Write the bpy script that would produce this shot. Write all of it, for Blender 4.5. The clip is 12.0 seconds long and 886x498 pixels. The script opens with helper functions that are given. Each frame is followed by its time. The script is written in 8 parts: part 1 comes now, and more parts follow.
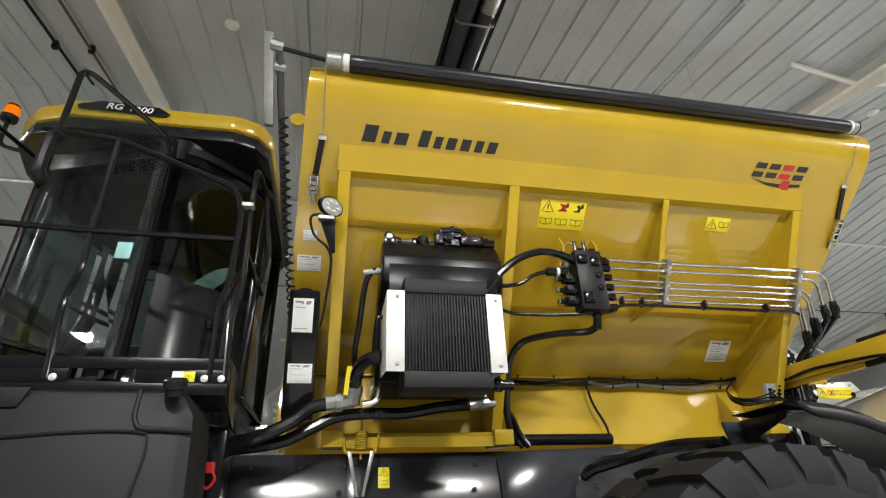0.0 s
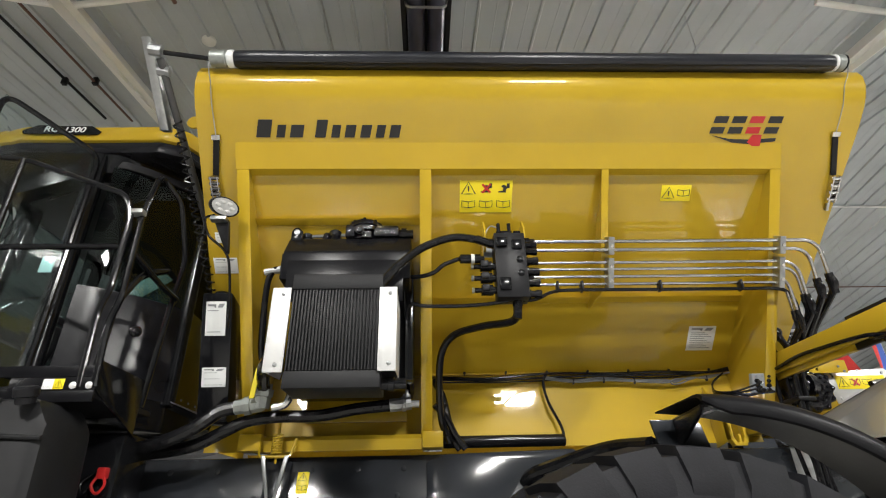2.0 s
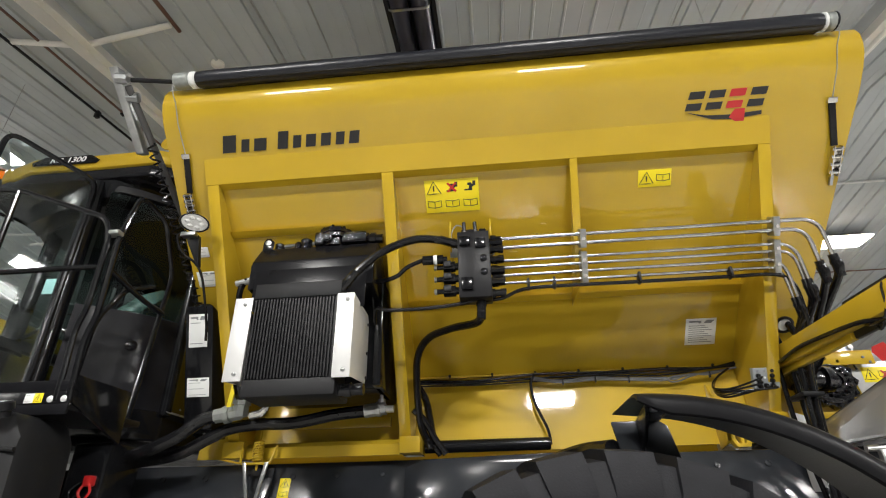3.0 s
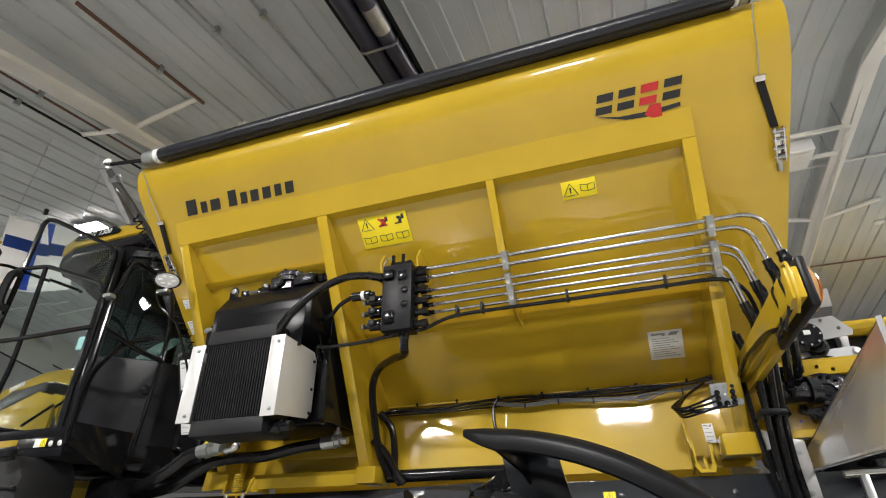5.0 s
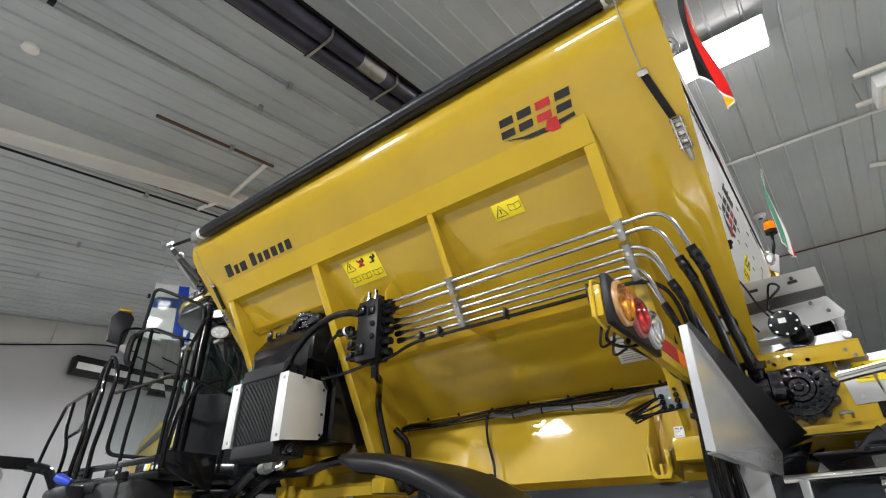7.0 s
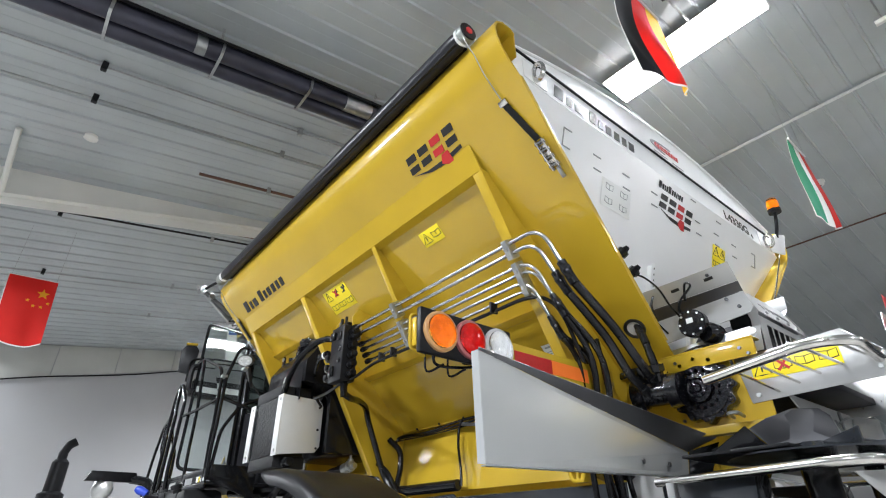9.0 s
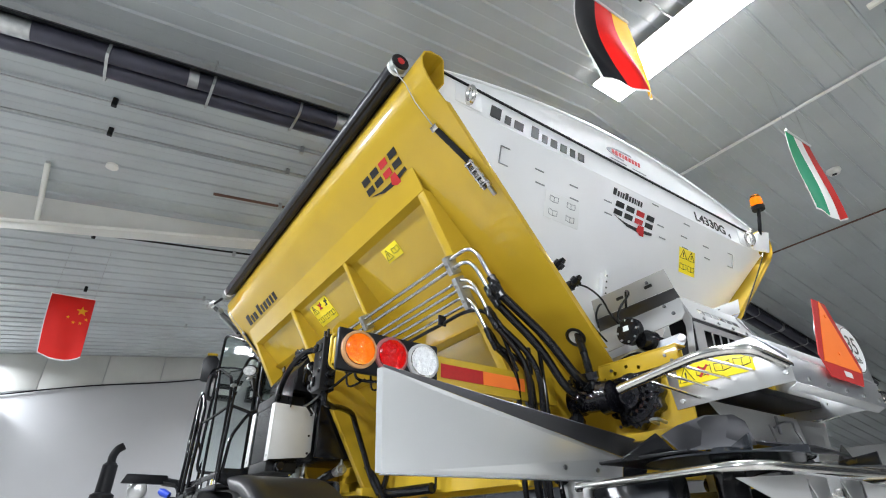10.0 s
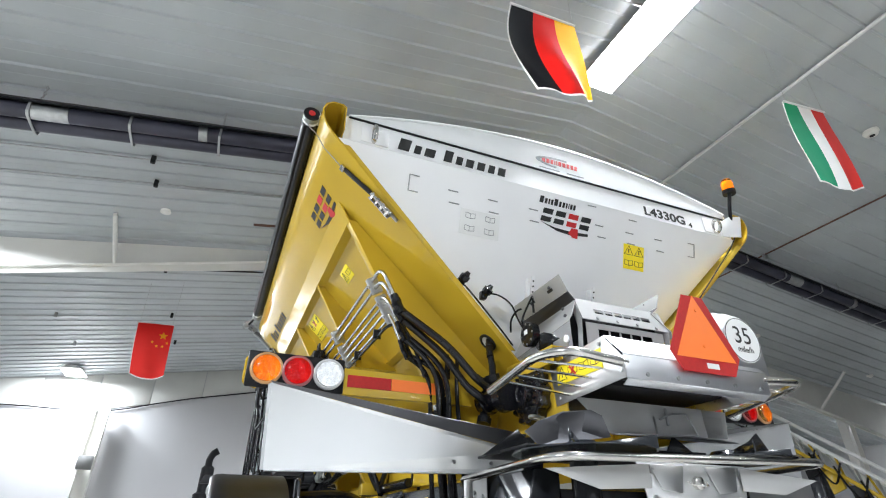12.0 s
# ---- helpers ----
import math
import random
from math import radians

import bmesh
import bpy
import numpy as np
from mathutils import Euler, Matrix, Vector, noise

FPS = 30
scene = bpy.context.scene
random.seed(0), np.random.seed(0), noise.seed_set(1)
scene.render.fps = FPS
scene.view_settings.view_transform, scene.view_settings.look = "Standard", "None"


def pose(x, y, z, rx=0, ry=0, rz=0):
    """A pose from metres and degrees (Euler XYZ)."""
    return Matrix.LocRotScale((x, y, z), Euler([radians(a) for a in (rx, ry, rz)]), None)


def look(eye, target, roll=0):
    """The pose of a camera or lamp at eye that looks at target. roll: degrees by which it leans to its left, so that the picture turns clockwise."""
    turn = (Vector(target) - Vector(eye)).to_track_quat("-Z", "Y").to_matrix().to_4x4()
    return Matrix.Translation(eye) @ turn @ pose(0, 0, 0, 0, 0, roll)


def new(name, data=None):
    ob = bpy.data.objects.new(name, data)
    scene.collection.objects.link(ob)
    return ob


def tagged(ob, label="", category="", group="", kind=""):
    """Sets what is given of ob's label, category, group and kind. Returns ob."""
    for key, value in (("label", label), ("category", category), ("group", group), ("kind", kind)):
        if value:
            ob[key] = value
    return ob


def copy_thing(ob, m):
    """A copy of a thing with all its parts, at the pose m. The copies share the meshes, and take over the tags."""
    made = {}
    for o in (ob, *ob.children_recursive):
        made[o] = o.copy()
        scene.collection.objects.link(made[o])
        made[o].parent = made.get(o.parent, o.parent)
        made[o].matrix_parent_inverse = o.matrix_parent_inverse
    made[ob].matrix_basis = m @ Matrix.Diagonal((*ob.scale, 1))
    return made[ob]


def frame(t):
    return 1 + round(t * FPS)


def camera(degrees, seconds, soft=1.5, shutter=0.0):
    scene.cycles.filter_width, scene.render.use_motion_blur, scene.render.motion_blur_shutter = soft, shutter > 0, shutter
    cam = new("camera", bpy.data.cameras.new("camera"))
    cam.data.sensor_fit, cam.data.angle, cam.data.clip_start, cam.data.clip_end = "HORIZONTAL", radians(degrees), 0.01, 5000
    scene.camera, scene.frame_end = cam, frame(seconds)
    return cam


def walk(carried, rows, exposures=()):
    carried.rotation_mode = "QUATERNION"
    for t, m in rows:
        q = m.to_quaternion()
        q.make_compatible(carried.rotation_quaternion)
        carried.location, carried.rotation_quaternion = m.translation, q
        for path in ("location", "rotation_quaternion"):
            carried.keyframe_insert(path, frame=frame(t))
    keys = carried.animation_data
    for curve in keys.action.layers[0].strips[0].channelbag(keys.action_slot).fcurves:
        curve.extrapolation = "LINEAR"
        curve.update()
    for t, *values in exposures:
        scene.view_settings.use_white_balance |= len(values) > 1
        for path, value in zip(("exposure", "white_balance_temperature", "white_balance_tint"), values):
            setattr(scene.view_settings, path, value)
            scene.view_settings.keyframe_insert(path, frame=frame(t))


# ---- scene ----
cam = camera(81.6, 12.0, soft=1.1)
PATH = [
    (0, (0.096, -3.818, 1.65), (0.481, -2.08, 2.562), -2.2),
    (0.5, (0.39, -3.875, 1.666), (0.69, -2.12, 2.578), -2.0),
    (1, (0.665, -3.877, 1.648), (0.877, -2.111, 2.562), -1.8),
    (1.5, (0.886, -3.8, 1.655), (1.025, -2.026, 2.569), -1.7),
    (2, (1.097, -3.738, 1.662), (1.168, -1.963, 2.582), -1.4),
    (2.5, (1.365, -3.719, 1.682), (1.335, -1.943, 2.6), -1.3),
    (3, (1.617, -3.678, 1.671), (1.459, -1.915, 2.602), -1.2),
    (3.5, (1.893, -3.664, 1.705), (1.623, -1.92, 2.647), -1.0),
    (3.7, (2.018, -3.673, 1.71), (1.71, -1.942, 2.663), -1.0),
    (5.3, (2.809, -3.547, 1.729), (2.164, -1.926, 2.706), -0.6),
    (5.5, (2.96, -3.561, 1.74), (2.253, -1.963, 2.712), -0.6),
    (6, (3.206, -3.466, 1.725), (2.36, -1.938, 2.7), -0.3),
    (6.5, (3.456, -3.378, 1.747), (2.498, -1.917, 2.72), -0.3),
    (7, (3.745, -3.315, 1.755), (2.676, -1.935, 2.731), -0.3),
    (7.2, (3.841, -3.259, 1.743), (2.737, -1.914, 2.729), -0.1),
    (8.8, (4.593, -2.922, 1.768), (3.267, -1.788, 2.745), -0.5),
    (9, (4.662, -2.854, 1.761), (3.313, -1.746, 2.737), -0.5),
    (9.5, (4.86, -2.715, 1.768), (3.464, -1.667, 2.743), -0.3),
    (10, (5.105, -2.55, 1.769), (3.657, -1.573, 2.743), -0.2),
    (10.5, (5.283, -2.362, 1.765), (3.792, -1.453, 2.74), -0.2),
    (11, (5.469, -2.192, 1.773), (3.934, -1.354, 2.743), -0.2),
    (11.5, (5.698, -2.032, 1.757), (4.12, -1.279, 2.727), -0.1),
    (12, (5.856, -1.87, 1.723), (4.242, -1.193, 2.69), -0.1),
]
# stops, kelvin, tint: the clip's camera cools its picture towards the end
EXPOSURES = [(0.0, 0.02, 6850, 13), (5.5, 0.0, 6800, 15), (7.0, 0.02, 6500, 14), (9.0, 0.22, 6150, 13), (12.0, 0.34, 6100, 12)]
walk(cam, [(t, look(eye, target, roll)) for t, eye, target, roll in PATH], EXPOSURES)

# ---- light and exposure ----
world = bpy.data.worlds.new("hall_air")
world.use_nodes = True
world.node_tree.nodes["Background"].inputs[0].default_value = (0.9, 0.95, 1.0, 1)
world.node_tree.nodes["Background"].inputs[1].default_value = 0.02
scene.world = world
scene.view_settings.exposure = 0.0
LAMP_WATTS = 300.0

# ---- materials ----


def shader(name, col, rough=0.4, metal=0.0, var=0.08, scale=5.0, fine=120.0, bump=0.02, coat=0.0, speck=0.0):
    """Principled surface with a broad tone drift, fine grain in gloss and relief, and optional dust specks."""
    m = bpy.data.materials.new(name)
    m.use_nodes = True
    t = m.node_tree
    n, l = t.nodes, t.links
    b = n["Principled BSDF"]
    co = n.new("ShaderNodeTexCoord")
    big = n.new("ShaderNodeTexNoise")
    big.inputs["Scale"].default_value, big.inputs["Detail"].default_value = scale, 5
    l.new(co.outputs["Object"], big.inputs["Vector"])
    ramp = n.new("ShaderNodeValToRGB")
    ramp.color_ramp.elements[0].position, ramp.color_ramp.elements[1].position = 0.3, 0.7
    ramp.color_ramp.elements[0].color = (*[c * (1 - var) for c in col], 1)
    ramp.color_ramp.elements[1].color = (*[min(1, c * (1 + var)) for c in col], 1)
    l.new(big.outputs["Fac"], ramp.inputs["Fac"])
    colour = ramp.outputs["Color"]
    small = n.new("ShaderNodeTexNoise")
    small.inputs["Scale"].default_value, small.inputs["Detail"].default_value = fine, 3
    l.new(co.outputs["Object"], small.inputs["Vector"])
    if speck > 0:
        dust = n.new("ShaderNodeValToRGB")
        dust.color_ramp.elements[0].position, dust.color_ramp.elements[1].position = 0.66, 0.72
        l.new(small.outputs["Fac"], dust.inputs["Fac"])
        mix = n.new("ShaderNodeMix")
        mix.data_type = "RGBA"
        k = n.new("ShaderNodeMath")
        k.operation = "MULTIPLY"
        k.inputs[1].default_value = speck
        l.new(dust.outputs["Color"], k.inputs[0])
        l.new(k.outputs[0], mix.inputs["Factor"])
        l.new(colour, mix.inputs["A"])
        mix.inputs["B"].default_value = (0.5, 0.48, 0.44, 1)
        colour = mix.outputs["Result"]
    l.new(colour, b.inputs["Base Color"])
    mr = n.new("ShaderNodeMapRange")
    mr.inputs["To Min"].default_value, mr.inputs["To Max"].default_value = max(0.02, rough - 0.02), min(1, rough + 0.02)
    l.new(small.outputs["Fac"], mr.inputs["Value"])
    l.new(mr.outputs["Result"], b.inputs["Roughness"])
    b.inputs["Metallic"].default_value = metal
    b.inputs["Coat Weight"].default_value = coat
    b.inputs["Coat Roughness"].default_value = 0.04
    if bump > 0:
        bp = n.new("ShaderNodeBump")
        bp.inputs["Strength"].default_value, bp.inputs["Distance"].default_value = bump, 0.01
        l.new(small.outputs["Fac"], bp.inputs["Height"])
        l.new(bp.outputs["Normal"], b.inputs["Normal"])
    return m


def brushed(name, col, rough, along):
    """Stainless sheet with a grain drawn out along one axis."""
    m = shader(name, col, rough, 1.0, 0.06, 2.0, 40, 0.0)
    t = m.node_tree
    n, l = t.nodes, t.links
    b = n["Principled BSDF"]
    co = n.new("ShaderNodeTexCoord")
    mp = n.new("ShaderNodeMapping")
    mp.inputs["Scale"].default_value = along
    grain = n.new("ShaderNodeTexNoise")
    grain.inputs["Scale"].default_value, grain.inputs["Detail"].default_value = 30, 4
    l.new(co.outputs["Object"], mp.inputs["Vector"])
    l.new(mp.outputs["Vector"], grain.inputs["Vector"])
    bp = n.new("ShaderNodeBump")
    bp.inputs["Strength"].default_value, bp.inputs["Distance"].default_value = 0.012, 0.004
    l.new(grain.outputs["Fac"], bp.inputs["Height"])
    l.new(bp.outputs["Normal"], b.inputs["Normal"])
    return m


def glow(name, col, strength):
    m = bpy.data.materials.new(name)
    m.use_nodes = True
    b = m.node_tree.nodes["Principled BSDF"]
    b.inputs["Base Color"].default_value = (*col, 1)
    b.inputs["Emission Color"].default_value = (*col, 1)
    b.inputs["Emission Strength"].default_value = strength
    return m


def clear(name, col, rough=0.0, ior=1.45):
    m = bpy.data.materials.new(name)
    m.use_nodes = True
    b = m.node_tree.nodes["Principled BSDF"]
    b.inputs["Base Color"].default_value = (*col, 1)
    b.inputs["Transmission Weight"].default_value = 1.0
    b.inputs["Roughness"].default_value = rough
    b.inputs["IOR"].default_value = ior
    return m


YELLOW = shader("yellow_enamel", (0.53, 0.352, 0.023), 0.34, 0, 0.05, 2.5, 90, 0.002, 1.0)
YELLOW.node_tree.nodes["Principled BSDF"].inputs["Specular IOR Level"].default_value = 0.12
STEEL = brushed("stainless_sheet", (0.58, 0.59, 0.61), 0.38, (1, 1, 14))
SHEET = shader("bright_stainless_sheet", (0.84, 0.845, 0.85), 0.24, 0.68, 0.035, 1.2, 30, 0.0)
# dull steel parts; also stands in for shade on down-facing folds
DARK_AND_SHADED_STEEL = brushed("dull_and_shaded_steel", (0.16, 0.16, 0.17), 0.42, (1, 1, 14))
STEEL_SIDE = brushed("stainless_plate", (0.60, 0.60, 0.60), 0.36, (14, 1, 1))
ENDGATE = shader("satin_stainless", (0.90, 0.905, 0.91), 0.38, 0.22, 0.03, 1.5, 60, 0.01, 0.0)
HOODMAT = shader("satin_hood_plate", (0.49, 0.49, 0.485), 0.36, 0.25, 0.06, 3, 60, 0.01)
CHROME = shader("bright_steel_tube", (0.60, 0.585, 0.56), 0.20, 1, 0.05, 8, 200, 0.01)
ZINC = shader("zinc_plated_steel", (0.42, 0.43, 0.43), 0.36, 1, 0.12, 20, 200, 0.03)
POLE = shader("grey_painted_pole", (0.07, 0.07, 0.07), 0.35, 0, 0.1, 8, 90, 0.02)
CAST = shader("grey_cast_fitting", (0.34, 0.36, 0.34), 0.45, 0.7, 0.12, 25, 180, 0.05)
BLACK = shader("gloss_black_enamel", (0.0075, 0.0078, 0.009), 0.14, 0, 0.2, 6, 60, 0.004, 0.0)
POWDER = shader("black_powder_coat", (0.008, 0.008, 0.0095), 0.26, 0, 0.2, 6, 190, 0.03, 0.0, 0.05)
POWDER.node_tree.nodes["Principled BSDF"].inputs["Specular IOR Level"].default_value = 0.16
PLASTIC_BLACK = shader("moulded_black_plastic", (0.008, 0.008, 0.009), 0.34, 0, 0.2, 8, 260, 0.05)
PLASTIC_BLACK.node_tree.nodes["Principled BSDF"].inputs["Specular IOR Level"].default_value = 0.14
MATT = shader("matt_black", (0.0095, 0.0095, 0.011), 0.40, 0, 0.2, 12, 220, 0.03)
MATT.node_tree.nodes["Principled BSDF"].inputs["Specular IOR Level"].default_value = 0.22
HOSE = shader("black_rubber_hose", (0.0075, 0.0075, 0.0085), 0.20, 0, 0.2, 30, 120, 0.03, 0.0)
HOSE.node_tree.nodes["Principled BSDF"].inputs["Specular IOR Level"].default_value = 0.32
BLACK.node_tree.nodes["Principled BSDF"].inputs["Specular IOR Level"].default_value = 0.36
WRAP = shader("glossy_wrapped_casting", (0.004, 0.004, 0.006), 0.06, 0, 0.3, 40, 55, 0.55, 0.3)
TYRE = shader("tyre_rubber", (0.0105, 0.0108, 0.013), 0.62, 0, 0.25, 9, 140, 0.1, 0, 0.02)
TYRE.node_tree.nodes["Principled BSDF"].inputs["Specular IOR Level"].default_value = 0.20
CHASSIS = shader("dark_grey_chassis_paint", (0.024, 0.027, 0.032), 0.16, 0, 0.15, 5, 90, 0.01, 0.3, 0.0)
PLASTIC = shader("charcoal_plastic", (0.0075, 0.0078, 0.009), 0.55, 0, 0.08, 4, 320, 0.10, 0, 0.05)
PLASTIC.node_tree.nodes["Principled BSDF"].inputs["Specular IOR Level"].default_value = 0.34
ALU = shader("white_aluminium", (0.72, 0.72, 0.71), 0.40, 0.35, 0.04, 6, 150, 0.02)
WHITE = shader("white_plastic_cap", (0.78, 0.79, 0.79), 0.42, 0, 0.04, 3, 120, 0.02)
STICKER = shader("white_label", (0.82, 0.83, 0.82), 0.45, 0, 0.03, 8, 100, 0.0)
SAFETY = shader("yellow_warning_label", (0.95, 0.76, 0.015), 0.4, 0, 0.03, 8, 100, 0.0)
INK = shader("black_print", (0.012, 0.012, 0.012), 0.4, 0, 0.05, 8, 100, 0.0)
GREYINK = shader("grey_print", (0.25, 0.26, 0.27), 0.45, 0, 0.05, 8, 100, 0.0)
REDINK = shader("red_print", (0.55, 0.02, 0.02), 0.4, 0, 0.05, 8, 100, 0.0)
ORANGE = shader("fluorescent_orange_sheet", (1.0, 0.21, 0.025), 0.45, 0, 0.04, 10, 200, 0.02)
REDTAPE = shader("red_reflective_tape", (0.45, 0.010, 0.008), 0.6, 0, 0.08, 60, 250, 0.03)
CEIL = shader("ceiling_liner_steel", (0.45, 0.482, 0.497), 0.33, 0.0, 0.10, 0.9, 12, 0.04)
CREAM = shader("cream_painted_steel", (0.78, 0.77, 0.73), 0.45, 0, 0.08, 1.2, 60, 0.03)
PANELMAT = shader("pale_wall_panel", (0.56, 0.56, 0.53), 0.45, 0, 0.08, 1.2, 60, 0.03)
WALLMAT = shader("white_wall_liner", (0.46, 0.46, 0.47), 0.5, 0, 0.04, 0.7, 50, 0.02)
# unseen south wall, kept dark so glossy black parts mirror less light
DARKWALL = shader("unseen_dark_wall", (0.16, 0.17, 0.18), 0.6, 0, 0.06, 0.7, 50, 0.02)
FLOORMAT = shader("sealed_concrete", (0.38, 0.37, 0.35), 0.22, 0, 0.15, 1.3, 60, 0.03)
LED = glow("led_diffuser", (1.0, 0.98, 0.95), 30.0)
GLASS = clear("green_tinted_glass", (0.21, 0.28, 0.27))
DOORGLASS = clear("pale_green_door_glass", (0.80, 0.88, 0.86))
SATIN = shader("satin_black_panel", (0.012, 0.012, 0.0145), 0.20, 0, 0.2, 5, 80, 0.01)
SATIN.node_tree.nodes["Principled BSDF"].inputs["Specular IOR Level"].default_value = 0.34
AMBERGLASS = clear("amber_lens", (1.0, 0.47, 0.03), 0.12)
REDGLASS = clear("red_lens", (0.9, 0.02, 0.02), 0.12)
CLEARGLASS = clear("clear_lens", (0.95, 0.96, 0.97), 0.10)
LAMPBACK = shader("lamp_reflector", (0.55, 0.55, 0.54), 0.3, 0.6, 0.02, 40, 90, 0.3)
HEATER = shader("blued_heater_tube", (0.045, 0.045, 0.065), 0.34, 0.35, 0.3, 3, 80, 0.03)
RUST = shader("red_primer_pipe", (0.13, 0.06, 0.04), 0.5, 0, 0.1, 6, 80, 0.03)
BLUE = shader("blue_plastic", (0.02, 0.06, 0.5), 0.4)

# ---- mesh helpers ----


def V(*a):
    return Vector(a)


def roundoff(bm, faces, off, seg=2):
    if off > 0:
        edges = list({e for f in faces for e in f.edges})
        bmesh.ops.bevel(bm, geom=edges, offset=off, segments=seg, profile=0.5, affect="EDGES", clamp_overlap=True)


def slab(bm, pts, vec, bev=0.0):
    """A flat polygon pushed out along vec."""
    a = [bm.verts.new(p) for p in pts]
    b = [bm.verts.new(Vector(p) + Vector(vec)) for p in pts]
    n = len(a)
    faces = [bm.faces.new(a[::-1]), bm.faces.new(b)]
    faces += [bm.faces.new((a[i], a[(i + 1) % n], b[(i + 1) % n], b[i])) for i in range(n)]
    bmesh.ops.recalc_face_normals(bm, faces=faces)
    roundoff(bm, faces, bev)
    return bm


def box(bm, lo, hi, bev=0.0):
    (x0, y0, z0), (x1, y1, z1) = lo, hi
    return slab(bm, [(x0, y0, z0), (x1, y0, z0), (x1, y1, z0), (x0, y1, z0)], (0, 0, z1 - z0), bev)


def lathe(bm, origin, axis, profile, seg=20):
    """Turned body: profile of (distance along axis, radius)."""
    o, ax = Vector(origin), Vector(axis).normalized()
    u = ax.orthogonal().normalized()
    w = ax.cross(u)
    rings = []
    for d, r in profile:
        if r < 1e-6:
            rings.append([bm.verts.new(o + ax * d)])
        else:
            rings.append([bm.verts.new(o + ax * d + (u * math.cos(a) + w * math.sin(a)) * r) for a in (2 * math.pi * i / seg for i in range(seg))])
    faces = []
    for p, q in zip(rings, rings[1:]):
        for i in range(seg):
            j = (i + 1) % seg
            if len(p) == 1 and len(q) == 1:
                continue
            if len(p) == 1:
                faces.append(bm.faces.new((p[0], q[j], q[i])))
            elif len(q) == 1:
                faces.append(bm.faces.new((p[i], p[j], q[0])))
            else:
                faces.append(bm.faces.new((p[i], p[j], q[j], q[i])))
    for ring in (rings[0], rings[-1]):
        if len(ring) > 1:
            faces.append(bm.faces.new(ring))
    bmesh.ops.recalc_face_normals(bm, faces=faces)
    return bm


def cyl(bm, a, b, r, seg=16, r2=None):
    d = Vector(b) - Vector(a)
    c = min(0.15 * r, 0.25 * d.length)
    r2 = r if r2 is None else r2
    return lathe(bm, a, d, [(0, 0), (0, r - c), (c, r), (d.length - c, r2), (d.length, r2 - c), (d.length, 0)], seg)


def curve_points(pts, steps=6):
    """Catmull-Rom through the points."""
    p = [Vector(q) for q in pts]
    p = [p[0] * 2 - p[1]] + p + [p[-1] * 2 - p[-2]]
    out = []
    for i in range(1, len(p) - 2):
        a, b, c, d = p[i - 1:i + 3]
        for k in range(steps):
            t = k / steps
            out.append(0.5 * (2 * b + (c - a) * t + (2 * a - 5 * b + 4 * c - d) * t * t + (3 * b - a - 3 * c + d) * t ** 3))
    out.append(p[-2])
    return out


def bent(pts, radius, steps=6):
    """A polyline with its corners rounded, as a bent tube."""
    p = [Vector(q) for q in pts]
    out = [p[0]]
    for a, b, c in zip(p, p[1:], p[2:]):
        r = min(radius, 0.45 * (a - b).length, 0.45 * (c - b).length)
        s, e = b + (a - b).normalized() * r, b + (c - b).normalized() * r
        out += [(1 - t) ** 2 * s + 2 * t * (1 - t) * b + t * t * e for t in (k / steps for k in range(steps + 1))]
    return out + [p[-1]]


def sweep(bm, pts, r, seg=10):
    pts = [Vector(p) for p in pts]
    t0 = (pts[1] - pts[0]).normalized()
    u = t0.orthogonal().normalized()
    rings = []
    for i, p in enumerate(pts):
        t = (pts[min(i + 1, len(pts) - 1)] - pts[max(i - 1, 0)]).normalized()
        u = (u - t * u.dot(t)).normalized()
        w = t.cross(u)
        rings.append([bm.verts.new(p + (u * math.cos(a) + w * math.sin(a)) * r) for a in (2 * math.pi * k / seg for k in range(seg))])
    faces = [bm.faces.new((p[k], p[(k + 1) % seg], q[(k + 1) % seg], q[k])) for p, q in zip(rings, rings[1:]) for k in range(seg)]
    faces += [bm.faces.new(rings[0][::-1]), bm.faces.new(rings[-1])]
    bmesh.ops.recalc_face_normals(bm, faces=faces)
    return bm


class Sheet:
    """A flat place with an origin and two axes; at(a, b, c) is a point a along, b up and c out of it."""

    def __init__(self, o, u, v):
        self.o, self.u, self.v = Vector(o), Vector(u).normalized(), Vector(v).normalized()
        self.n = self.u.cross(self.v)

    def at(self, a, b, c=0.0):
        return self.o + self.u * a + self.v * b + self.n * c

    def patch(self, bm, poly, c0, c1, bev=0.0):
        return slab(bm, [self.at(a, b, c0) for a, b in poly], self.n * (c1 - c0), bev)

    def rect(self, bm, a0, b0, a1, b1, c0, c1, bev=0.0):
        return self.patch(bm, [(a0, b0), (a1, b0), (a1, b1), (a0, b1)], c0, c1, bev)


def mesh_of(bm, mat, name, sharp=35):
    me = bpy.data.meshes.new(name)
    bm.to_mesh(me)
    bm.free()
    me.materials.append(mat)
    me.polygons.foreach_set("use_smooth", [True] * len(me.polygons))
    me.set_sharp_from_angle(angle=radians(sharp))
    return me


def thing(name, loc, label, category, group="", kind=""):
    ob = new(name)
    ob.location = loc
    ob.empty_display_size = 0.1
    return tagged(ob, label, category, group, kind)


def part(name, bm, mat, parent, label=""):
    ob = new(name, mesh_of(bm, mat, name))
    ob.parent = parent
    if parent.data is None:
        ob.matrix_parent_inverse = Matrix.Translation(-Vector(parent.location))
    if label:
        ob["label"] = label
    return ob


def single(name, bm, mat, label, category, group="", kind=""):
    return tagged(new(name, mesh_of(bm, mat, name)), label, category, group, kind)


def B():
    return bmesh.new()


# ---- the hall ----
RIDGE_Y, RIDGE_Z, SLOPE = 1.55, 6.30, 0.144
X0, X1, Y0, Y1 = -9.9, 16.0, -11.0, 17.0


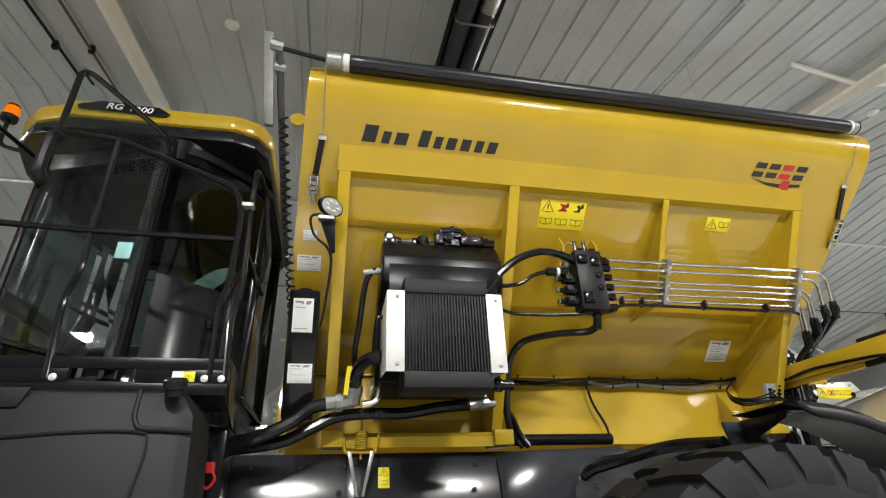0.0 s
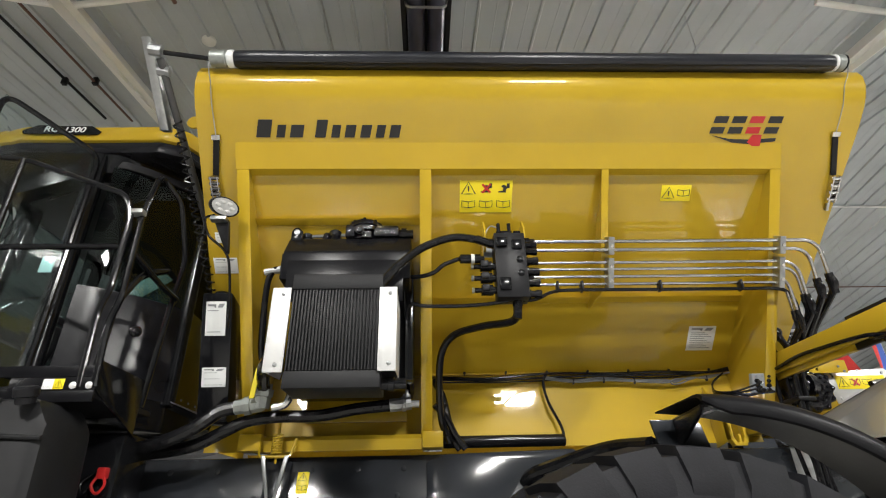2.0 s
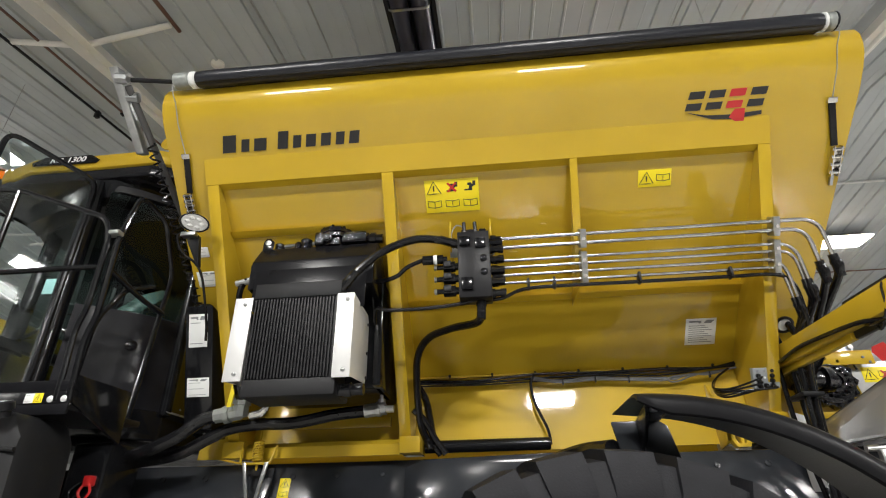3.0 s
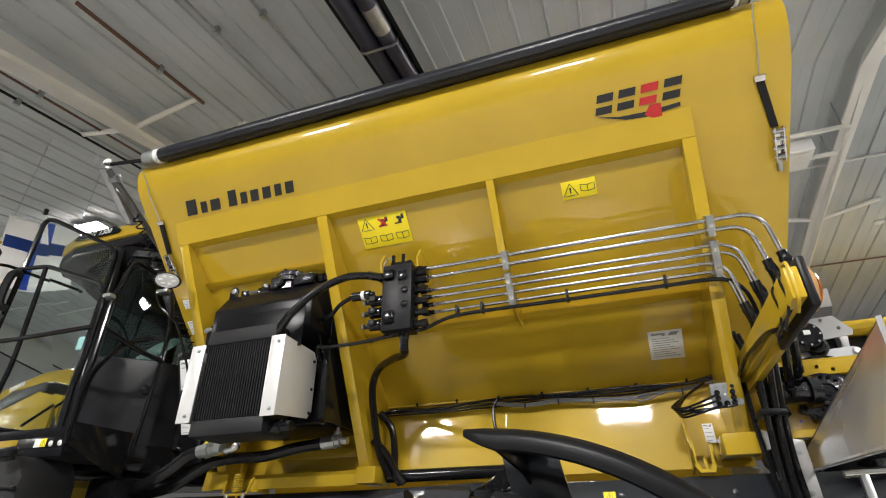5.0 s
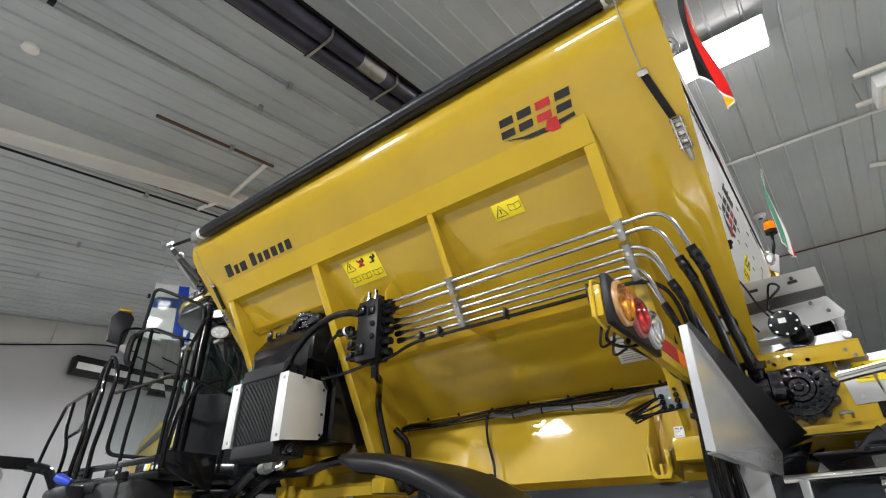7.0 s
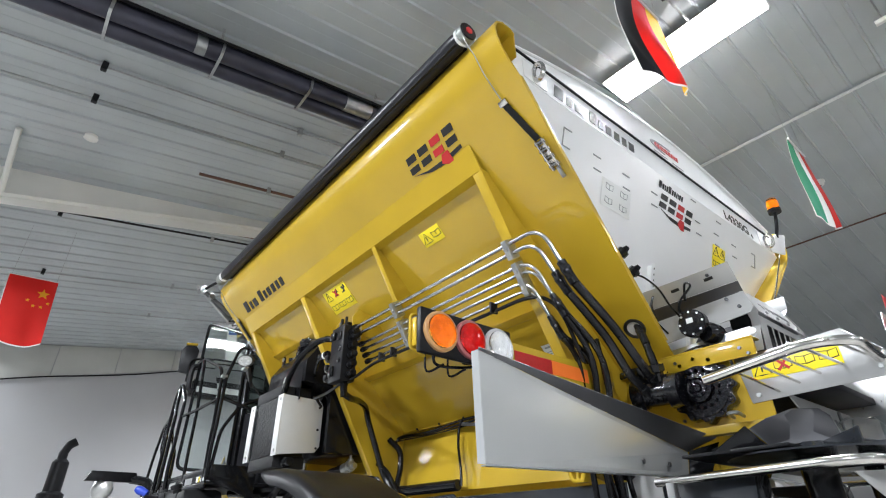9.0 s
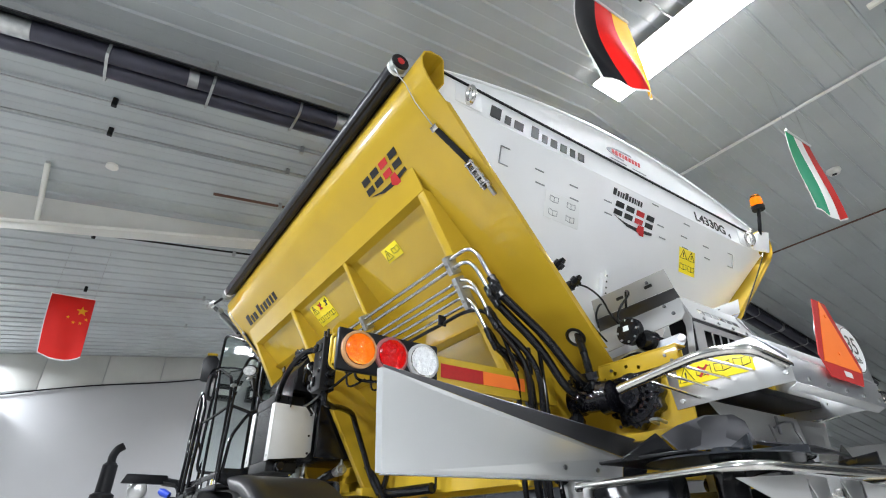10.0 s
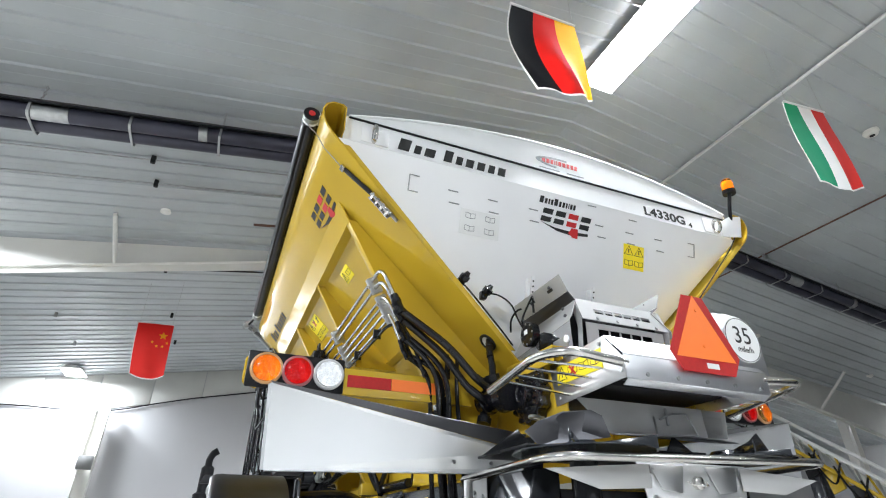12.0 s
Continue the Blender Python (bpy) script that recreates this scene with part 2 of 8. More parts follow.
def ceil_z(y):
    return RIDGE_Z - SLOPE * abs(y - RIDGE_Y)


def band_z(y):
    """Lower edge of the panel band under the roof on the west wall."""
    y = RIDGE_Y - abs(y - RIDGE_Y)
    return min(4.45 + 0.225 * max(0.0, y + 4.8), ceil_z(y) - 0.36)


bm = B()
box(bm, (X0 - 0.4, Y0 - 0.4, -0.25), (X1 + 0.4, Y1 + 0.4, 0))
single("floor", bm, FLOORMAT, "sealed grey concrete hall floor with a polished sheen", "floor", kind="structure")

for name, ya, yb in (("ceiling_south", Y0, RIDGE_Y), ("ceiling_north", RIDGE_Y, Y1)):
    bm = B()
    xs, zs = [], []
    x = X0
    while x < X1:
        for dx, dz in ((0, 0), (0.150, 0), (0.153, -0.003), (0.160, -0.003), (0.163, 0), (0.266, 0), (0.276, -0.024), (0.294, -0.024), (0.304, 0)):
            xs.append(x + dx)
            zs.append(dz)
        x += 0.304
    rows = []
    for y in (ya, yb):
        rows.append([bm.verts.new((a, y, ceil_z(y) + d)) for a, d in zip(xs, zs)])
    for i in range(len(xs) - 1):
        if abs(xs[i] - xs[i + 1]) > 1e-6:
            bm.faces.new((rows[0][i], rows[0][i + 1], rows[1][i + 1], rows[1][i]))
    back = [[bm.verts.new((a, y, ceil_z(y) + 0.15)) for a in (xs[0], xs[-1])] for y in (ya, yb)]
    bm.faces.new((back[0][0], back[1][0], back[1][1], back[0][1]))
    single(name, bm, CEIL, "ribbed white-grey steel liner ceiling sloping to the ridge", "ceiling", kind="structure")

for name, lo, hi in (("wall_west", (X0 - 0.2, Y0 - 0.2, 0), (X0, Y1 + 0.2, 6.4)), ("wall_east", (X1, Y0 - 0.2, 0), (X1 + 0.2, Y1 + 0.2, 6.4)),
                     ("wall_south", (X0, Y0 - 0.2, 0), (X1, Y0, 4.7)), ("wall_north", (X0, Y1, 0), (X1, Y1 + 0.2, 4.4))):
    bm = B()
    box(bm, lo, hi)
    wall = single(name, bm, DARKWALL if name == "wall_south" else WALLMAT, "unseen hall wall darkened for its reflections" if name == "wall_south" else "plain white lined hall wall", "wall", kind="structure")
    if name == "wall_west":
        y = Y0 + 0.02
        while y < Y1 - 1.3:
            bm = B()
            slab(bm, [(X0 + 0.001, y, band_z(y)), (X0 + 0.001, y + 1.20, band_z(y + 1.2)), (X0 + 0.001, y + 1.20, ceil_z(y + 1.2) - 0.03), (X0 + 0.001, y, ceil_z(y) - 0.03)], (0.021, 0, 0), 0.004)
            part("panel", bm, PANELMAT, wall)
            y += 1.22
        bm = B()
        sweep(bm, curve_points([(X0 + 0.05, y, band_z(y) - 0.03 + 0.025 * math.sin(y * 1.7)) for y in np.linspace(-9, 12, 24)], 3), 0.018, 6)
        part("cable", bm, MATT, wall)

RAFTER_X = (-2.12, 5.72, 13.6)


def rafter_depth(y):
    return 0.16 + 0.075 * max(0.0, abs(y - RIDGE_Y) - 2.5)


for rx in RAFTER_X:
    frame_thing = thing("roof_rafter", (rx, RIDGE_Y, RIDGE_Z), "cream-painted tapered steel rafter under the ceiling", "beam", "roof rafters", "structure")
    for ya, yb in ((Y0, RIDGE_Y), (RIDGE_Y, Y1)):
        bm = B()
        slab(bm, [(rx - 0.006, ya, ceil_z(ya) - 0.04), (rx - 0.006, yb, ceil_z(yb) - 0.04), (rx - 0.006, yb, ceil_z(yb) - 0.04 - rafter_depth(yb)), (rx - 0.006, ya, ceil_z(ya) - 0.04 - rafter_depth(ya))], (0.012, 0, 0))
        part("web", bm, CREAM, frame_thing)
        bm = B()
        d0, d1 = ceil_z(ya) - 0.04 - rafter_depth(ya), ceil_z(yb) - 0.04 - rafter_depth(yb)
        mid = ya + (2.5 if ya == RIDGE_Y else (yb - 2.5 - ya))
        dm = ceil_z(mid) - 0.04 - rafter_depth(mid)
        slab(bm, [(rx - 0.09, ya, d0), (rx - 0.09, mid, dm), (rx - 0.09, yb, d1), (rx - 0.09, yb, d1 - 0.014), (rx - 0.09, mid, dm - 0.014), (rx - 0.09, ya, d0 - 0.014)], (0.18, 0, 0))
        part("flange", bm, CREAM, frame_thing)
    for y in (-8.0, -3.7, -0.55, 4.2, 7.6, 11.0):
        for side in (1, -1):
            bm = B()
            cyl(bm, (rx + side * 0.85, y, ceil_z(y) - 0.03), (rx + side * 0.07, y, ceil_z(y) - 0.06 - rafter_depth(y) + 0.03), 0.030, 10)
            part("brace", bm, CREAM, frame_thing)
    for y in (-8.0, -3.7, -0.55, 4.2, 7.6, 11.0):
        bm = B()
        lathe(bm, (rx + 1.0, y + 0.6, ceil_z(y + 0.6)), (0, 0, -1), [(0, 0), (0, 0.07), (0.03, 0.07), (0.05, 0.03), (0.07, 0)], 14)
        part("mount", bm, CREAM, frame_thing)

for cx, cy, top in ((-2.42, 12.3, 4.65), (5.7, 12.3, 4.65), (-9.62, -4.62, 4.45)):
    col = thing("steel_column", (cx, cy, 0), "pale painted steel column carrying the roof frame", "column", "hall columns", "structure")
    for dx0, dx1, dy0, dy1 in ((-0.1, 0.1, -0.15, -0.138), (-0.1, 0.1, 0.138, 0.15), (-0.005, 0.005, -0.138, 0.138)):
        bm = B()
        box(bm, (cx + dx0, cy + dy0, 0), (cx + dx1, cy + dy1, top), 0.002)
        part("flange" if dx1 > 0.05 else "web", bm, CREAM, col)

# thin services under the roof
for pts, r, mat, label, cat in (
        ([(-0.36, y, ceil_z(y) - 0.07) for y in (-10, -6, -2, 1.4)], 0.014, ZINC, "thin galvanised conduit clipped under the ceiling", "conduit"),
        ([(0.15, y, ceil_z(y) - 0.07) for y in (-10, -6, -2, 1.4)], 0.010, ZINC, "thin galvanised conduit clipped under the ceiling", "conduit"),
        ([(-2.60, y, ceil_z(y) - 0.10) for y in (-10, -6, -2, 1.4)], 0.014, RUST, "rust-red primed gas pipe beside a rafter", "pipe"),
        ([(-2.94, y, ceil_z(y) - 0.06) for y in (-10, -6, -2, 1.4)], 0.016, MATT, "black cable run under the ceiling", "cable"),
        ([(3.64, y, ceil_z(y) - 0.07) for y in (-10, -6, -2, 1.4)], 0.011, ZINC, "thin galvanised conduit clipped under the ceiling", "conduit"),
        ([(-5.2, y, ceil_z(y) - 0.08) for y in (-10, -6, -2, 1.4)], 0.012, ZINC, "thin galvanised conduit clipped under the ceiling", "conduit"),
        ([(-7.0, y, ceil_z(y) - 0.08) for y in (-10, -6, -2, 1.4)], 0.012, ZINC, "thin galvanised conduit clipped under the ceiling", "conduit"),
        ([(x, 3.23, ceil_z(3.23) - 0.05) for x in (-9.5, -4, 2, 8, 15)], 0.019, ALU, "long conduit running across the ceiling ribs", "conduit"),
        ([(-1.20, y, ceil_z(y) - 0.08) for y in (-1.95, -1.5, -1.0, -0.5)], 0.020, RUST, "short rust-brown steel pipe under the ceiling beside a brace", "pipe"),
        ([(x, 5.75, ceil_z(5.75) - 0.05) for x in (-9.5, -4, 2, 8, 15)], 0.013, RUST, "rust-red primed pipe running across the ceiling ribs", "pipe")):
    bm = B()
    sweep(bm, pts, r, 8)
    run = single("ceiling_" + cat, bm, mat, label, cat, "ceiling services")
    clips = 1 if len(label) > 45 and r > 0.017 else 6
    for k in range(clips):
        a, b = Vector(pts[0]), Vector(pts[-1])
        p = a.lerp(b, (k + 0.6) / clips)
        p.z = ceil_z(p.y) - (0.06 if cat == "conduit" else 0.08)
        bm = B()
        box(bm, p - V(0.025, 0.025, 0.05), p + V(0.025, 0.025, 0.045), 0.006)
        part("clip", bm, MATT if k % 2 else ZINC, run)

# round detector on the ceiling
det = thing("ceiling_detector", (3.53, 4.58, ceil_z(4.58) - 0.06), "small white round detector fixed to the ceiling", "detector")
bm = B()
lathe(bm, (3.53, 4.58, ceil_z(4.58) + 0.005), (0, 0.142, -0.99), [(0, 0.085), (0.03, 0.085), (0.035, 0.075), (0.065, 0.060), (0.07, 0.0)], 20)
part("body", bm, CREAM, det)
bm = B()
lathe(bm, (3.53, 4.58, ceil_z(4.58) - 0.064), (0, 0.142, -0.99), [(0, 0.030), (0.008, 0.028), (0.008, 0)], 14)
part("sensor", bm, MATT, det)

# linear lamps under the ridge and along the south bay
# (x, y, half length, share of the full power)
# lamps at x 8.3, 9.0, 12.3 are unseen additions; high shares brighten the rear
for lx, ly, hl, share in ((-9.15, -5.4, 0.40, 1.0), (-0.71, -5.55, 0.40, 1.0), (2.6, -5.55, 0.40, 1.0), (8.3, -5.55, 0.40, 1.5), (-5.57, 1.36, 0.80, 0.85), (3.42, 1.36, 0.80, 1.0), (12.3, 1.36, 0.80, 1.95), (7.5, 4.65, 0.60, 0.2), (-2.35, 14.45, 0.40, 0.25), (9.0, 11.0, 0.40, 0.25)):
    lz = ceil_z(ly) - 0.14
    lamp = thing("ceiling_lamp", (lx, ly, lz), "white linear LED high-bay lamp, switched on", "lamp", "hall ceiling lamps")
    bm = B()
    slab(bm, [(lx - hl, ly - 0.23, lz + 0.02), (lx - hl, ly + 0.23, lz + 0.02), (lx - hl, ly + 0.10, lz + 0.09), (lx - hl, ly - 0.10, lz + 0.09)], (2 * hl, 0, 0), 0.006)
    part("housing", bm, ALU, lamp)
    bm = B()
    box(bm, (lx - hl + 0.02, ly - 0.215, lz), (lx + hl - 0.02, ly + 0.215, lz + 0.018), 0.003)
    part("diffuser", bm, LED, lamp)
    for dx in (0.14 - hl, hl - 0.14):
        bm = B()
        cyl(bm, (lx + dx, ly, lz + 0.08), (lx + dx, ly, ceil_z(ly)), 0.006, 6)
        part("hanger", bm, ZINC, lamp)
    data = bpy.data.lights.new("led_light", "AREA")
    data.shape, data.size, data.size_y, data.energy, data.color = "RECTANGLE", 2 * hl - 0.06, 0.41, LAMP_WATTS * share, (0.96, 1.0, 0.99)
    if hl > 0.5:
        data.spread = radians(140)
    light = new("led_light", data)
    light.matrix_world = pose(lx, ly, lz - 0.006)
    light.parent = lamp
    light.matrix_parent_inverse = Matrix.Translation(-Vector(lamp.location))

# radiant tube heaters, one run on each roof slope
for ya, yb in ((-7.5, 0.9), (2.3, 11.0)):
    heat = thing("tube_heater", (1.12, (ya + yb) / 2, 5.2), "dark radiant tube heater hung on chains from the roof", "heater", "roof tube heaters")

    def hz(y, d=0.0):
        return ceil_z(y) - 0.42 + d
    for tx in (1.03, 1.21):
        bm = B()
        cyl(bm, (tx, ya, hz(ya)), (tx, yb, hz(yb)), 0.078, 18)
        part("tube", bm, HEATER, heat)
        for k in range(6 if tx > 1.1 else 0):
            y = ya + (yb - ya) * (k + 0.6) / 6.2
            bm = B()
            cyl(bm, (tx, y, hz(y)), (tx, y + (0.10 if k % 2 else 0.3) * (1 if tx > 1.1 else 0.5), hz(y + (0.10 if k % 2 else 0.3) * (1 if tx > 1.1 else 0.5))), 0.081, 18)
            part("collar", bm, ZINC, heat, "bright steel coupling")
    bm = B()
    slab(bm, [(0.90, ya, hz(ya, 0.02)), (0.97, ya, hz(ya, 0.10)), (1.27, ya, hz(ya, 0.10)), (1.34, ya, hz(ya, 0.02)), (1.30, ya, hz(ya, 0.025)), (1.26, ya, hz(ya, 0.085)), (0.98, ya, hz(ya, 0.085)), (0.94, ya, hz(ya, 0.025))], (0, yb - ya, hz(yb) - hz(ya)))
    part("reflector", bm, MATT, heat)
    k = 0
    y = ya + 0.4
    while y < yb:
        bm = B()
        slab(bm, [(0.93, y, hz(y, 0.06)), (0.945, y, hz(y, -0.07)), (0.985, y, hz(y, -0.092)), (1.255, y, hz(y, -0.092)), (1.295, y, hz(y, -0.07)), (1.31, y, hz(y, 0.06)), (1.30, y, hz(y, 0.06)), (1.285, y, hz(y, -0.065)), (1.25, y, hz(y, -0.085)), (0.99, y, hz(y, -0.085)), (0.955, y, hz(y, -0.065)), (0.94, y, hz(y, 0.06))], (0, 0.022, 0))
        part("bracket", bm, ZINC, heat)
        if k % 2 == 0:
            bm = B()
            for j in range(9):
                z = hz(y, 0.08) + j * 0.036
                a = 0.7 if j % 2 else -0.7
                sweep(bm, [(1.12 + 0.012 * math.cos(t) * math.cos(a), y + 0.012 * math.cos(t) * math.sin(a), z + 0.022 * math.sin(t)) for t in np.linspace(0, 2 * math.pi, 9)], 0.004, 5)
            part("chain", bm, ZINC, heat)
        k += 1
        y += 0.78

# pale equipment box on rails under the roof
rb = thing("ceiling_box", (5.0, 2.4, 5.6), "white equipment box hung on two short rails under the ceiling", "box")
bm = B()
box(bm, (4.91, 2.26, 5.64), (5.24, 2.66, 5.80), 0.012)
part("case", bm, WHITE, rb)
bm = B()
box(bm, (4.95, 2.30, 5.625), (5.20, 2.62, 5.638), 0.004)
part("cover", bm, CREAM, rb)
for y in (2.20, 2.72):
    bm = B()
    box(bm, (4.78, y - 0.02, 5.80), (5.62, y + 0.02, 5.845), 0.004)
    part("rail", bm, CREAM, rb)
    for x in (4.84, 5.55):
        bm = B()
        cyl(bm, (x, y, 5.84), (x, y, ceil_z(y)), 0.008, 6)
        part("hanger", bm, ZINC, rb)

# ---- hopper ----
HX0, HX1 = -0.15, 3.56
PANEL = Sheet((0, 0, 2.125), (1, 0, 0), (0, -1, 0.973))


def shell_y(z):
    return -(z - 2.125) / 0.973


def post_y(z):
    return -1.369 - 0.5747 * (z - 3.403)


SP = 1.0 / math.sqrt(1 + 0.973 ** 2)


def on_panel(z):
    """Distance up the sloping side for a height."""
    return -shell_y(z) / SP


hopper = thing("spreader_hopper", (1.7, 0, 2.0), "yellow enamelled steel fertiliser spreader hopper with flared sides", "hopper")


def rear_x(z):
    """The raking rear edge of the flared sides."""
    return 3.60 - 0.12 * max(0.0, 3.60 - z)


def side_shell(sgn):
    out = [(-0.36, 2.476)]
    out += [(shell_y(z), z) for z in (2.6, 3.0, 3.4, 3.60)]
    out += [(-1.590, 3.670), (-1.630, 3.722), (-1.655, 3.775), (-1.662, 3.830), (-1.645, 3.880), (-1.605, 3.905), (-1.545, 3.905), (-1.525, 3.885), (-1.525, 3.72)]
    inn = [(-1.531, 3.72), (-1.533, 3.88), (-1.55, 3.897), (-1.60, 3.897), (-1.636, 3.874), (-1.652, 3.83), (-1.645, 3.777), (-1.621, 3.728), (-1.582, 3.678)]
    inn += [(shell_y(z) + 0.009, z + 0.004) for z in (3.60, 3.4, 3.0, 2.6)] + [(-0.35, 2.480)]
    poly = [(y * sgn * -1 if sgn > 0 else y, z) for y, z in out + inn]
    bm = B()
    a = [bm.verts.new((HX0 + 0.02 - 0.07 * (3.9 - z), y, z)) for y, z in poly]
    b = [bm.verts.new((rear_x(z), y, z)) for y, z in poly]
    n = len(a)
    fs = [bm.faces.new((a[i], a[(i + 1) % n], b[(i + 1) % n], b[i])) for i in range(n)]
    fs += [bm.faces.new(a), bm.faces.new(b[::-1])]
    bmesh.ops.recalc_face_normals(bm, faces=fs)
    return part("side_shell", bm, YELLOW, hopper)


side_shell(-1)
side_shell(1)
for sgn in (-1, 1):
    bm = B()
    slab(bm, [(rear_x(z) - 0.012, sgn * (-shell_y(z) - d), z) for z, d in ((3.62, 0.012), (2.60, 0.012), (2.60, 0.05), (3.62, 0.05))], (0.008, 0, 0), 0.002)
    part("edge_flange", bm, YELLOW, hopper)
    # lower box side, leaning out a little towards the chassis
    bm = B()
    slab(bm, [(HX0 - 0.08, sgn * 0.352, 2.49), (HX0 - 0.08, sgn * 0.425, 2.02), (HX0 - 0.08, sgn * 0.415, 2.02), (HX0 - 0.08, sgn * 0.342, 2.49)], (3.42, 0, 0))
    part("lower_side", bm, YELLOW, hopper)
    bm = B()
    box(bm, (HX0 - 0.08, min(sgn * 0.352, sgn * 0.385), 2.470), (3.27, max(sgn * 0.352, sgn * 0.385), 2.483), 0.003)
    part("seam", bm, YELLOW, hopper)

# unseen lining, added so the yellow inside bounces less light to the ceiling
for sgn in (-1, 1):
    bm = B()
    slab(bm, [(HX0 + 0.06, sgn * 0.33, 2.50), (3.16, sgn * 0.33, 2.50), (3.51, sgn * 1.50, 3.70), (HX0 + 0.06, sgn * 1.50, 3.70)], (0, -sgn * 0.006, 0.006))
    part("lining", bm, DARK_AND_SHADED_STEEL, hopper, "unseen dull lining added against yellow bounce light")
# front wall and rear endgate
outline = [(-1.525, 3.88), (-0.355, 2.49), (-0.355, 2.05), (0.355, 2.05), (0.355, 2.49), (1.525, 3.88)]
bm = B()
slab(bm, [(HX0 - 0.075 * (3.9 - z) + 0.03, y, z) for y, z in outline], (0.01, 0, 0))
part("front_wall", bm, YELLOW, hopper)
GX = 3.545
GATE = Sheet((GX, 0, 0), (0, 1, 0), (0, 0, 1))
bm = B()
GATE.patch(bm, [(-1.522, 3.865), (-1.522, 3.702), (1.522, 3.702), (1.522, 3.865)], -0.008, 0.0)
part("endgate_band", bm, ENDGATE, hopper, "satin stainless upright band of the endgate")
RAKE = Sheet((GX, 0, 3.70), (0, 1, 0), (0.2873, 0, 0.9578))
bm = B()
RAKE.patch(bm, [(-1.55, 0.0), (-0.375, -1.25), (0.375, -1.25), (1.55, 0.0)], -0.008, 0.0)
part("endgate", bm, ENDGATE, hopper, "satin stainless steel endgate leaning inwards")
bm = B()
arch = [(-1.52, 3.868), (1.52, 3.868)] + [(y, 3.868 + 0.24 * (1 - (abs(y - 0.08) / 1.6) ** 2.0)) for y in np.linspace(1.50, -1.50, 25)]
GATE.patch(bm, arch, -0.030, 0.002, 0.0)
cap = part("end_cap", bm, WHITE, hopper, "white plastic tarp end cap")
bm = B()
sweep(bm, [(GX + 0.004, y, 3.868 + 0.24 * (1 - (abs(y - 0.08) / 1.6) ** 2.0)) for y in np.linspace(-1.50, 1.50, 31)], 0.010, 6)
part("cap_rim", bm, WHITE, cap)
bm = B()
GATE.rect(bm, -1.50, 3.860, 1.50, 3.872, 0.0, 0.012, 0.003)
part("gasket", bm, MATT, cap, "black rubber gasket strip")
# second cap at the front end
bm = B()
slab(bm, [(HX0 + 0.05, y, z) for y, z in arch], (0.03, 0, 0))
part("end_cap", bm, WHITE, hopper, "white plastic tarp end cap")

# slot marks and fold tabs on the endgate
for a, z in [(-0.814, -0.153), (-0.80, -0.229), (-0.542, -0.153), (-0.528, -0.231), (-0.246, -0.147), (-0.234, -0.224), (0.276, -0.147), (0.298, -0.225), (0.534, -0.148), (0.551, -0.224), (0.793, -0.146), (0.811, -0.227), (0.21, -0.02), (0.56, -0.05)]:
    bm = B()
    RAKE.rect(bm, a - 0.034, z - 0.0035, a + 0.034, z + 0.0035, 0.0, 0.004, 0.001)
    part("slot", bm, GREYINK, hopper)
for a, z, k in [(-1.10, -0.165, 1), (1.13, -0.165, -1), (-0.22, -0.80, 1)]:
    bm = B()
    sweep(bm, [RAKE.at(a + 0.06 * k, z + 0.05, 0.005), RAKE.at(a, z + 0.05, 0.005), RAKE.at(a, z - 0.05, 0.005), RAKE.at(a + 0.06 * k, z - 0.05, 0.005)], 0.004, 6)
    part("tab", bm, ZINC, hopper)
for sgn in (-1, 1):
    y = sgn * 1.335
    bm = B()
    GATE.patch(bm, [(y - 0.085, 3.715), (y + 0.085, 3.715), (y + 0.085, 3.84), (y - 0.085, 3.84)], 0.0, 0.006, 0.003)
    plate = part("lift_plate", bm, ENDGATE, hopper, "stainless lifting lug plate")
    bm = B()
    ring = [(0.052 * math.cos(t), 0.052 * math.sin(t)) for t in np.linspace(0, 2 * math.pi, 20)]
    sweep(bm, [GATE.at(y + sgn * 0.01 + 0.012 * c, 3.765 + s, 0.035 + 0.6 * c) for c, s in ring], 0.013, 8)
    part("eye", bm, CHROME, plate)

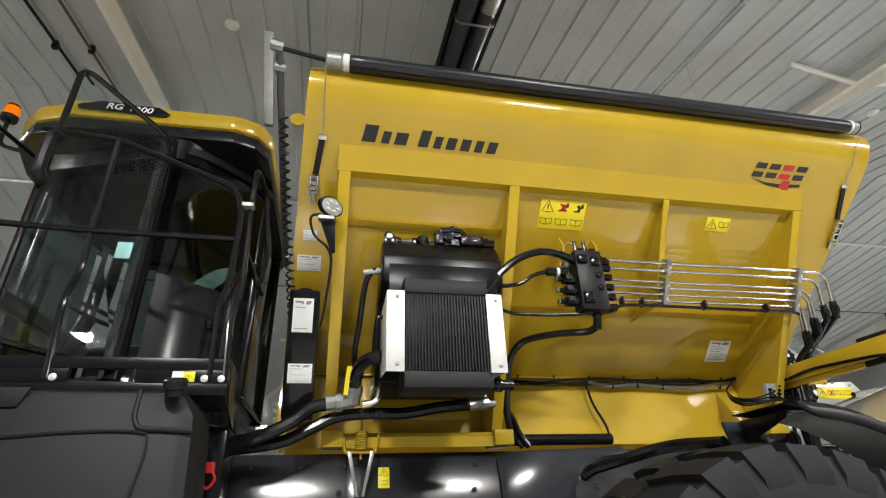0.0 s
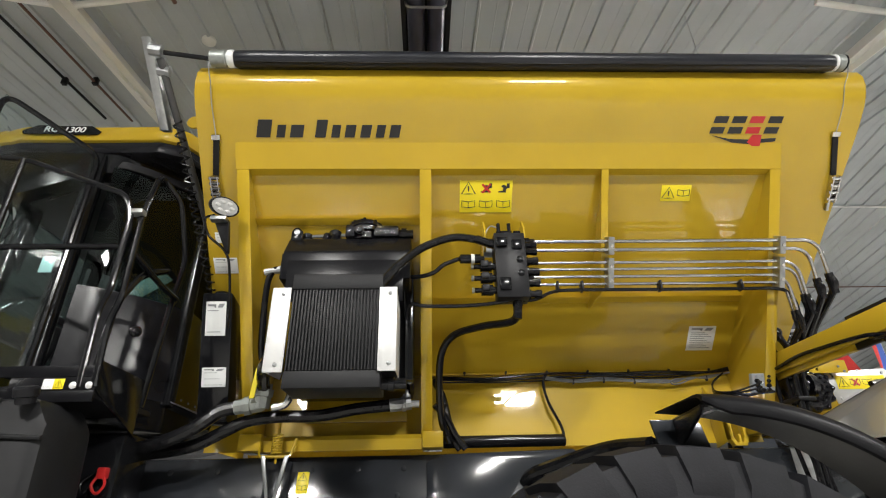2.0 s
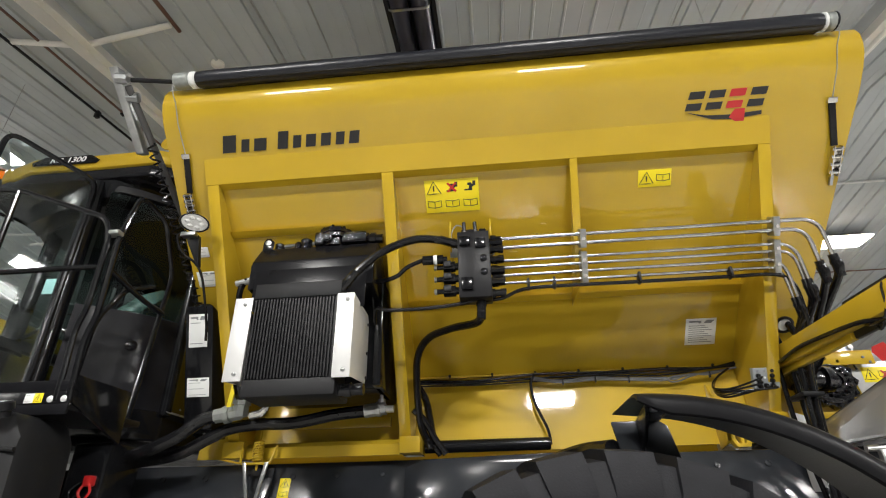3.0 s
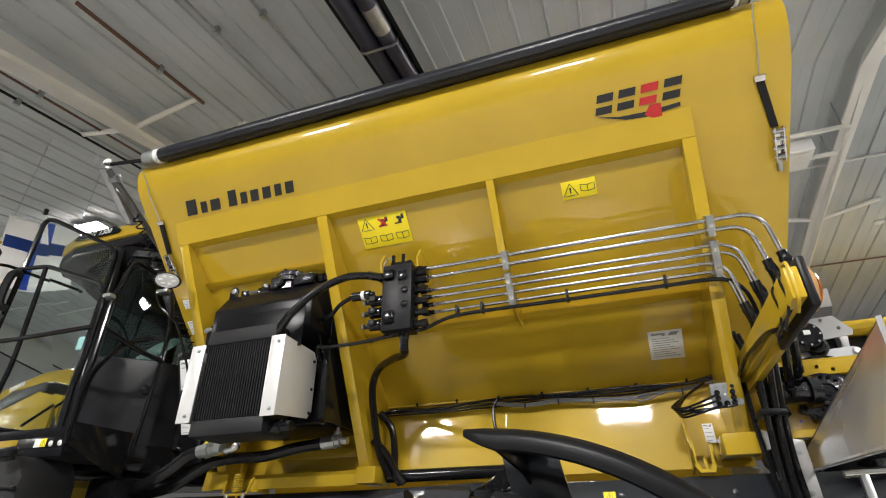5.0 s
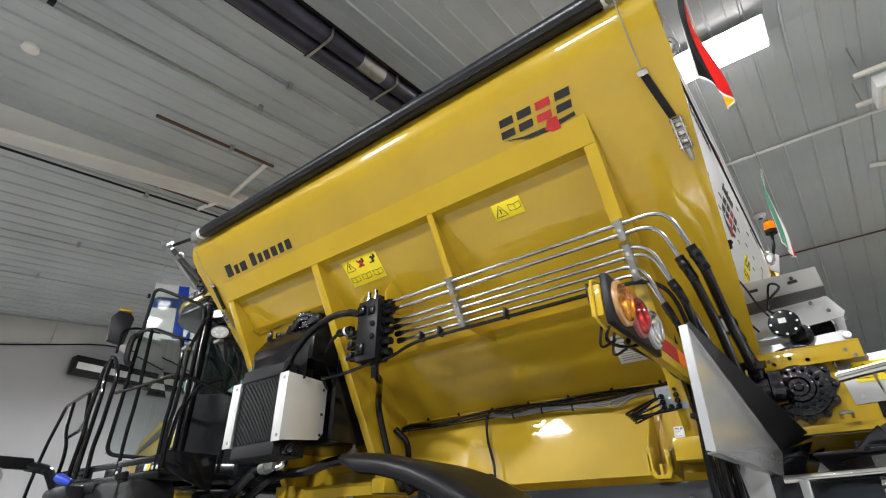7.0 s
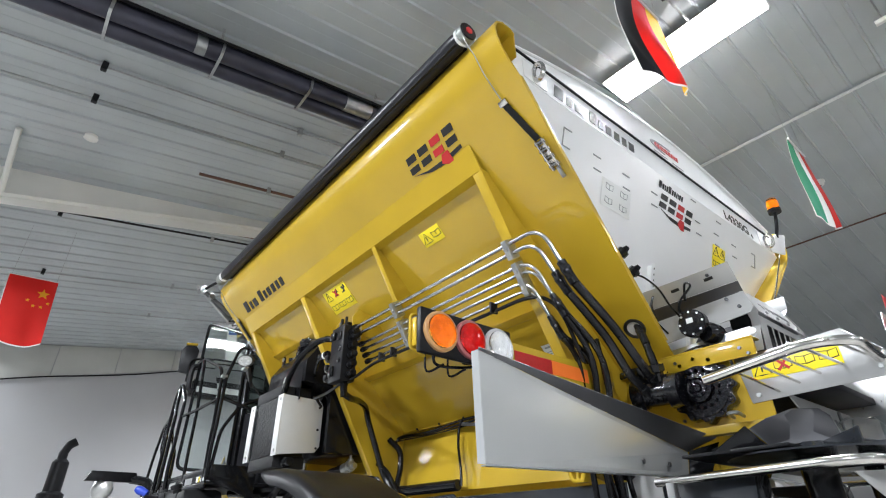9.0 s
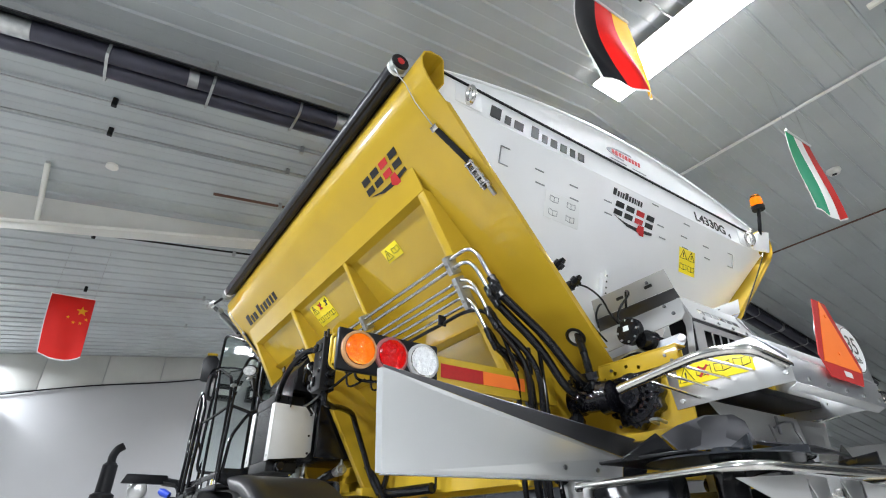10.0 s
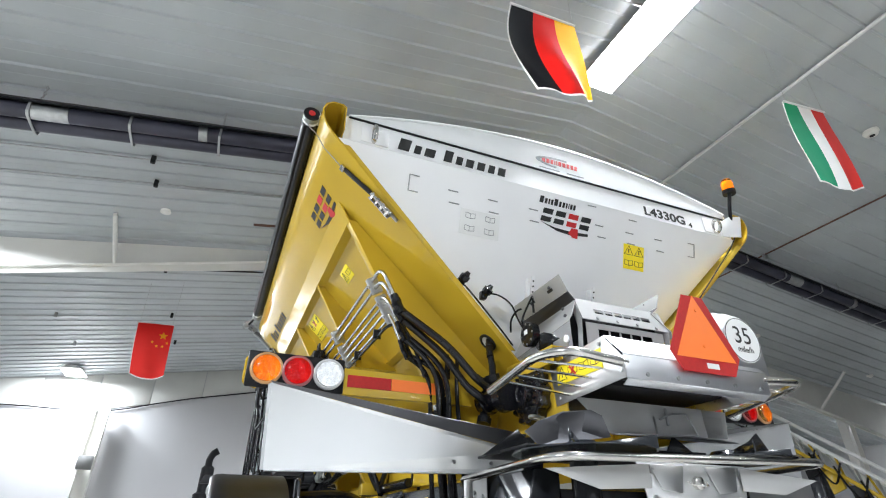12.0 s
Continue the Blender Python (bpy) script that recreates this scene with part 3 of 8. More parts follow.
# frame on the left side: top beam, four posts, base rail; mirrored on the right
for sgn in (1, -1):
    def Y(y):
        return y * sgn
    bm = B()
    slab(bm, [(0.045, Y(-1.462), 3.560), (0.045, Y(post_y(3.555)), 3.552), (0.045, Y(post_y(3.402)), 3.402), (0.045, Y(-1.306), 3.398), (0.045, Y(-1.312), 3.408), (0.045, Y(post_y(3.41) + 0.008), 3.412), (0.045, Y(post_y(3.54) + 0.008), 3.542)], (3.118, 0, 0))
    part("top_beam", bm, YELLOW, hopper)
    for xa, xb, zb, wide in ((0.050, 0.118, 2.08, 1), (1.070, 1.136, 2.08, 1), (2.112, 2.154, 2.80, 0), (3.100, 3.164, 2.14, 1)):
        bm = B()
        t0 = 0.010
        slab(bm, [(xa, Y(post_y(3.40)), 3.40), (xb, Y(post_y(3.40)), 3.40), (xb, Y(post_y(zb)), zb), (xa, Y(post_y(zb)), zb)], (0, Y(t0), 0), 0.003)
        post = part("post", bm, YELLOW, hopper)
        for x in ((xa + 0.002, xb - 0.010) if wide else ((xa + xb) / 2 - 0.004,)):
            bm = B()
            top = [(x, Y(post_y(3.40) + t0), 3.40), (x, Y(shell_y(3.40) - 0.002), 3.40)]
            if wide:
                low = [(x, Y(-0.362), 2.485), (x, Y(-0.43), zb), (x, Y(post_y(zb) + t0), zb)]
            else:
                low = [(x, Y(shell_y(zb)), zb), (x, Y(post_y(zb) + t0), zb)]
            slab(bm, top + low, (0.008, 0, 0))
            part("web", bm, YELLOW, post)
    # ledges on the sloping side
    for xa, xb, z in ((0.118, 1.07, 3.220), (1.136, 3.10, 2.862)):
        bm = B()
        slab(bm, [(xa, Y(shell_y(z)), z), (xa, Y(shell_y(z) - 0.030), z - 0.012), (xa, Y(shell_y(z - 0.03) - 0.010), z - 0.032), (xa, Y(shell_y(z - 0.03)), z - 0.030)], (xb - xa, 0, 0), 0.002)
        part("ledge", bm, YELLOW, hopper)
    # feet, base rail
    for xa, xb in ((0.045, 0.170), (1.075, 1.195), (3.035, 3.19)):
        bm = B()
        box(bm, (xa, min(Y(-0.66), Y(-0.43)), 2.00 if xa < 3 else 2.05), (xb, max(Y(-0.66), Y(-0.43)), 2.09 if xa < 3 else 2.15), 0.006)
        part("foot", bm, YELLOW, hopper)
    bm = B()
    slab(bm, [(0.17, Y(-0.43), 2.08), (0.17, Y(-0.60), 2.08), (0.17, Y(-0.63), 2.055), (0.17, Y(-0.63), 1.995), (0.17, Y(-0.62), 1.995), (0.17, Y(-0.62), 2.05), (0.17, Y(-0.598), 2.07), (0.17, Y(-0.43), 2.07)], (0.905, 0, 0))
    part("base_rail", bm, YELLOW, hopper)
    bm = B()
    slab(bm, [(0.35, Y(-0.40), 2.24), (0.98, Y(-0.40), 2.24), (0.98, Y(-0.40), 2.18), (0.35, Y(-0.40), 2.18)], (0, Y(-0.03), 0), 0.004)
    part("stiffener", bm, YELLOW, hopper)
    # rear hold-down bracket
    bm = B()
    slab(bm, [(2.89, Y(-0.40), 2.36), (2.89, Y(-0.425), 2.36), (2.89, Y(-0.60), 2.10), (2.89, Y(-0.60), 2.02), (2.89, Y(-0.42), 1.99)], (0.010, 0, 0), 0.002)
    part("gusset", bm, YELLOW, hopper)
    bm = B()
    slab(bm, [(2.985, Y(-0.42), 2.15), (2.985, Y(-0.54), 2.13), (2.985, Y(-0.60), 2.08), (2.985, Y(-0.60), 2.02), (2.985, Y(-0.42), 1.99)], (0.010, 0, 0), 0.002)
    part("gusset", bm, YELLOW, hopper)
    bm = B()
    slab(bm, [(x, Y(-0.60), z) for x, z in ((2.890, 2.13), (2.890, 2.02), (2.912, 1.984), (2.980, 1.984), (2.995, 2.02), (2.995, 2.11), (2.975, 2.11), (2.975, 2.03), (2.962, 2.002), (2.952, 2.002), (2.952, 2.05), (2.938, 2.05), (2.938, 2.002), (2.922, 2.002), (2.908, 2.03), (2.908, 2.13))], (0, Y(0.05), 0), 0.002)
    part("hook", bm, YELLOW, hopper)

# lifting ring at the front edge
bm = B()
lathe(bm, (-0.195, -1.46, 3.66), (0, 1, 0), [(0, 0.02), (0, 0.042), (0.012, 0.042), (0.012, 0.02)], 16)
part("lift_ring", bm, YELLOW, hopper)


def letters(bm, sh, a, b, widths, h, lean=0.18, gap=0.14, c0=0.002, c1=0.004):
    """A row of slanted solid blocks, one a letter; widths in heights, 0 for a word space and (w, k) for a taller one."""
    x = a
    for w in widths:
        k = 1.0
        if isinstance(w, tuple):
            w, k = w
        if w == 0:
            x += 0.5 * h
            continue
        hh, ww = h * k, 0.86 * w * h
        s = lean * hh
        sh.patch(bm, [(x, b), (x + ww, b), (x + ww + s, b + hh), (x + s, b + hh)], c0, c1)
        x += w * h + gap * h
    return x


def letter_blocks(parent, sh, a, b, widths, h, lean, gap, c0, c1, mat):
    """A mark as a row of slanted plain blocks, each a part."""
    x = a
    for w in widths:
        bm = B()
        before = x
        x = letters(bm, sh, x, b, [w], h, lean, gap, c0, c1)
        if w == 0:
            bm.free()
        else:
            part("block", bm, mat, parent)
    return x


def words(name, text, sh, a, b, size, mat, parent, c=0.0045, squeeze=1.0, bold=0.0, lean=0.0):
    """Lettering in the built-in font, as a mesh part."""
    cu = bpy.data.curves.new(name, "FONT")
    cu.body, cu.size, cu.align_x, cu.extrude, cu.offset, cu.shear = text, size, "CENTER", 0.0004, bold, lean
    tmp = new(name, cu)
    bpy.context.view_layer.update()
    me = bpy.data.meshes.new_from_object(tmp.evaluated_get(bpy.context.evaluated_depsgraph_get()))
    bpy.data.objects.remove(tmp)
    for v in me.vertices:
        v.co = sh.at(a + v.co.x * squeeze, b + v.co.y, c + v.co.z)
    me.materials.clear()
    me.materials.append(mat)
    ob = new(name, me)
    ob.parent = parent
    if parent.data is None:
        ob.matrix_parent_inverse = Matrix.Translation(-Vector(parent.location))
    return ob


MAKER = [(1.3, 1.4), 0.78, 1.2, 0, (1.0, 1.4), 0.78, 0.95, 0.95, 0.8, 0.95]


def edge_mark(parent, sh, a, b, w, c0=0.002):
    """The model mark: pairs of dark bars, a red pair with a hook and a swoosh under them."""
    h = 0.245 * w
    c1 = c0 + 0.002
    for lx, mat in ((0.0, INK), (0.265, INK), (0.53, REDINK), (0.80, INK)):
        x = a + lx * w
        for z0, z1 in ((0, 0.38), (0.60, 1.0)):
            s = 0.06 * w
            bm = B()
            sh.patch(bm, [(x + s * z0, b + z0 * h), (x + 0.20 * w + s * z0, b + z0 * h), (x + 0.20 * w + s * z1, b + z1 * h), (x + s * z1, b + z1 * h)], c0, c1)
            part("bar", bm, mat, parent)
    bm = B()
    sh.patch(bm, [(a + 0.02 * w, b - 0.02 * w), (a + 0.3 * w, b - 0.075 * w), (a + 0.62 * w, b - 0.085 * w), (a + w, b - 0.06 * w), (a + w, b - 0.11 * w), (a + 0.62 * w, b - 0.15 * w), (a + 0.36 * w, b - 0.13 * w)], c0, c1)
    part("swoosh", bm, INK, parent)
    x = a + 0.53 * w
    bm = B()
    sh.patch(bm, [(x + 0.05 * w, b - 0.12 * w), (x + 0.12 * w, b - 0.015 * w), (x + 0.25 * w, b - 0.015 * w), (x + 0.25 * w, b - 0.19 * w), (x + 0.15 * w, b - 0.19 * w)], c0 + 0.001, c1 + 0.001)
    part("hook", bm, REDINK, parent)


def warning(parent, sh, a, b, w, h, cols, rows, tri=True, red=False, c0=0.002, mat=SAFETY):
    """A yellow warning label: a triangle or bars in each field."""
    bm = B()
    sh.rect(bm, a, b, a + w, b + h, c0, c0 + 0.002, 0.0006)
    label = part("warning_label", bm, mat, parent, "yellow warning label with black pictograms")
    cw, ch = w / cols, h / rows
    c0 += 0.002
    c1 = c0 + 0.001
    for i in range(cols):
        for j in range(rows):
            bm = B()
            x, z = a + (i + 0.5) * cw, b + (j + 0.5) * ch
            s = 0.42 * min(cw, ch)
            t = 0.16 * s
            ink = INK if mat is SAFETY else GREYINK
            if j == rows - 1 and tri and (i == 0 or mat is SAFETY and rows == 2 and cols == 2):
                o = [(x, z - 0.8 * s), (x + s, z - 0.8 * s), (x, z + 0.95 * s), (x - s, z - 0.8 * s), (x, z - 0.8 * s)]
                sweep(bm, [sh.at(p, q, c0) for p, q in o], 0.075 * s, 4)
                part("pictogram", bm, ink, label)
                bm = B()
                sh.patch(bm, [(x - 0.07 * s, z - 0.45 * s), (x + 0.07 * s, z - 0.45 * s), (x + 0.12 * s, z + 0.35 * s), (x - 0.12 * s, z + 0.35 * s)], c0, c1)
            elif j == 0 and rows > 1 or not tri or i > 0 and rows == 1:
                o = [(0, 0.40), (-0.95, 0.55), (-0.95, -0.35), (0, -0.50), (0, 0.40), (0.95, 0.55), (0.95, -0.35), (0, -0.50)]
                sweep(bm, [sh.at(x + p * s, z + q * s, c0) for p, q in o], 0.06 * s, 4)
            else:
                o = [(-0.75, -0.6), (0.35, -0.6), (0.35, -0.15), (0.55, 0.05), (0.85, 0.05), (0.85, 0.75), (0.45, 0.75), (0.40, 0.30), (0.15, 0.55), (-0.25, 0.50), (-0.35, 0.20), (-0.05, 0.10), (-0.15, -0.35), (-0.75, -0.40)]
                sh.patch(bm, [(x + p * s, z + q * s) for p, q in o], c0, c1)
            part("pictogram", bm, ink, label)
    if red:
        bm = B()
        x, z, s = a + 1.5 * cw, b + (rows - 0.5) * ch, 0.3 * min(cw, ch)
        sh.patch(bm, [(x - s, z - 0.8 * s), (x - 0.6 * s, z - s), (x + s, z + 0.8 * s), (x + 0.7 * s, z + s)], c0 + 0.001, c1 + 0.001)
        sh.patch(bm, [(x - s, z + 0.8 * s), (x - 0.6 * s, z + s), (x + s, z - 0.7 * s), (x + 0.7 * s, z - s)], c0 + 0.0015, c1 + 0.0015)
        part("red_cross", bm, REDINK, label)
    return label


def note(parent, sh, a, b, w, h, lines, c0=0.002, head=True):
    """A white label with an unreadable heading and grey lines."""
    bm = B()
    sh.rect(bm, a, b, a + w, b + h, c0, c0 + 0.002, 0.0006)
    label = part("white_label", bm, STICKER, parent, "white printed label")
    c0 += 0.002
    if head:
        bm = B()
        sh.patch(bm, [(a + 0.1 * w, b + 0.86 * h), (a + 0.4 * w, b + 0.86 * h), (a + 0.42 * w, b + 0.82 * h), (a + 0.5 * w, b + 0.82 * h), (a + 0.5 * w, b + 0.92 * h), (a + 0.1 * w, b + 0.92 * h)], c0, c0 + 0.001)
        part("emblem", bm, GREYINK, label)
        bm = B()
        sh.patch(bm, [(a + 0.58 * w, b + 0.82 * h), (a + 0.82 * w, b + 0.82 * h), (a + 0.92 * w, b + 0.93 * h), (a + 0.66 * w, b + 0.93 * h)], c0, c0 + 0.001)
        part("emblem", bm, GREYINK, label)
    for i in range(lines):
        z = b + h * (0.72 - 0.62 * i / max(1, lines - 1)) if head else b + h * (0.8 - 0.6 * i / max(1, lines - 1))
        bm = B()
        sh.rect(bm, a + 0.1 * w, z, a + w * (0.62 + 0.25 * ((i * 7) % 3) / 2), z + 0.022 * h, c0, c0 + 0.001)
        part("print_line", bm, GREYINK, label)
    return label


letter_blocks(hopper, PANEL, 0.165, on_panel(3.548), MAKER, 0.069, 0.22, 0.30, 0.002, 0.004, INK)
edge_mark(hopper, PANEL, 2.725, on_panel(3.566), 0.395)
warning(hopper, PANEL, 1.302, on_panel(3.246), 0.308, on_panel(3.379) - on_panel(3.246), 3, 2, True, True)
warning(hopper, PANEL, 2.495, on_panel(3.291), 0.178, on_panel(3.358) - on_panel(3.291), 2, 1, True)
note(hopper, PANEL, 2.806, on_panel(2.590), 0.178, on_panel(2.713) - on_panel(2.590), 9)
note(hopper, PANEL, -0.165, on_panel(2.985), 0.14, 0.10, 3, head=True)
note(hopper, PANEL, -0.135, on_panel(3.12), 0.08, 0.065, 3, head=False)
letter_blocks(hopper, GATE, -1.195, 3.727, MAKER, 0.064, 0.22, 0.28, 0.002, 0.004, INK)
letter_blocks(hopper, RAKE, -0.206, -0.083, [(0.9, 1.3), 0.55, 0.35, 0.5, (0.85, 1.3), 0.55, 0.55, 0.35, 0.2, 0.5, 0.5], 0.036, 0.15, 0.2, 0.002, 0.004, INK)
edge_mark(hopper, RAKE, -0.190, -0.205, 0.375)
words("model_number", "L4330G", GATE, 0.868, 3.727, 0.098, INK, hopper, 0.003, 1.25, 0.003)
words("model_number", "4", GATE, 1.108, 3.716, 0.056, INK, hopper, 0.003, 1.2, 0.002)
warning(hopper, RAKE, -0.752, -0.405, 0.270, 0.160, 2, 2, False, mat=STICKER)
warning(hopper, RAKE, 0.487, -0.405, 0.176, 0.176, 2, 2, True)
bm = B()
ov = [(0.0 + 0.215 * math.cos(t), 3.965 + 0.045 * math.sin(t)) for t in np.linspace(0, 2 * math.pi, 28)[:-1]]
ov2 = [(0.01 + 0.19 * math.cos(t), 3.965 + 0.033 * math.sin(t)) for t in np.linspace(0, 2 * math.pi, 28)[:-1]]
for k in range(6, 19):
    GATE.patch(bm, [ov[k], ov[k + 1], ov2[k + 1], ov2[k]], 0.003, 0.005)
GATE.rect(bm, -0.19, 3.895, -0.03, 3.903, 0.003, 0.005)
GATE.rect(bm, 0.03, 3.897, 0.17, 3.905, 0.003, 0.005)
mk = part("cover_mark", bm, GREYINK, cap, "grey oval mark with red bars")
letter_blocks(mk, GATE, -0.165, 3.948, [0.8, 0.8, 0.7, 0.25, 0.3, 0.8, 0.8, 0.75, 0.7, 0.7], 0.036, 0.1, 0.16, 0.003, 0.005, REDINK)

# ---- tarp roller, arm and straps ----
roller = thing("tarp_roller", (1.7, -1.72, 3.90), "black tarpaulin rolled tight along the hopper edge", "tarp")
bm = B()
prof = [(0, 0), (0, 0.042)]
for k in range(40):
    prof.append((0.01 + 3.30 * k / 39, 0.0465 + 0.004 * noise.noise(V(k * 0.31, 2, 3))))
prof += [(3.33, 0.042), (3.33, 0)]
lathe(bm, (0.075, -1.705, 3.886), (1, 0, 0), prof, 20)
tarp = part("tarp", bm, shader("black_vinyl_tarp", (0.012, 0.013, 0.018), 0.32, 0, 0.2, 9, 60, 0.15), roller)
bm = B()
slab(bm, [(1.6, -1.70, 3.932), (3.38, -1.70, 3.932), (3.38, -1.668, 3.944), (1.6, -1.668, 3.940)], (0, 0, 0.006), 0.002)
part("flap", bm, MATT, tarp)
bm = B()
slab(bm, [(0.08, -1.735, 3.836), (3.40, -1.735, 3.836), (3.40, -1.640, 3.872), (0.08, -1.640, 3.872)], (0, 0, 0.006), 0.002)
part("under_flap", bm, MATT, tarp)
for xa, xb in ((-0.055, 0.035), (3.425, 3.468)):
    bm = B()
    cyl(bm, (xa, -1.705, 3.886), (xb, -1.705, 3.886), 0.048, 20)
    part("end_cap", bm, CAST, roller, "grey end fitting")
for xa, xb in ((0.036, 0.074), (3.408, 3.424)):
    bm = B()
    cyl(bm, (xa, -1.705, 3.886), (xb, -1.705, 3.886), 0.0475, 20)
    part("band", bm, STICKER, roller, "white band")
bm = B()
cyl(bm, (3.464, -1.705, 3.886), (3.474, -1.705, 3.886), 0.049, 20)
part("end_disc", bm, MATT, roller)
bm = B()
cyl(bm, (3.4745, -1.705, 3.886), (3.480, -1.705, 3.886), 0.02, 12)
part("plug", bm, REDINK, roller)
arm = thing("tarp_tensioner", (-0.29, -1.79, 3.84), "grey steel tarp tensioner with a shaft to the roller", "tensioner")
bm = B()
cyl(bm, (-0.30, -1.77, 3.865), (-0.055, -1.705, 3.886), 0.013, 10)
part("shaft", bm, MATT, arm)
bm = B()
slab(bm, [(-0.37, -1.84, 3.90), (-0.37, -1.78, 3.925), (-0.37, -1.42, 3.615), (-0.37, -1.47, 3.59)], (0.05, 0, 0), 0.005)
part("channel", bm, ZINC, arm, "galvanised channel")
bm = B()
cyl(bm, (-0.29, -1.76, 3.83), (-0.265, -0.60, 3.14), 0.020, 12)
part("pole", bm, POLE, arm)
bm = B()
for p in ((-0.31, -1.78, 3.87), (-0.29, -1.70, 3.80), (-0.30, -1.80, 3.845)):
    lathe(bm, p, (1, 0.2, 0), [(-0.03, 0), (-0.03, 0.03), (0.03, 0.03), (0.03, 0)], 8)
part("knuckle", bm, ZINC, arm)
bm = B()
pts = []
for k in range(160):
    t = k / 159
    c = V(-0.27, -1.50, 3.63).lerp(V(-0.17, -0.55, 2.62), t)
    pts.append(c + V(0.024 * math.cos(k * 1.1), 0.017 * math.sin(k * 1.1), 0.017 * math.sin(k * 1.1)))
sweep(bm, pts, 0.006, 5)
part("coiled_cable", bm, HOSE, arm, "coiled black cable")

for x, za, zm, zb in ((-0.07, 3.545, 3.40, 3.315), (3.442, 3.562, 3.40, 3.285)):
    strap = thing("ratchet_strap", (x, -1.4, 3.3), "black ratchet strap and wire holding the tarp down", "strap", "tarp straps")
    bm = B()
    wire = [(-1.725, 3.83), (-1.70, 3.79), (-1.662, 3.76), (-1.60, 3.665), (shell_y(za) - 0.008, za - 0.006)]
    sweep(bm, [(x + 0.02, y - 0.006, z) for y, z in wire], 0.003, 6)
    part("wire", bm, ZINC, strap)
    dx = -0.03 if x < 0 else 0.045
    bm = B()
    PANEL.patch(bm, [(x + 0.003, on_panel(za)), (x + 0.037, on_panel(za)), (x + 0.037 + dx, on_panel(zm)), (x + 0.003 + dx, on_panel(zm))], 0.006, 0.016, 0.002)
    part("webbing", bm, MATT, strap)
    bm = B()
    PANEL.rect(bm, x - 0.004, on_panel(za) - 0.01, x + 0.044, on_panel(za) + 0.02, 0.004, 0.022, 0.003)
    part("hook", bm, CHROME, strap)
    bm = B()
    xm = x + dx * 1.2
    s0, s1 = on_panel(zb), on_panel(zm)
    PANEL.rect(bm, xm - 0.002, s0, xm + 0.006, s1, 0.004, 0.040, 0.003)
    PANEL.rect(bm, xm + 0.036, s0, xm + 0.044, s1, 0.004, 0.040, 0.003)
    PANEL.rect(bm, xm + 0.006, s0 + 0.02, xm + 0.036, s1 - 0.03, 0.004, 0.020, 0.003)
    for k in range(4):
        s = s0 + (s1 - s0) * (0.15 + 0.25 * k)
        cyl(bm, PANEL.at(xm - 0.008, s, 0.028), PANEL.at(xm + 0.050, s, 0.028), 0.011, 8)
    part("ratchet", bm, CHROME, strap)
    bm = B()
    PANEL.rect(bm, xm + 0.012, s0 - 0.05, xm + 0.03, s0 + 0.01, 0.004, 0.02, 0.003)
    part("anchor", bm, ZINC, strap)

# ---- steel tubes along the side ----
TUBES = [(-1.195, 3.022, 0.0115), (-1.170, 2.980, 0.0115), (-1.133, 2.918, 0.0095), (-1.114, 2.885, 0.0095), (-1.094, 2.848, 0.0095), (-1.072, 2.811, 0.0095)]
REACH = [0.26, 0.20, 0.14, 0.13, 0.08, 0.07]
DROP = [0.19, 0.17, 0.19, 0.15, 0.20, 0.16]
tube_ends = []
for (y, z, r), reach, drop in zip(TUBES, REACH, DROP):
    xe = 3.15 + reach
    pts = bent([(1.695, y, z), (xe - 0.05, y, z + 0.004), (xe, y + 0.07, z - drop)], 0.12, 8)
    bm = B()
    sweep(bm, pts, r, 12)
    tube = single("hydraulic_tube", bm, CHROME, "bright steel hydraulic tube bent down at its end", "tube", "hydraulic tubes along the hopper")
    bm = B()
    lathe(bm, (1.655, y, z), (1, 0, 0), [(0, 0), (0, r * 2.0), (0.03, r * 2.0), (0.032, r * 1.5), (0.06, r * 1.4), (0.06, 0)], 8)
    part("nut", bm, BLACK, tube)
    tube_ends.append((Vector(pts[-1]), (Vector(pts[-1]) - Vector(pts[-3])).normalized(), r))
for x in (2.135, 3.128):
    for k in (0, 2, 4):
        (ya, za, ra), (yb, zb, rb) = TUBES[k], TUBES[k + 1]
        bm = B()
        d = V(0, yb - ya, zb - za).normalized() * 0.026
        nrm = V(0, -d.z, d.y).normalized() * 0.024
        if nrm.y > 0:
            nrm = -nrm
        a, b = V(x, ya, za) - d, V(x, yb, zb) + d
        slab(bm, [a + nrm, b + nrm, b - nrm * 2.0, a - nrm * 2.0], (0.034, 0, 0), 0.004)
        clamp = single("tube_clamp", bm, ZINC, "zinc-plated clamp bolted over a pair of tubes", "clamp", "tube clamps")
        bm = B()
        m = (a + b) / 2 + V(0.017, 0, 0) + nrm
        lathe(bm, m, nrm, [(0, 0.010), (0.008, 0.010), (0.008, 0)], 6)
        part("bolt", bm, CHROME, clamp)


def hose(name, pts, r, label, mat=HOSE, steps=6, fit=()):
    bm = B()
    sweep(bm, curve_points(pts, steps), r, 10)
    ob = single(name, bm, mat, label, "hose" if "hose" in name else "cable", "hoses and cables")
    for e, col in fit:
        p, q = Vector(pts[0 if e == 0 else -1]), Vector(pts[1 if e == 0 else -2])
        d = (q - p).normalized()
        bm = B()
        lathe(bm, p - d * 0.015, d, [(0, 0), (0, r * 1.08), (0.03, r * 1.08), (0.032, r * 1.25), (0.05, r * 1.25), (0.052, r * 1.1), (0.12, r * 1.1), (0.122, 0)], 10)
        part("ferrule", bm, col, ob)
    return ob


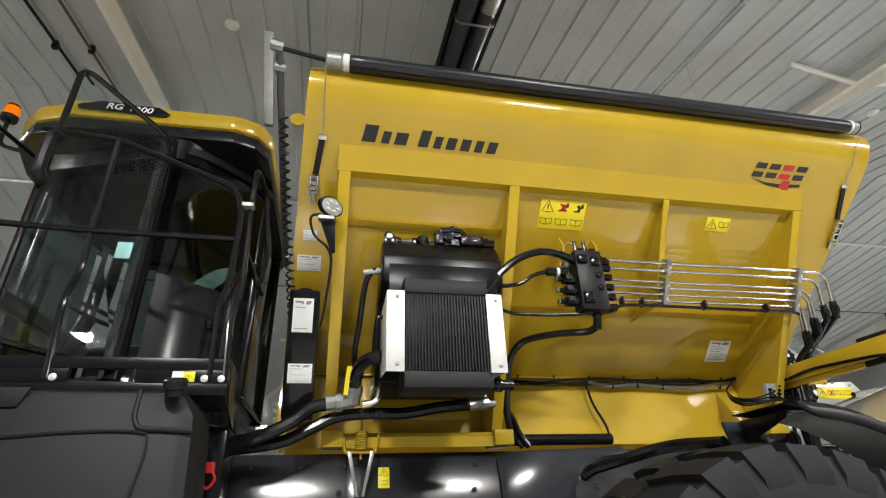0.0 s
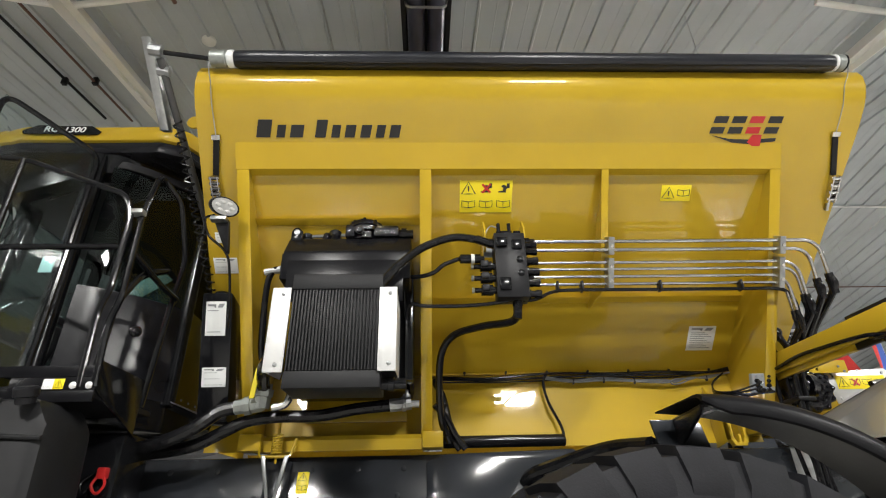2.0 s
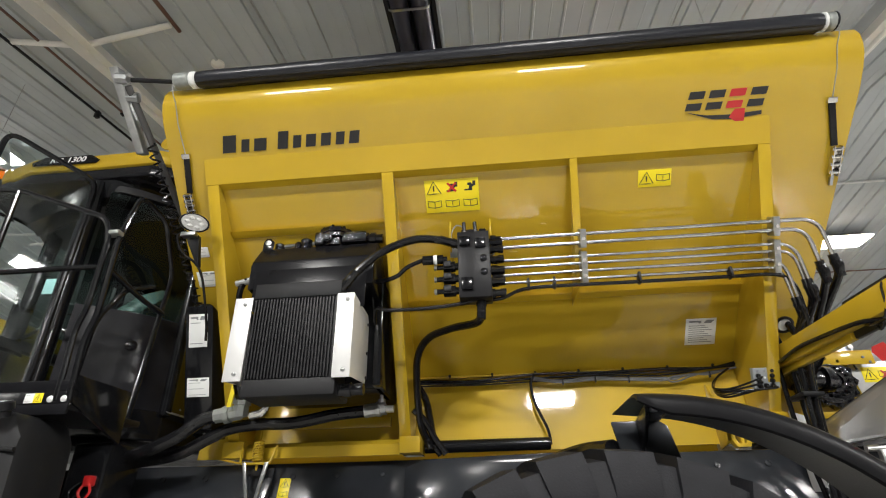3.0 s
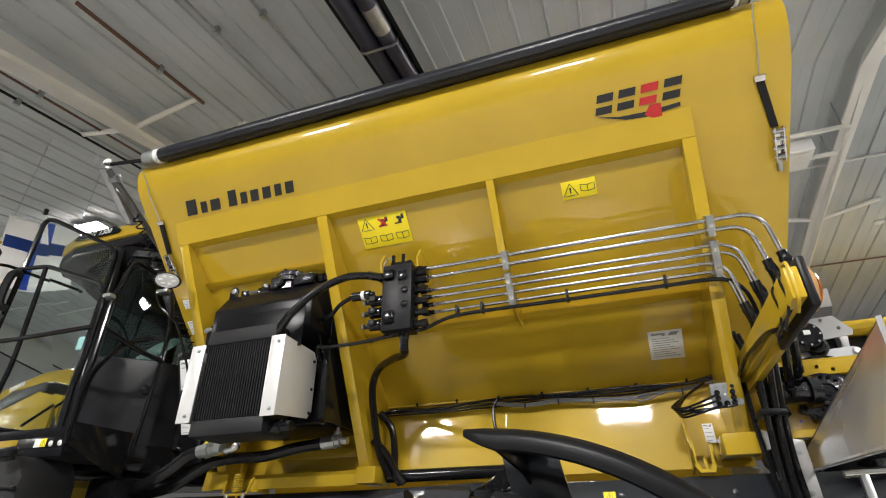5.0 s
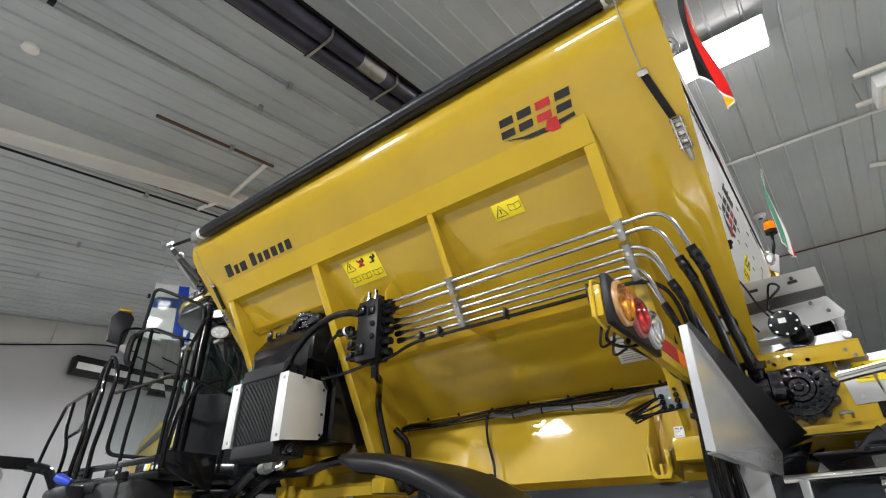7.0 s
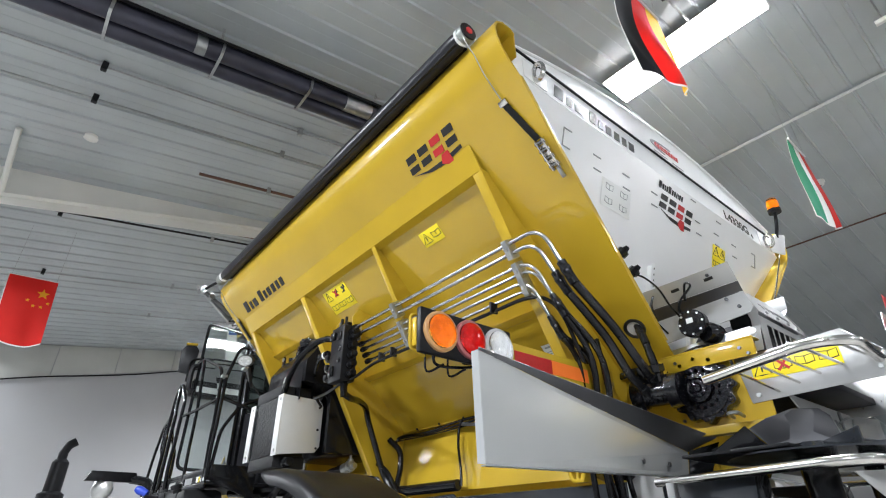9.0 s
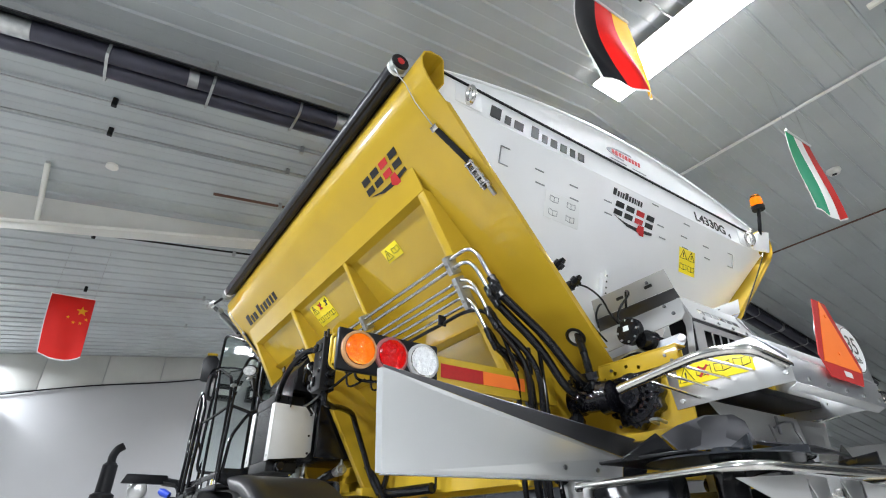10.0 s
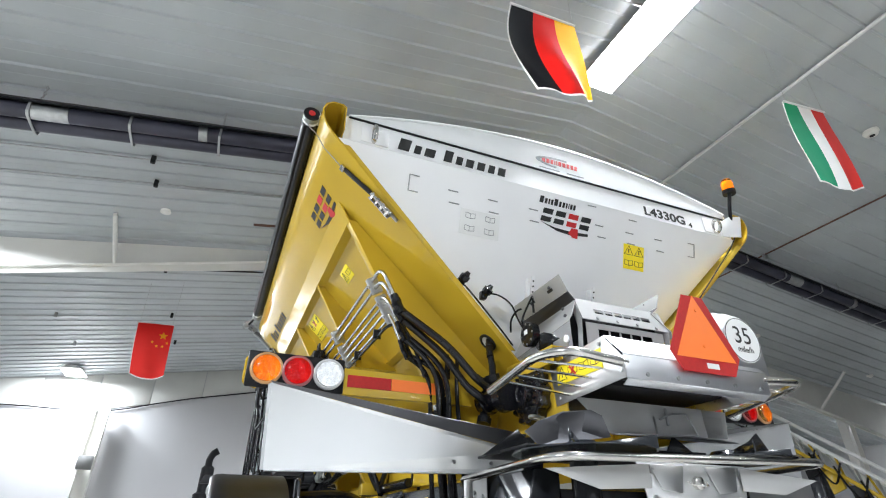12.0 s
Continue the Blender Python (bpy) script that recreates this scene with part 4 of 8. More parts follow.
for i, (p, d, r) in enumerate(tube_ends):
    e = [V(3.44, -0.585, 2.38), V(3.40, -0.60, 2.33), V(3.26, -0.76, 1.66), V(3.30, -0.74, 1.66), V(3.20, -0.80, 1.66), V(3.23, -0.74, 1.66)][i]
    mid = [V(3.43, -0.84, 2.60), V(3.385, -0.84, 2.56), V(3.295, -0.84, 2.46), V(3.325, -0.80, 2.46), V(3.235, -0.86, 2.45), V(3.265, -0.80, 2.45)][i]
    low = [V(3.445, -0.68, 2.44), V(3.39, -0.70, 2.40), V(3.25, -0.80, 2.05), V(3.285, -0.76, 2.05), V(3.205, -0.83, 2.05), V(3.235, -0.77, 2.05)][i]
    hose("hydraulic_hose", [p, p + d * 0.08, mid, low, e], (0.021, 0.020, 0.015, 0.015, 0.013, 0.013)[i], "black rubber hydraulic hose with crimped fittings", fit=((0, BLACK), (1, BLACK)))
for k, (dx, dy) in enumerate(((0.02, 0.05), (-0.03, 0.08), (0.05, 0.10))):
    hose("hydraulic_hose", [(3.18 + dx, -0.78 + dy, 2.62), (3.21 + dx, -0.80 + dy, 2.40), (3.22 + dx, -0.78 + dy, 2.05), (3.27 + dx, -0.76 + dy, 1.66)], 0.012, "black rubber hydraulic hose with crimped fittings")
bm = B()
slab(bm, [(3.185, -0.865, 2.19), (3.30, -0.845, 2.19), (3.30, -0.70, 2.19), (3.185, -0.70, 2.19)], (0, 0, 0.022), 0.004)
single("hose_strap", bm, MATT, "black strap bundling the rear hoses", "strap")

# ---- oil cooler on the hopper side ----
cooler = thing("oil_cooler", (0.65, -1.2, 2.2), "black finned hydraulic oil cooler with white aluminium side brackets", "oil cooler")
bm = B()
box(bm, (0.432, -1.318, 2.275), (0.868, -1.10, 2.685), 0.003)
core = part("core", bm, MATT, cooler)
for k in range(27):
    x = 0.438 + 0.0161 * k
    bm = B()
    box(bm, (x, -1.330, 2.277), (x + 0.0075, -1.312, 2.683))
    part("fin", bm, MATT, core)
for za, zb, ya in ((2.686, 2.768, -1.335), (2.192, 2.274, -1.330)):
    bm = B()
    box(bm, (0.430, ya, za), (0.885, -1.09, zb), 0.006)
    part("header_tank", bm, PLASTIC, cooler)
for xa, xb, xs in ((0.338, 0.430, 0.338), (0.870, 0.958, 0.952)):
    bm = B()
    box(bm, (xa, -1.345, 2.265), (xb, -1.336, 2.690), 0.002)
    br = part("bracket", bm, ALU, cooler, "white aluminium bracket")
    bm = B()
    slab(bm, [(xs, -1.336, 2.270), (xs, -1.336, 2.686), (xs, -1.050, 2.676), (xs, -1.015, 2.635), (xs, -1.015, 2.345), (xs, -1.050, 2.300)], (0.006, 0, 0), 0.002)
    part("side_plate", bm, ALU, br)
    for z in (2.30, 2.655):
        bm = B()
        lathe(bm, ((xa + xb) / 2 + 0.01, -1.345, z), (0, -1, 0), [(0, 0.011), (0.004, 0.011), (0.007, 0.006), (0.007, 0)], 8)
        part("bolt", bm, ZINC, br)
for z in (2.31, 2.46, 2.62):
    bm = B()
    lathe(bm, (0.958, -1.045, z if z > 2.4 else z + 0.02), (1, 0, 0), [(0, 0.009), (0.006, 0.009), (0.006, 0)], 8)
    part("bolt", bm, MATT, cooler)
bm = B()
lathe(bm, (0.885, -1.25, 2.225), (1, 0, 0), [(0, 0), (0, 0.030), (0.03, 0.030), (0.032, 0.036), (0.06, 0.036), (0.065, 0.028), (0.12, 0.028), (0.12, 0)], 12)
part("outlet", bm, BLACK, cooler)

# ---- hydraulic oil tank behind it ----
tank = thing("hydraulic_tank", (0.67, -0.9, 2.3), "gloss black hydraulic oil tank with pump and caps on top", "tank")
bm = B()
slab(bm, [(0.325, y, z) for y, z in ((-0.93, 2.30), (-0.93, 2.775), (-1.225, 2.79), (-1.225, 2.955), (-1.135, 3.085), (-1.045, 3.085), (-0.82, 2.86), (-0.46, 2.48), (-0.46, 2.30))], (0.695, 0, 0), 0.012)
part("body", bm, POWDER, tank)
bm = B()
box(bm, (0.36, -1.228, 2.66), (0.98, -1.222, 2.90), 0.002)
part("panel", bm, POWDER, tank)
for x, r, h in ((0.415, 0.030, 0.05), (0.575, 0.036, 0.07)):
    bm = B()
    lathe(bm, (x, -1.09, 3.083), (0, 0, 1), [(0, r * 0.8), (h * 0.4, r * 0.8), (h * 0.42, r), (h * 0.9, r), (h, r * 0.8), (h, 0)], 12)
    part("cap", bm, BLACK, tank)
bm = B()
slab(bm, [(0.335, -1.145, 3.06), (0.395, -1.145, 3.06), (0.400, -1.145, 3.125), (0.375, -1.145, 3.150), (0.350, -1.145, 3.150), (0.335, -1.145, 3.125)], (0, 0.010, 0), 0.003)
ear = part("lifting_ear", bm, BLACK, tank)
bm = B()
lathe(bm, (0.367, -1.146, 3.118), (0, -1, 0), [(0, 0.018), (0.006, 0.018), (0.008, 0.010), (0.008, 0)], 12)
part("bolt", bm, ZINC, ear)
bm = B()
box(bm, (0.318, -1.21, 2.80), (0.326, -1.10, 2.95), 0.003)
part("port_plate", bm, BLACK, tank)
pump = B()
lathe(pump, (0.75, -1.07, 3.083), (0, 0, 1), [(0, 0.085), (0.045, 0.085), (0.050, 0.100), (0.075, 0.102), (0.080, 0.108), (0.105, 0.108), (0.112, 0.095), (0.118, 0.090), (0.122, 0.05), (0.122, 0)], 10)
box(pump, (0.80, -1.15, 3.09), (0.95, -1.00, 3.165), 0.018)
box(pump, (0.64, -1.155, 3.085), (0.70, -1.10, 3.17), 0.014)
lathe(pump, (0.725, -1.15, 3.12), (0, -1, 0), [(0, 0.028), (0.02, 0.028), (0.022, 0.020), (0.03, 0.018), (0.03, 0)], 8)
pm = part("filter_head", pump, WRAP, tank, "black filter head with bolts")
for k in range(8):
    bm = B()
    a = k * math.pi / 4
    lathe(bm, (0.75 + 0.085 * math.cos(a), -1.07 + 0.092 * math.sin(a), 3.190), (0, 0, 1), [(0, 0.010), (0.012, 0.010), (0.012, 0)], 6)
    part("bolt", bm, BLACK, pm)
bm = B()
lathe(bm, (0.93, -1.075, 3.14), (1, 0, 0), [(0, 0), (0, 0.030), (0.03, 0.030), (0.03, 0.038), (0.06, 0.038), (0.06, 0.028), (0.10, 0.028), (0.10, 0)], 10)
part("port", bm, BLACK, tank)
bm = B()
cyl(bm, (0.44, -1.09, 3.12), (0.66, -1.08, 3.135), 0.011, 8)
part("breather_pipe", bm, ZINC, tank)
bm = B()
box(bm, (0.985, -1.00, 2.30), (1.030, -0.62, 2.90), 0.006)
part("side_channel", bm, BLACK, tank)

# ---- valve block and its fittings ----
valve = thing("valve_block", (1.55, -1.2, 2.67), "black hydraulic valve block with solenoids on a yellow bracket", "valve block")
bm = B()
box(bm, (1.478, -1.262, 2.662), (1.648, -1.150, 3.045), 0.005)
part("block", bm, MATT, valve)
for x in (1.432, 1.655):
    bm = B()
    slab(bm, [(x, -1.20, 2.98), (x, -1.215, 3.10), (x, -1.17, 3.17), (x, shell_y(3.14), 3.14), (x, shell_y(3.05), 3.05), (x, -1.05, 2.98)], (0.010, 0, 0), 0.002)
    part("bracket", bm, YELLOW, valve, "yellow steel bracket")
bm = B()
box(bm, (1.43, -1.150, 2.95), (1.675, -1.140, 3.045), 0.003)
part("back_plate", bm, ZINC, valve)
for x, z in ((1.515, 3.03), (1.575, 3.03)):
    bm = B()
    lathe(bm, (x, -1.21, z), (0, 0, 1), [(0, 0.022), (0.02, 0.022), (0.022, 0.016), (0.05, 0.016), (0.052, 0.011), (0.10, 0.011), (0.10, 0)], 10)
    part("plug", bm, BLACK, valve)
for z in (2.72, 2.79, 2.86):
    bm = B()
    lathe(bm, (1.482, -1.215, z), (-1, 0, 0), [(0, 0.020), (0.02, 0.020), (0.022, 0.030), (0.085, 0.030), (0.087, 0.014), (0.12, 0.014), (0.12, 0)], 12)
    sol = part("solenoid", bm, BLACK, valve)
    bm = B()
    lathe(bm, (1.36, -1.215, z), (-1, 0, 0), [(0, 0.016), (0.012, 0.016), (0.012, 0)], 6)
    part("nut", bm, ZINC, sol)
    bm = B()
    box(bm, (1.40, -1.262, z - 0.018), (1.44, -1.243, z + 0.018), 0.004)
    part("plug", bm, MATT, sol)
for z in (2.80, 2.88):
    bm = B()
    lathe(bm, (1.612, -1.262, z), (0, -1, 0), [(0, 0.020), (0.006, 0.020), (0.009, 0.014), (0.009, 0)], 8)
    part("plug", bm, BLACK, valve)
for dx, z, w, h, d in ((0.0, 2.955, 0.06, 0.055, 0.02), (0.085, 2.94, 0.055, 0.06, 0.012), (0.005, 2.70, 0.06, 0.07, 0.016)):
    bm = B()
    box(bm, (1.487 + dx, -1.262 - d, z), (1.487 + dx + w, -1.260, z + h), 0.006)
    part("coil", bm, BLACK, valve)
for z in (2.70, 2.765, 2.83, 2.895, 2.955, 2.995):
    bm = B()
    lathe(bm, (1.645, -1.205, z), (1, 0, 0), [(0, 0.026), (0.018, 0.026), (0.02, 0.020), (0.045, 0.020), (0.047, 0.024), (0.075, 0.024), (0.075, 0)], 8)
    part("fitting", bm, BLACK, valve)
for x, z in ((1.545, 3.03), (1.615, 3.03)):
    bm = B()
    box(bm, (x - 0.02, -1.235, z), (x + 0.02, -1.19, z + 0.045), 0.006)
    part("coil", bm, BLACK, valve)
for x, y, z, r, h in ((0.52, -1.08, 3.085, 0.022, 0.06), (0.58, -1.10, 3.085, 0.028, 0.045), (0.86, -1.09, 3.085, 0.030, 0.07), (0.93, -1.08, 3.085, 0.020, 0.09), (0.79, -1.11, 3.085, 0.02, 0.05)):
    bm = B()
    lathe(bm, (x, y, z), (0.1, -0.1, 1), [(0, r * 1.2), (h * 0.3, r * 1.2), (h * 0.35, r), (h * 0.8, r), (h, r * 0.6), (h, 0)], 10)
    part("fitting", bm, WRAP, tank)
bm = B()
lathe(bm, (1.42, -1.24, 2.895), (-1, 0, 0), [(0, 0.016), (0.02, 0.016), (0.022, 0.026), (0.05, 0.026), (0.05, 0.024), (0.075, 0.024), (0.076, 0.026), (0.13, 0.026), (0.135, 0.016), (0.15, 0)], 12)
con = part("connector", bm, BLACK, valve)
bm = B()
cyl(bm, (1.368, -1.24, 2.895), (1.346, -1.24, 2.895), 0.0265, 14)
part("label_band", bm, STICKER, con)

# hoses and cables over the side
H1 = "black rubber hydraulic hose with crimped fittings"
C1 = "thin black cable tied along the hopper side"
hose("hydraulic_hose", [(1.482, -1.23, 2.985), (1.40, -1.25, 3.005), (1.25, -1.28, 3.005), (1.08, -1.31, 2.925), (0.94, -1.32, 2.80), (0.885, -1.31, 2.735)], 0.022, H1, fit=((0, BLACK), (1, BLACK)))
hose("hydraulic_hose", [(1.59, -1.20, 2.672), (1.585, -1.19, 2.60), (1.555, -1.12, 2.575), (1.42, -0.98, 2.60), (1.27, -0.83, 2.60), (1.195, -0.75, 2.52), (1.178, -0.67, 2.36), (1.190, -0.59, 2.16), (1.24, -0.54, 2.04)], 0.022, H1, fit=((0, BLACK),))
hose("cable_loom", [(1.28, -1.24, 2.895), (1.20, -1.22, 2.87), (1.14, -1.20, 2.83), (1.05, -1.16, 2.825), (0.99, -1.12, 2.85)], 0.012, C1)
hose("cable_loom", [(1.56, -1.20, 2.67), (1.46, -1.19, 2.655), (1.28, -1.17, 2.65), (1.10, -1.16, 2.655), (1.02, -1.12, 2.68), (1.0, -1.05, 2.62)], 0.010, C1)
hose("cable_loom", [(1.60, -1.20, 2.665), (1.70, -1.17, 2.685), (1.80, -1.12, 2.745), (1.95, -1.085, 2.772), (2.4, -1.075, 2.775), (2.9, -1.075, 2.775), (3.12, -1.07, 2.775), (3.22, -1.03, 2.75), (3.27, -0.98, 2.66), (3.29, -0.90, 2.45)], 0.010, C1)
hose("cable_loom", [(1.52, -1.21, 3.10), (1.47, -1.20, 3.12), (1.44, -1.19, 3.06), (1.46, -1.18, 2.99)], 0.004, "thin grey wire looped over the valve block", ZINC)
for k, r in enumerate((0.008, 0.007, 0.005)):
    hose("cable_loom", [(1.10 + 0.03 * k, -0.46, 2.40), (1.18, -0.425 - 0.005 * k, 2.445 - 0.016 * k), (1.5, -0.415, 2.437 - 0.012 * k), (1.9, -0.405, 2.462 - 0.020 * k + 0.006 * (k == 0)), (2.3, -0.405, 2.462 - 0.012 * k), (2.65, -0.40, 2.470 - 0.020 * k), (2.95, -0.40, 2.462), (3.15, -0.41, 2.480 + 0.01 * k), (3.20, -0.45, 2.49)], r, C1)
GREY_CABLE = shader("grey_cable_sheath", (0.14, 0.14, 0.145), 0.5)
for k in range(3):
    hose("cable_loom", [(1.86, -0.412, 2.448 - 0.008 * k), (2.05, -0.418, 2.420 - 0.007 * k), (2.25, -0.416, 2.432 - 0.009 * k), (2.45, -0.418, 2.416 - 0.006 * k), (2.66, -0.424, 2.410 - 0.009 * k), (2.72, -0.425, 2.395 + 0.010 * k), (2.82, -0.424, 2.425 - 0.005 * k), (2.93, -0.422, 2.418 + 0.007 * k), (3.06, -0.415, 2.448), (3.16, -0.405, 2.462 + 0.006 * k)], 0.0045, "grey cable tied in a sagging bundle under the black loom", GREY_CABLE)
hose("cable_loom", [(2.80, -0.430, 2.418), (2.72, -0.432, 2.412), (2.685, -0.432, 2.398), (2.70, -0.432, 2.380), (2.75, -0.432, 2.385), (2.80, -0.430, 2.405), (2.86, -0.428, 2.42)], 0.005, "grey cable tied in a sagging bundle under the black loom", GREY_CABLE)
for x, z in ((2.05, 2.413), (2.25, 2.42), (2.45, 2.41), (2.93, 2.42)):
    bm = B()
    box(bm, (x, -0.428, z - 0.020), (x + 0.008, -0.404, z + 0.016), 0.002)
    single("cable_tie", bm, MATT, "black tie round a bundle of grey cables", "cable tie", "cable ties")
hose("cable_loom", [(3.14, -0.41, 2.475), (3.20, -0.405, 2.488), (3.228, -0.395, 2.515), (3.215, -0.390, 2.545), (3.205, -0.375, 2.56)], 0.007, C1)
hose("cable_loom", [(1.88, -0.41, 2.46), (1.855, -0.42, 2.40), (1.87, -0.44, 2.28), (1.925, -0.47, 2.13), (1.935, -0.48, 2.04)], 0.009, C1)
for k in range(7):
    x = 1.35 + 0.27 * k
    bm = B()
    lathe(bm, (x, -0.395, 2.468), (0, -0.8, 0.6), [(0, 0.005), (0.012, 0.005), (0.013, 0.009), (0.022, 0.008), (0.022, 0)], 8)
    single("cable_clip", bm, MATT, "small black stud clip holding the cable loom", "clip", "cable clips")
for x in (1.84, 1.98, 2.43, 2.90):
    bm = B()
    box(bm, (x, -1.10, 2.765), (x + 0.014, -1.05, 2.825), 0.004)
    single("cable_tie", bm, MATT, "black tie holding a cable to the steel tubes", "cable tie", "cable ties")
hose("cable_loom", [(1.14, -0.52, 2.42), (1.20, -0.46, 2.33), (1.23, -0.47, 2.20), (1.26, -0.52, 2.06), (1.30, -0.52, 2.0)], 0.022, H1)
hose("cable_loom", [(1.15, -0.62, 2.24), (1.22, -0.58, 2.17), (1.27, -0.55, 2.08), (1.33, -0.54, 2.0)], 0.020, H1)

bm = B()
cyl(bm, (1.20, -0.50, 2.045), (1.93, -0.50, 2.045), 0.035, 14)
single("drain_pipe", bm, BLACK, "gloss black pipe along the chassis rail", "pipe")
# junction box
jb = thing("junction_box", (3.1, -0.73, 2.27), "grey junction box with black round plugs", "junction box")
bm = B()
slab(bm, [(3.026, -0.722, 2.262), (3.160, -0.722, 2.262), (3.166, -0.752, 2.366), (3.030, -0.752, 2.366)], (0, 0.035, 0.008), 0.004)
part("box", bm, shader("grey_box_plastic", (0.30, 0.32, 0.33), 0.45), jb)
BOXFACE = Sheet((3.026, -0.722, 2.262), (1, 0, 0), (0, -0.277, 0.961))
for i, j in ((0, 0), (1, 0), (2, 0), (0, 1), (2, 1), (0, 2), (2, 2), (2, 3)):
    bm = B()
    lathe(bm, BOXFACE.at(0.026 + 0.034 * i, 0.014 + 0.026 * j), (0, -0.96, -0.28), [(0, 0.013), (0.010, 0.013), (0.013, 0.009), (0.022, 0.008), (0.022, 0)], 10)
    part("plug", bm, BLACK, jb)
for i, j in ((0, 3), (1, 3), (1, 1.6)):
    bm = B()
    lathe(bm, BOXFACE.at(0.026 + 0.034 * i, 0.014 + 0.026 * j), (0, -0.96, -0.28), [(0, 0.006), (0.004, 0.006), (0.004, 0)], 8)
    part("indicator", bm, STICKER if j < 2 else GREYINK, jb)
bm = B()
slab(bm, [(3.10, -0.700, 2.29), (3.15, -0.700, 2.29), (3.15, -0.640, 2.29), (3.10, -0.640, 2.29)], (0, 0, 0.06), 0.002)
part("bracket", bm, ZINC, jb)
for k, (i, j) in enumerate(((0, 0), (1, 0), (2, 0), (0, 1), (0, 2))):
    p = BOXFACE.at(0.026 + 0.034 * i, 0.014 + 0.026 * j, 0.02)
    hose("cable_loom", [p, (p.x - 0.02, p.y - 0.035, p.z - 0.02), (2.955 - 0.012 * k, -0.735, 2.235 + 0.008 * k), (2.885 - 0.010 * k, -0.66, 2.235 + 0.012 * k), (2.88, -0.56, 2.29 + 0.01 * k), (2.95, -0.46, 2.385), (3.05, -0.42, 2.45)], 0.0055, C1, steps=5)
note(hopper, Sheet((3.02, -0.425, 2.14), (1, 0, 0), (0, 0.15, 0.98)), -0.03, 0.0, 0.05, 0.10, 4, 0.002)

# cast elbow, big hoses and pull spring under the tank
elbow = thing("pipe_elbow", (0.2, -0.82, 2.2), "grey cast swivel elbow joining two large hoses", "pipe fitting")
bm = B()
lathe(bm, (0.06, -0.83, 2.205), (1, 0, 0.12), [(0, 0), (0, 0.040), (0.05, 0.040), (0.052, 0.050), (0.085, 0.050), (0.087, 0.042), (0.14, 0.042), (0.16, 0.034), (0.16, 0)], 8)
lathe(bm, (0.20, -0.83, 2.20), (0.1, -0.1, 1), [(0, 0.045), (0.06, 0.045), (0.062, 0.052), (0.10, 0.052), (0.10, 0.040), (0.13, 0.040), (0.13, 0)], 8)
part("body", bm, CAST, elbow)
bm = B()
sweep(bm, bent([(0.26, -0.83, 2.20), (0.34, -0.83, 2.215), (0.36, -0.83, 2.33)], 0.06), 0.022, 10)
part("bend", bm, CHROME, elbow)
bm = B()
slab(bm, [(0.15, -0.90, 2.24), (0.175, -0.90, 2.24), (0.19, -0.90, 2.40), (0.165, -0.90, 2.40)], (0, 0.01, 0))
part("tag", bm, SAFETY, elbow, "yellow tag")
hose("hydraulic_hose", [(0.07, -0.83, 2.205), (-0.02, -0.84, 2.18), (-0.12, -0.86, 2.10), (-0.28, -0.86, 2.03), (-0.50, -0.80, 1.99)], 0.036, H1)
hose("hydraulic_hose", [(-0.50, -0.74, 1.985), (-0.35, -0.75, 1.99), (-0.15, -0.77, 2.02), (0.0, -0.77, 2.09), (0.12, -0.76, 2.145), (0.28, -0.755, 2.165), (0.50, -0.76, 2.165), (0.72, -0.76, 2.20), (0.90, -0.76, 2.215), (1.00, -0.76, 2.225)], 0.034, H1, fit=((1, ZINC),))
hose("hydraulic_hose", [(0.325, -1.16, 2.88), (0.27, -1.16, 2.87), (0.235, -1.13, 2.80), (0.215, -1.05, 2.60), (0.20, -0.95, 2.46), (0.215, -0.86, 2.36)], 0.017, H1, fit=((0, ZINC),))
hose("hydraulic_hose", [(0.345, -1.12, 2.62), (0.31, -1.12, 2.60), (0.30, -1.10, 2.45), (0.31, -1.06, 2.36)], 0.014, H1)
hose("hydraulic_hose", [(0.34, -1.10, 2.40), (0.27, -1.05, 2.40), (0.225, -0.95, 2.37), (0.21, -0.86, 2.30)], 0.036, "thick ribbed black hose stub at the cooler inlet", WRAP)
bm = B()
lathe(bm, (0.99, -0.76, 2.225), (0, 0, 1), [(-0.02, 0), (-0.02, 0.018), (0.03, 0.018), (0.032, 0.022), (0.05, 0.022), (0.05, 0.010), (0.09, 0.010), (0.09, 0)], 8)
lathe(bm, (0.94, -0.76, 2.222), (1, 0, 0), [(0, 0.020), (0.12, 0.020), (0.12, 0)], 8)
single("tee_fitting", bm, ZINC, "zinc-plated tee fitting on the large hose end", "pipe fitting")
hose("cable_loom", [(0.99, -0.76, 2.31), (1.00, -0.80, 2.45), (0.985, -0.95, 2.62), (0.98, -1.06, 2.78)], 0.006, C1)
spring = thing("hold_down_spring", (0.27, -0.66, 1.95), "yellow coil spring hold-down on the chassis rail", "spring")
bm = B()
sweep(bm, [(0.27 + 0.026 * math.cos(t), -0.675 + 0.026 * math.sin(t), 1.975 + 0.105 * t / (16 * math.pi)) for t in np.linspace(0, 16 * math.pi, 129)], 0.0058, 6)
part("coil", bm, YELLOW, spring)
bm = B()
cyl(bm, (0.27, -0.675, 1.93), (0.272, -0.665, 2.24), 0.007, 8)
part("bolt", bm, YELLOW, spring)
bm = B()
sweep(bm, bent([(0.17, -0.66, 2.05), (0.18, -0.69, 1.965), (0.35, -0.69, 1.965), (0.37, -0.66, 2.06)], 0.02), 0.008, 6)
part("saddle", bm, YELLOW, spring)
bm = B()
for x in (0.205, 0.335):
    slab(bm, [(x - 0.012, -0.70, 1.97), (x + 0.012, -0.70, 1.97), (0.27 + (x - 0.27) * 0.25 + 0.008, -0.70, 1.74), (0.27 + (x - 0.27) * 0.25 - 0.008, -0.70, 1.74)], (0, 0.012, 0), 0.002)
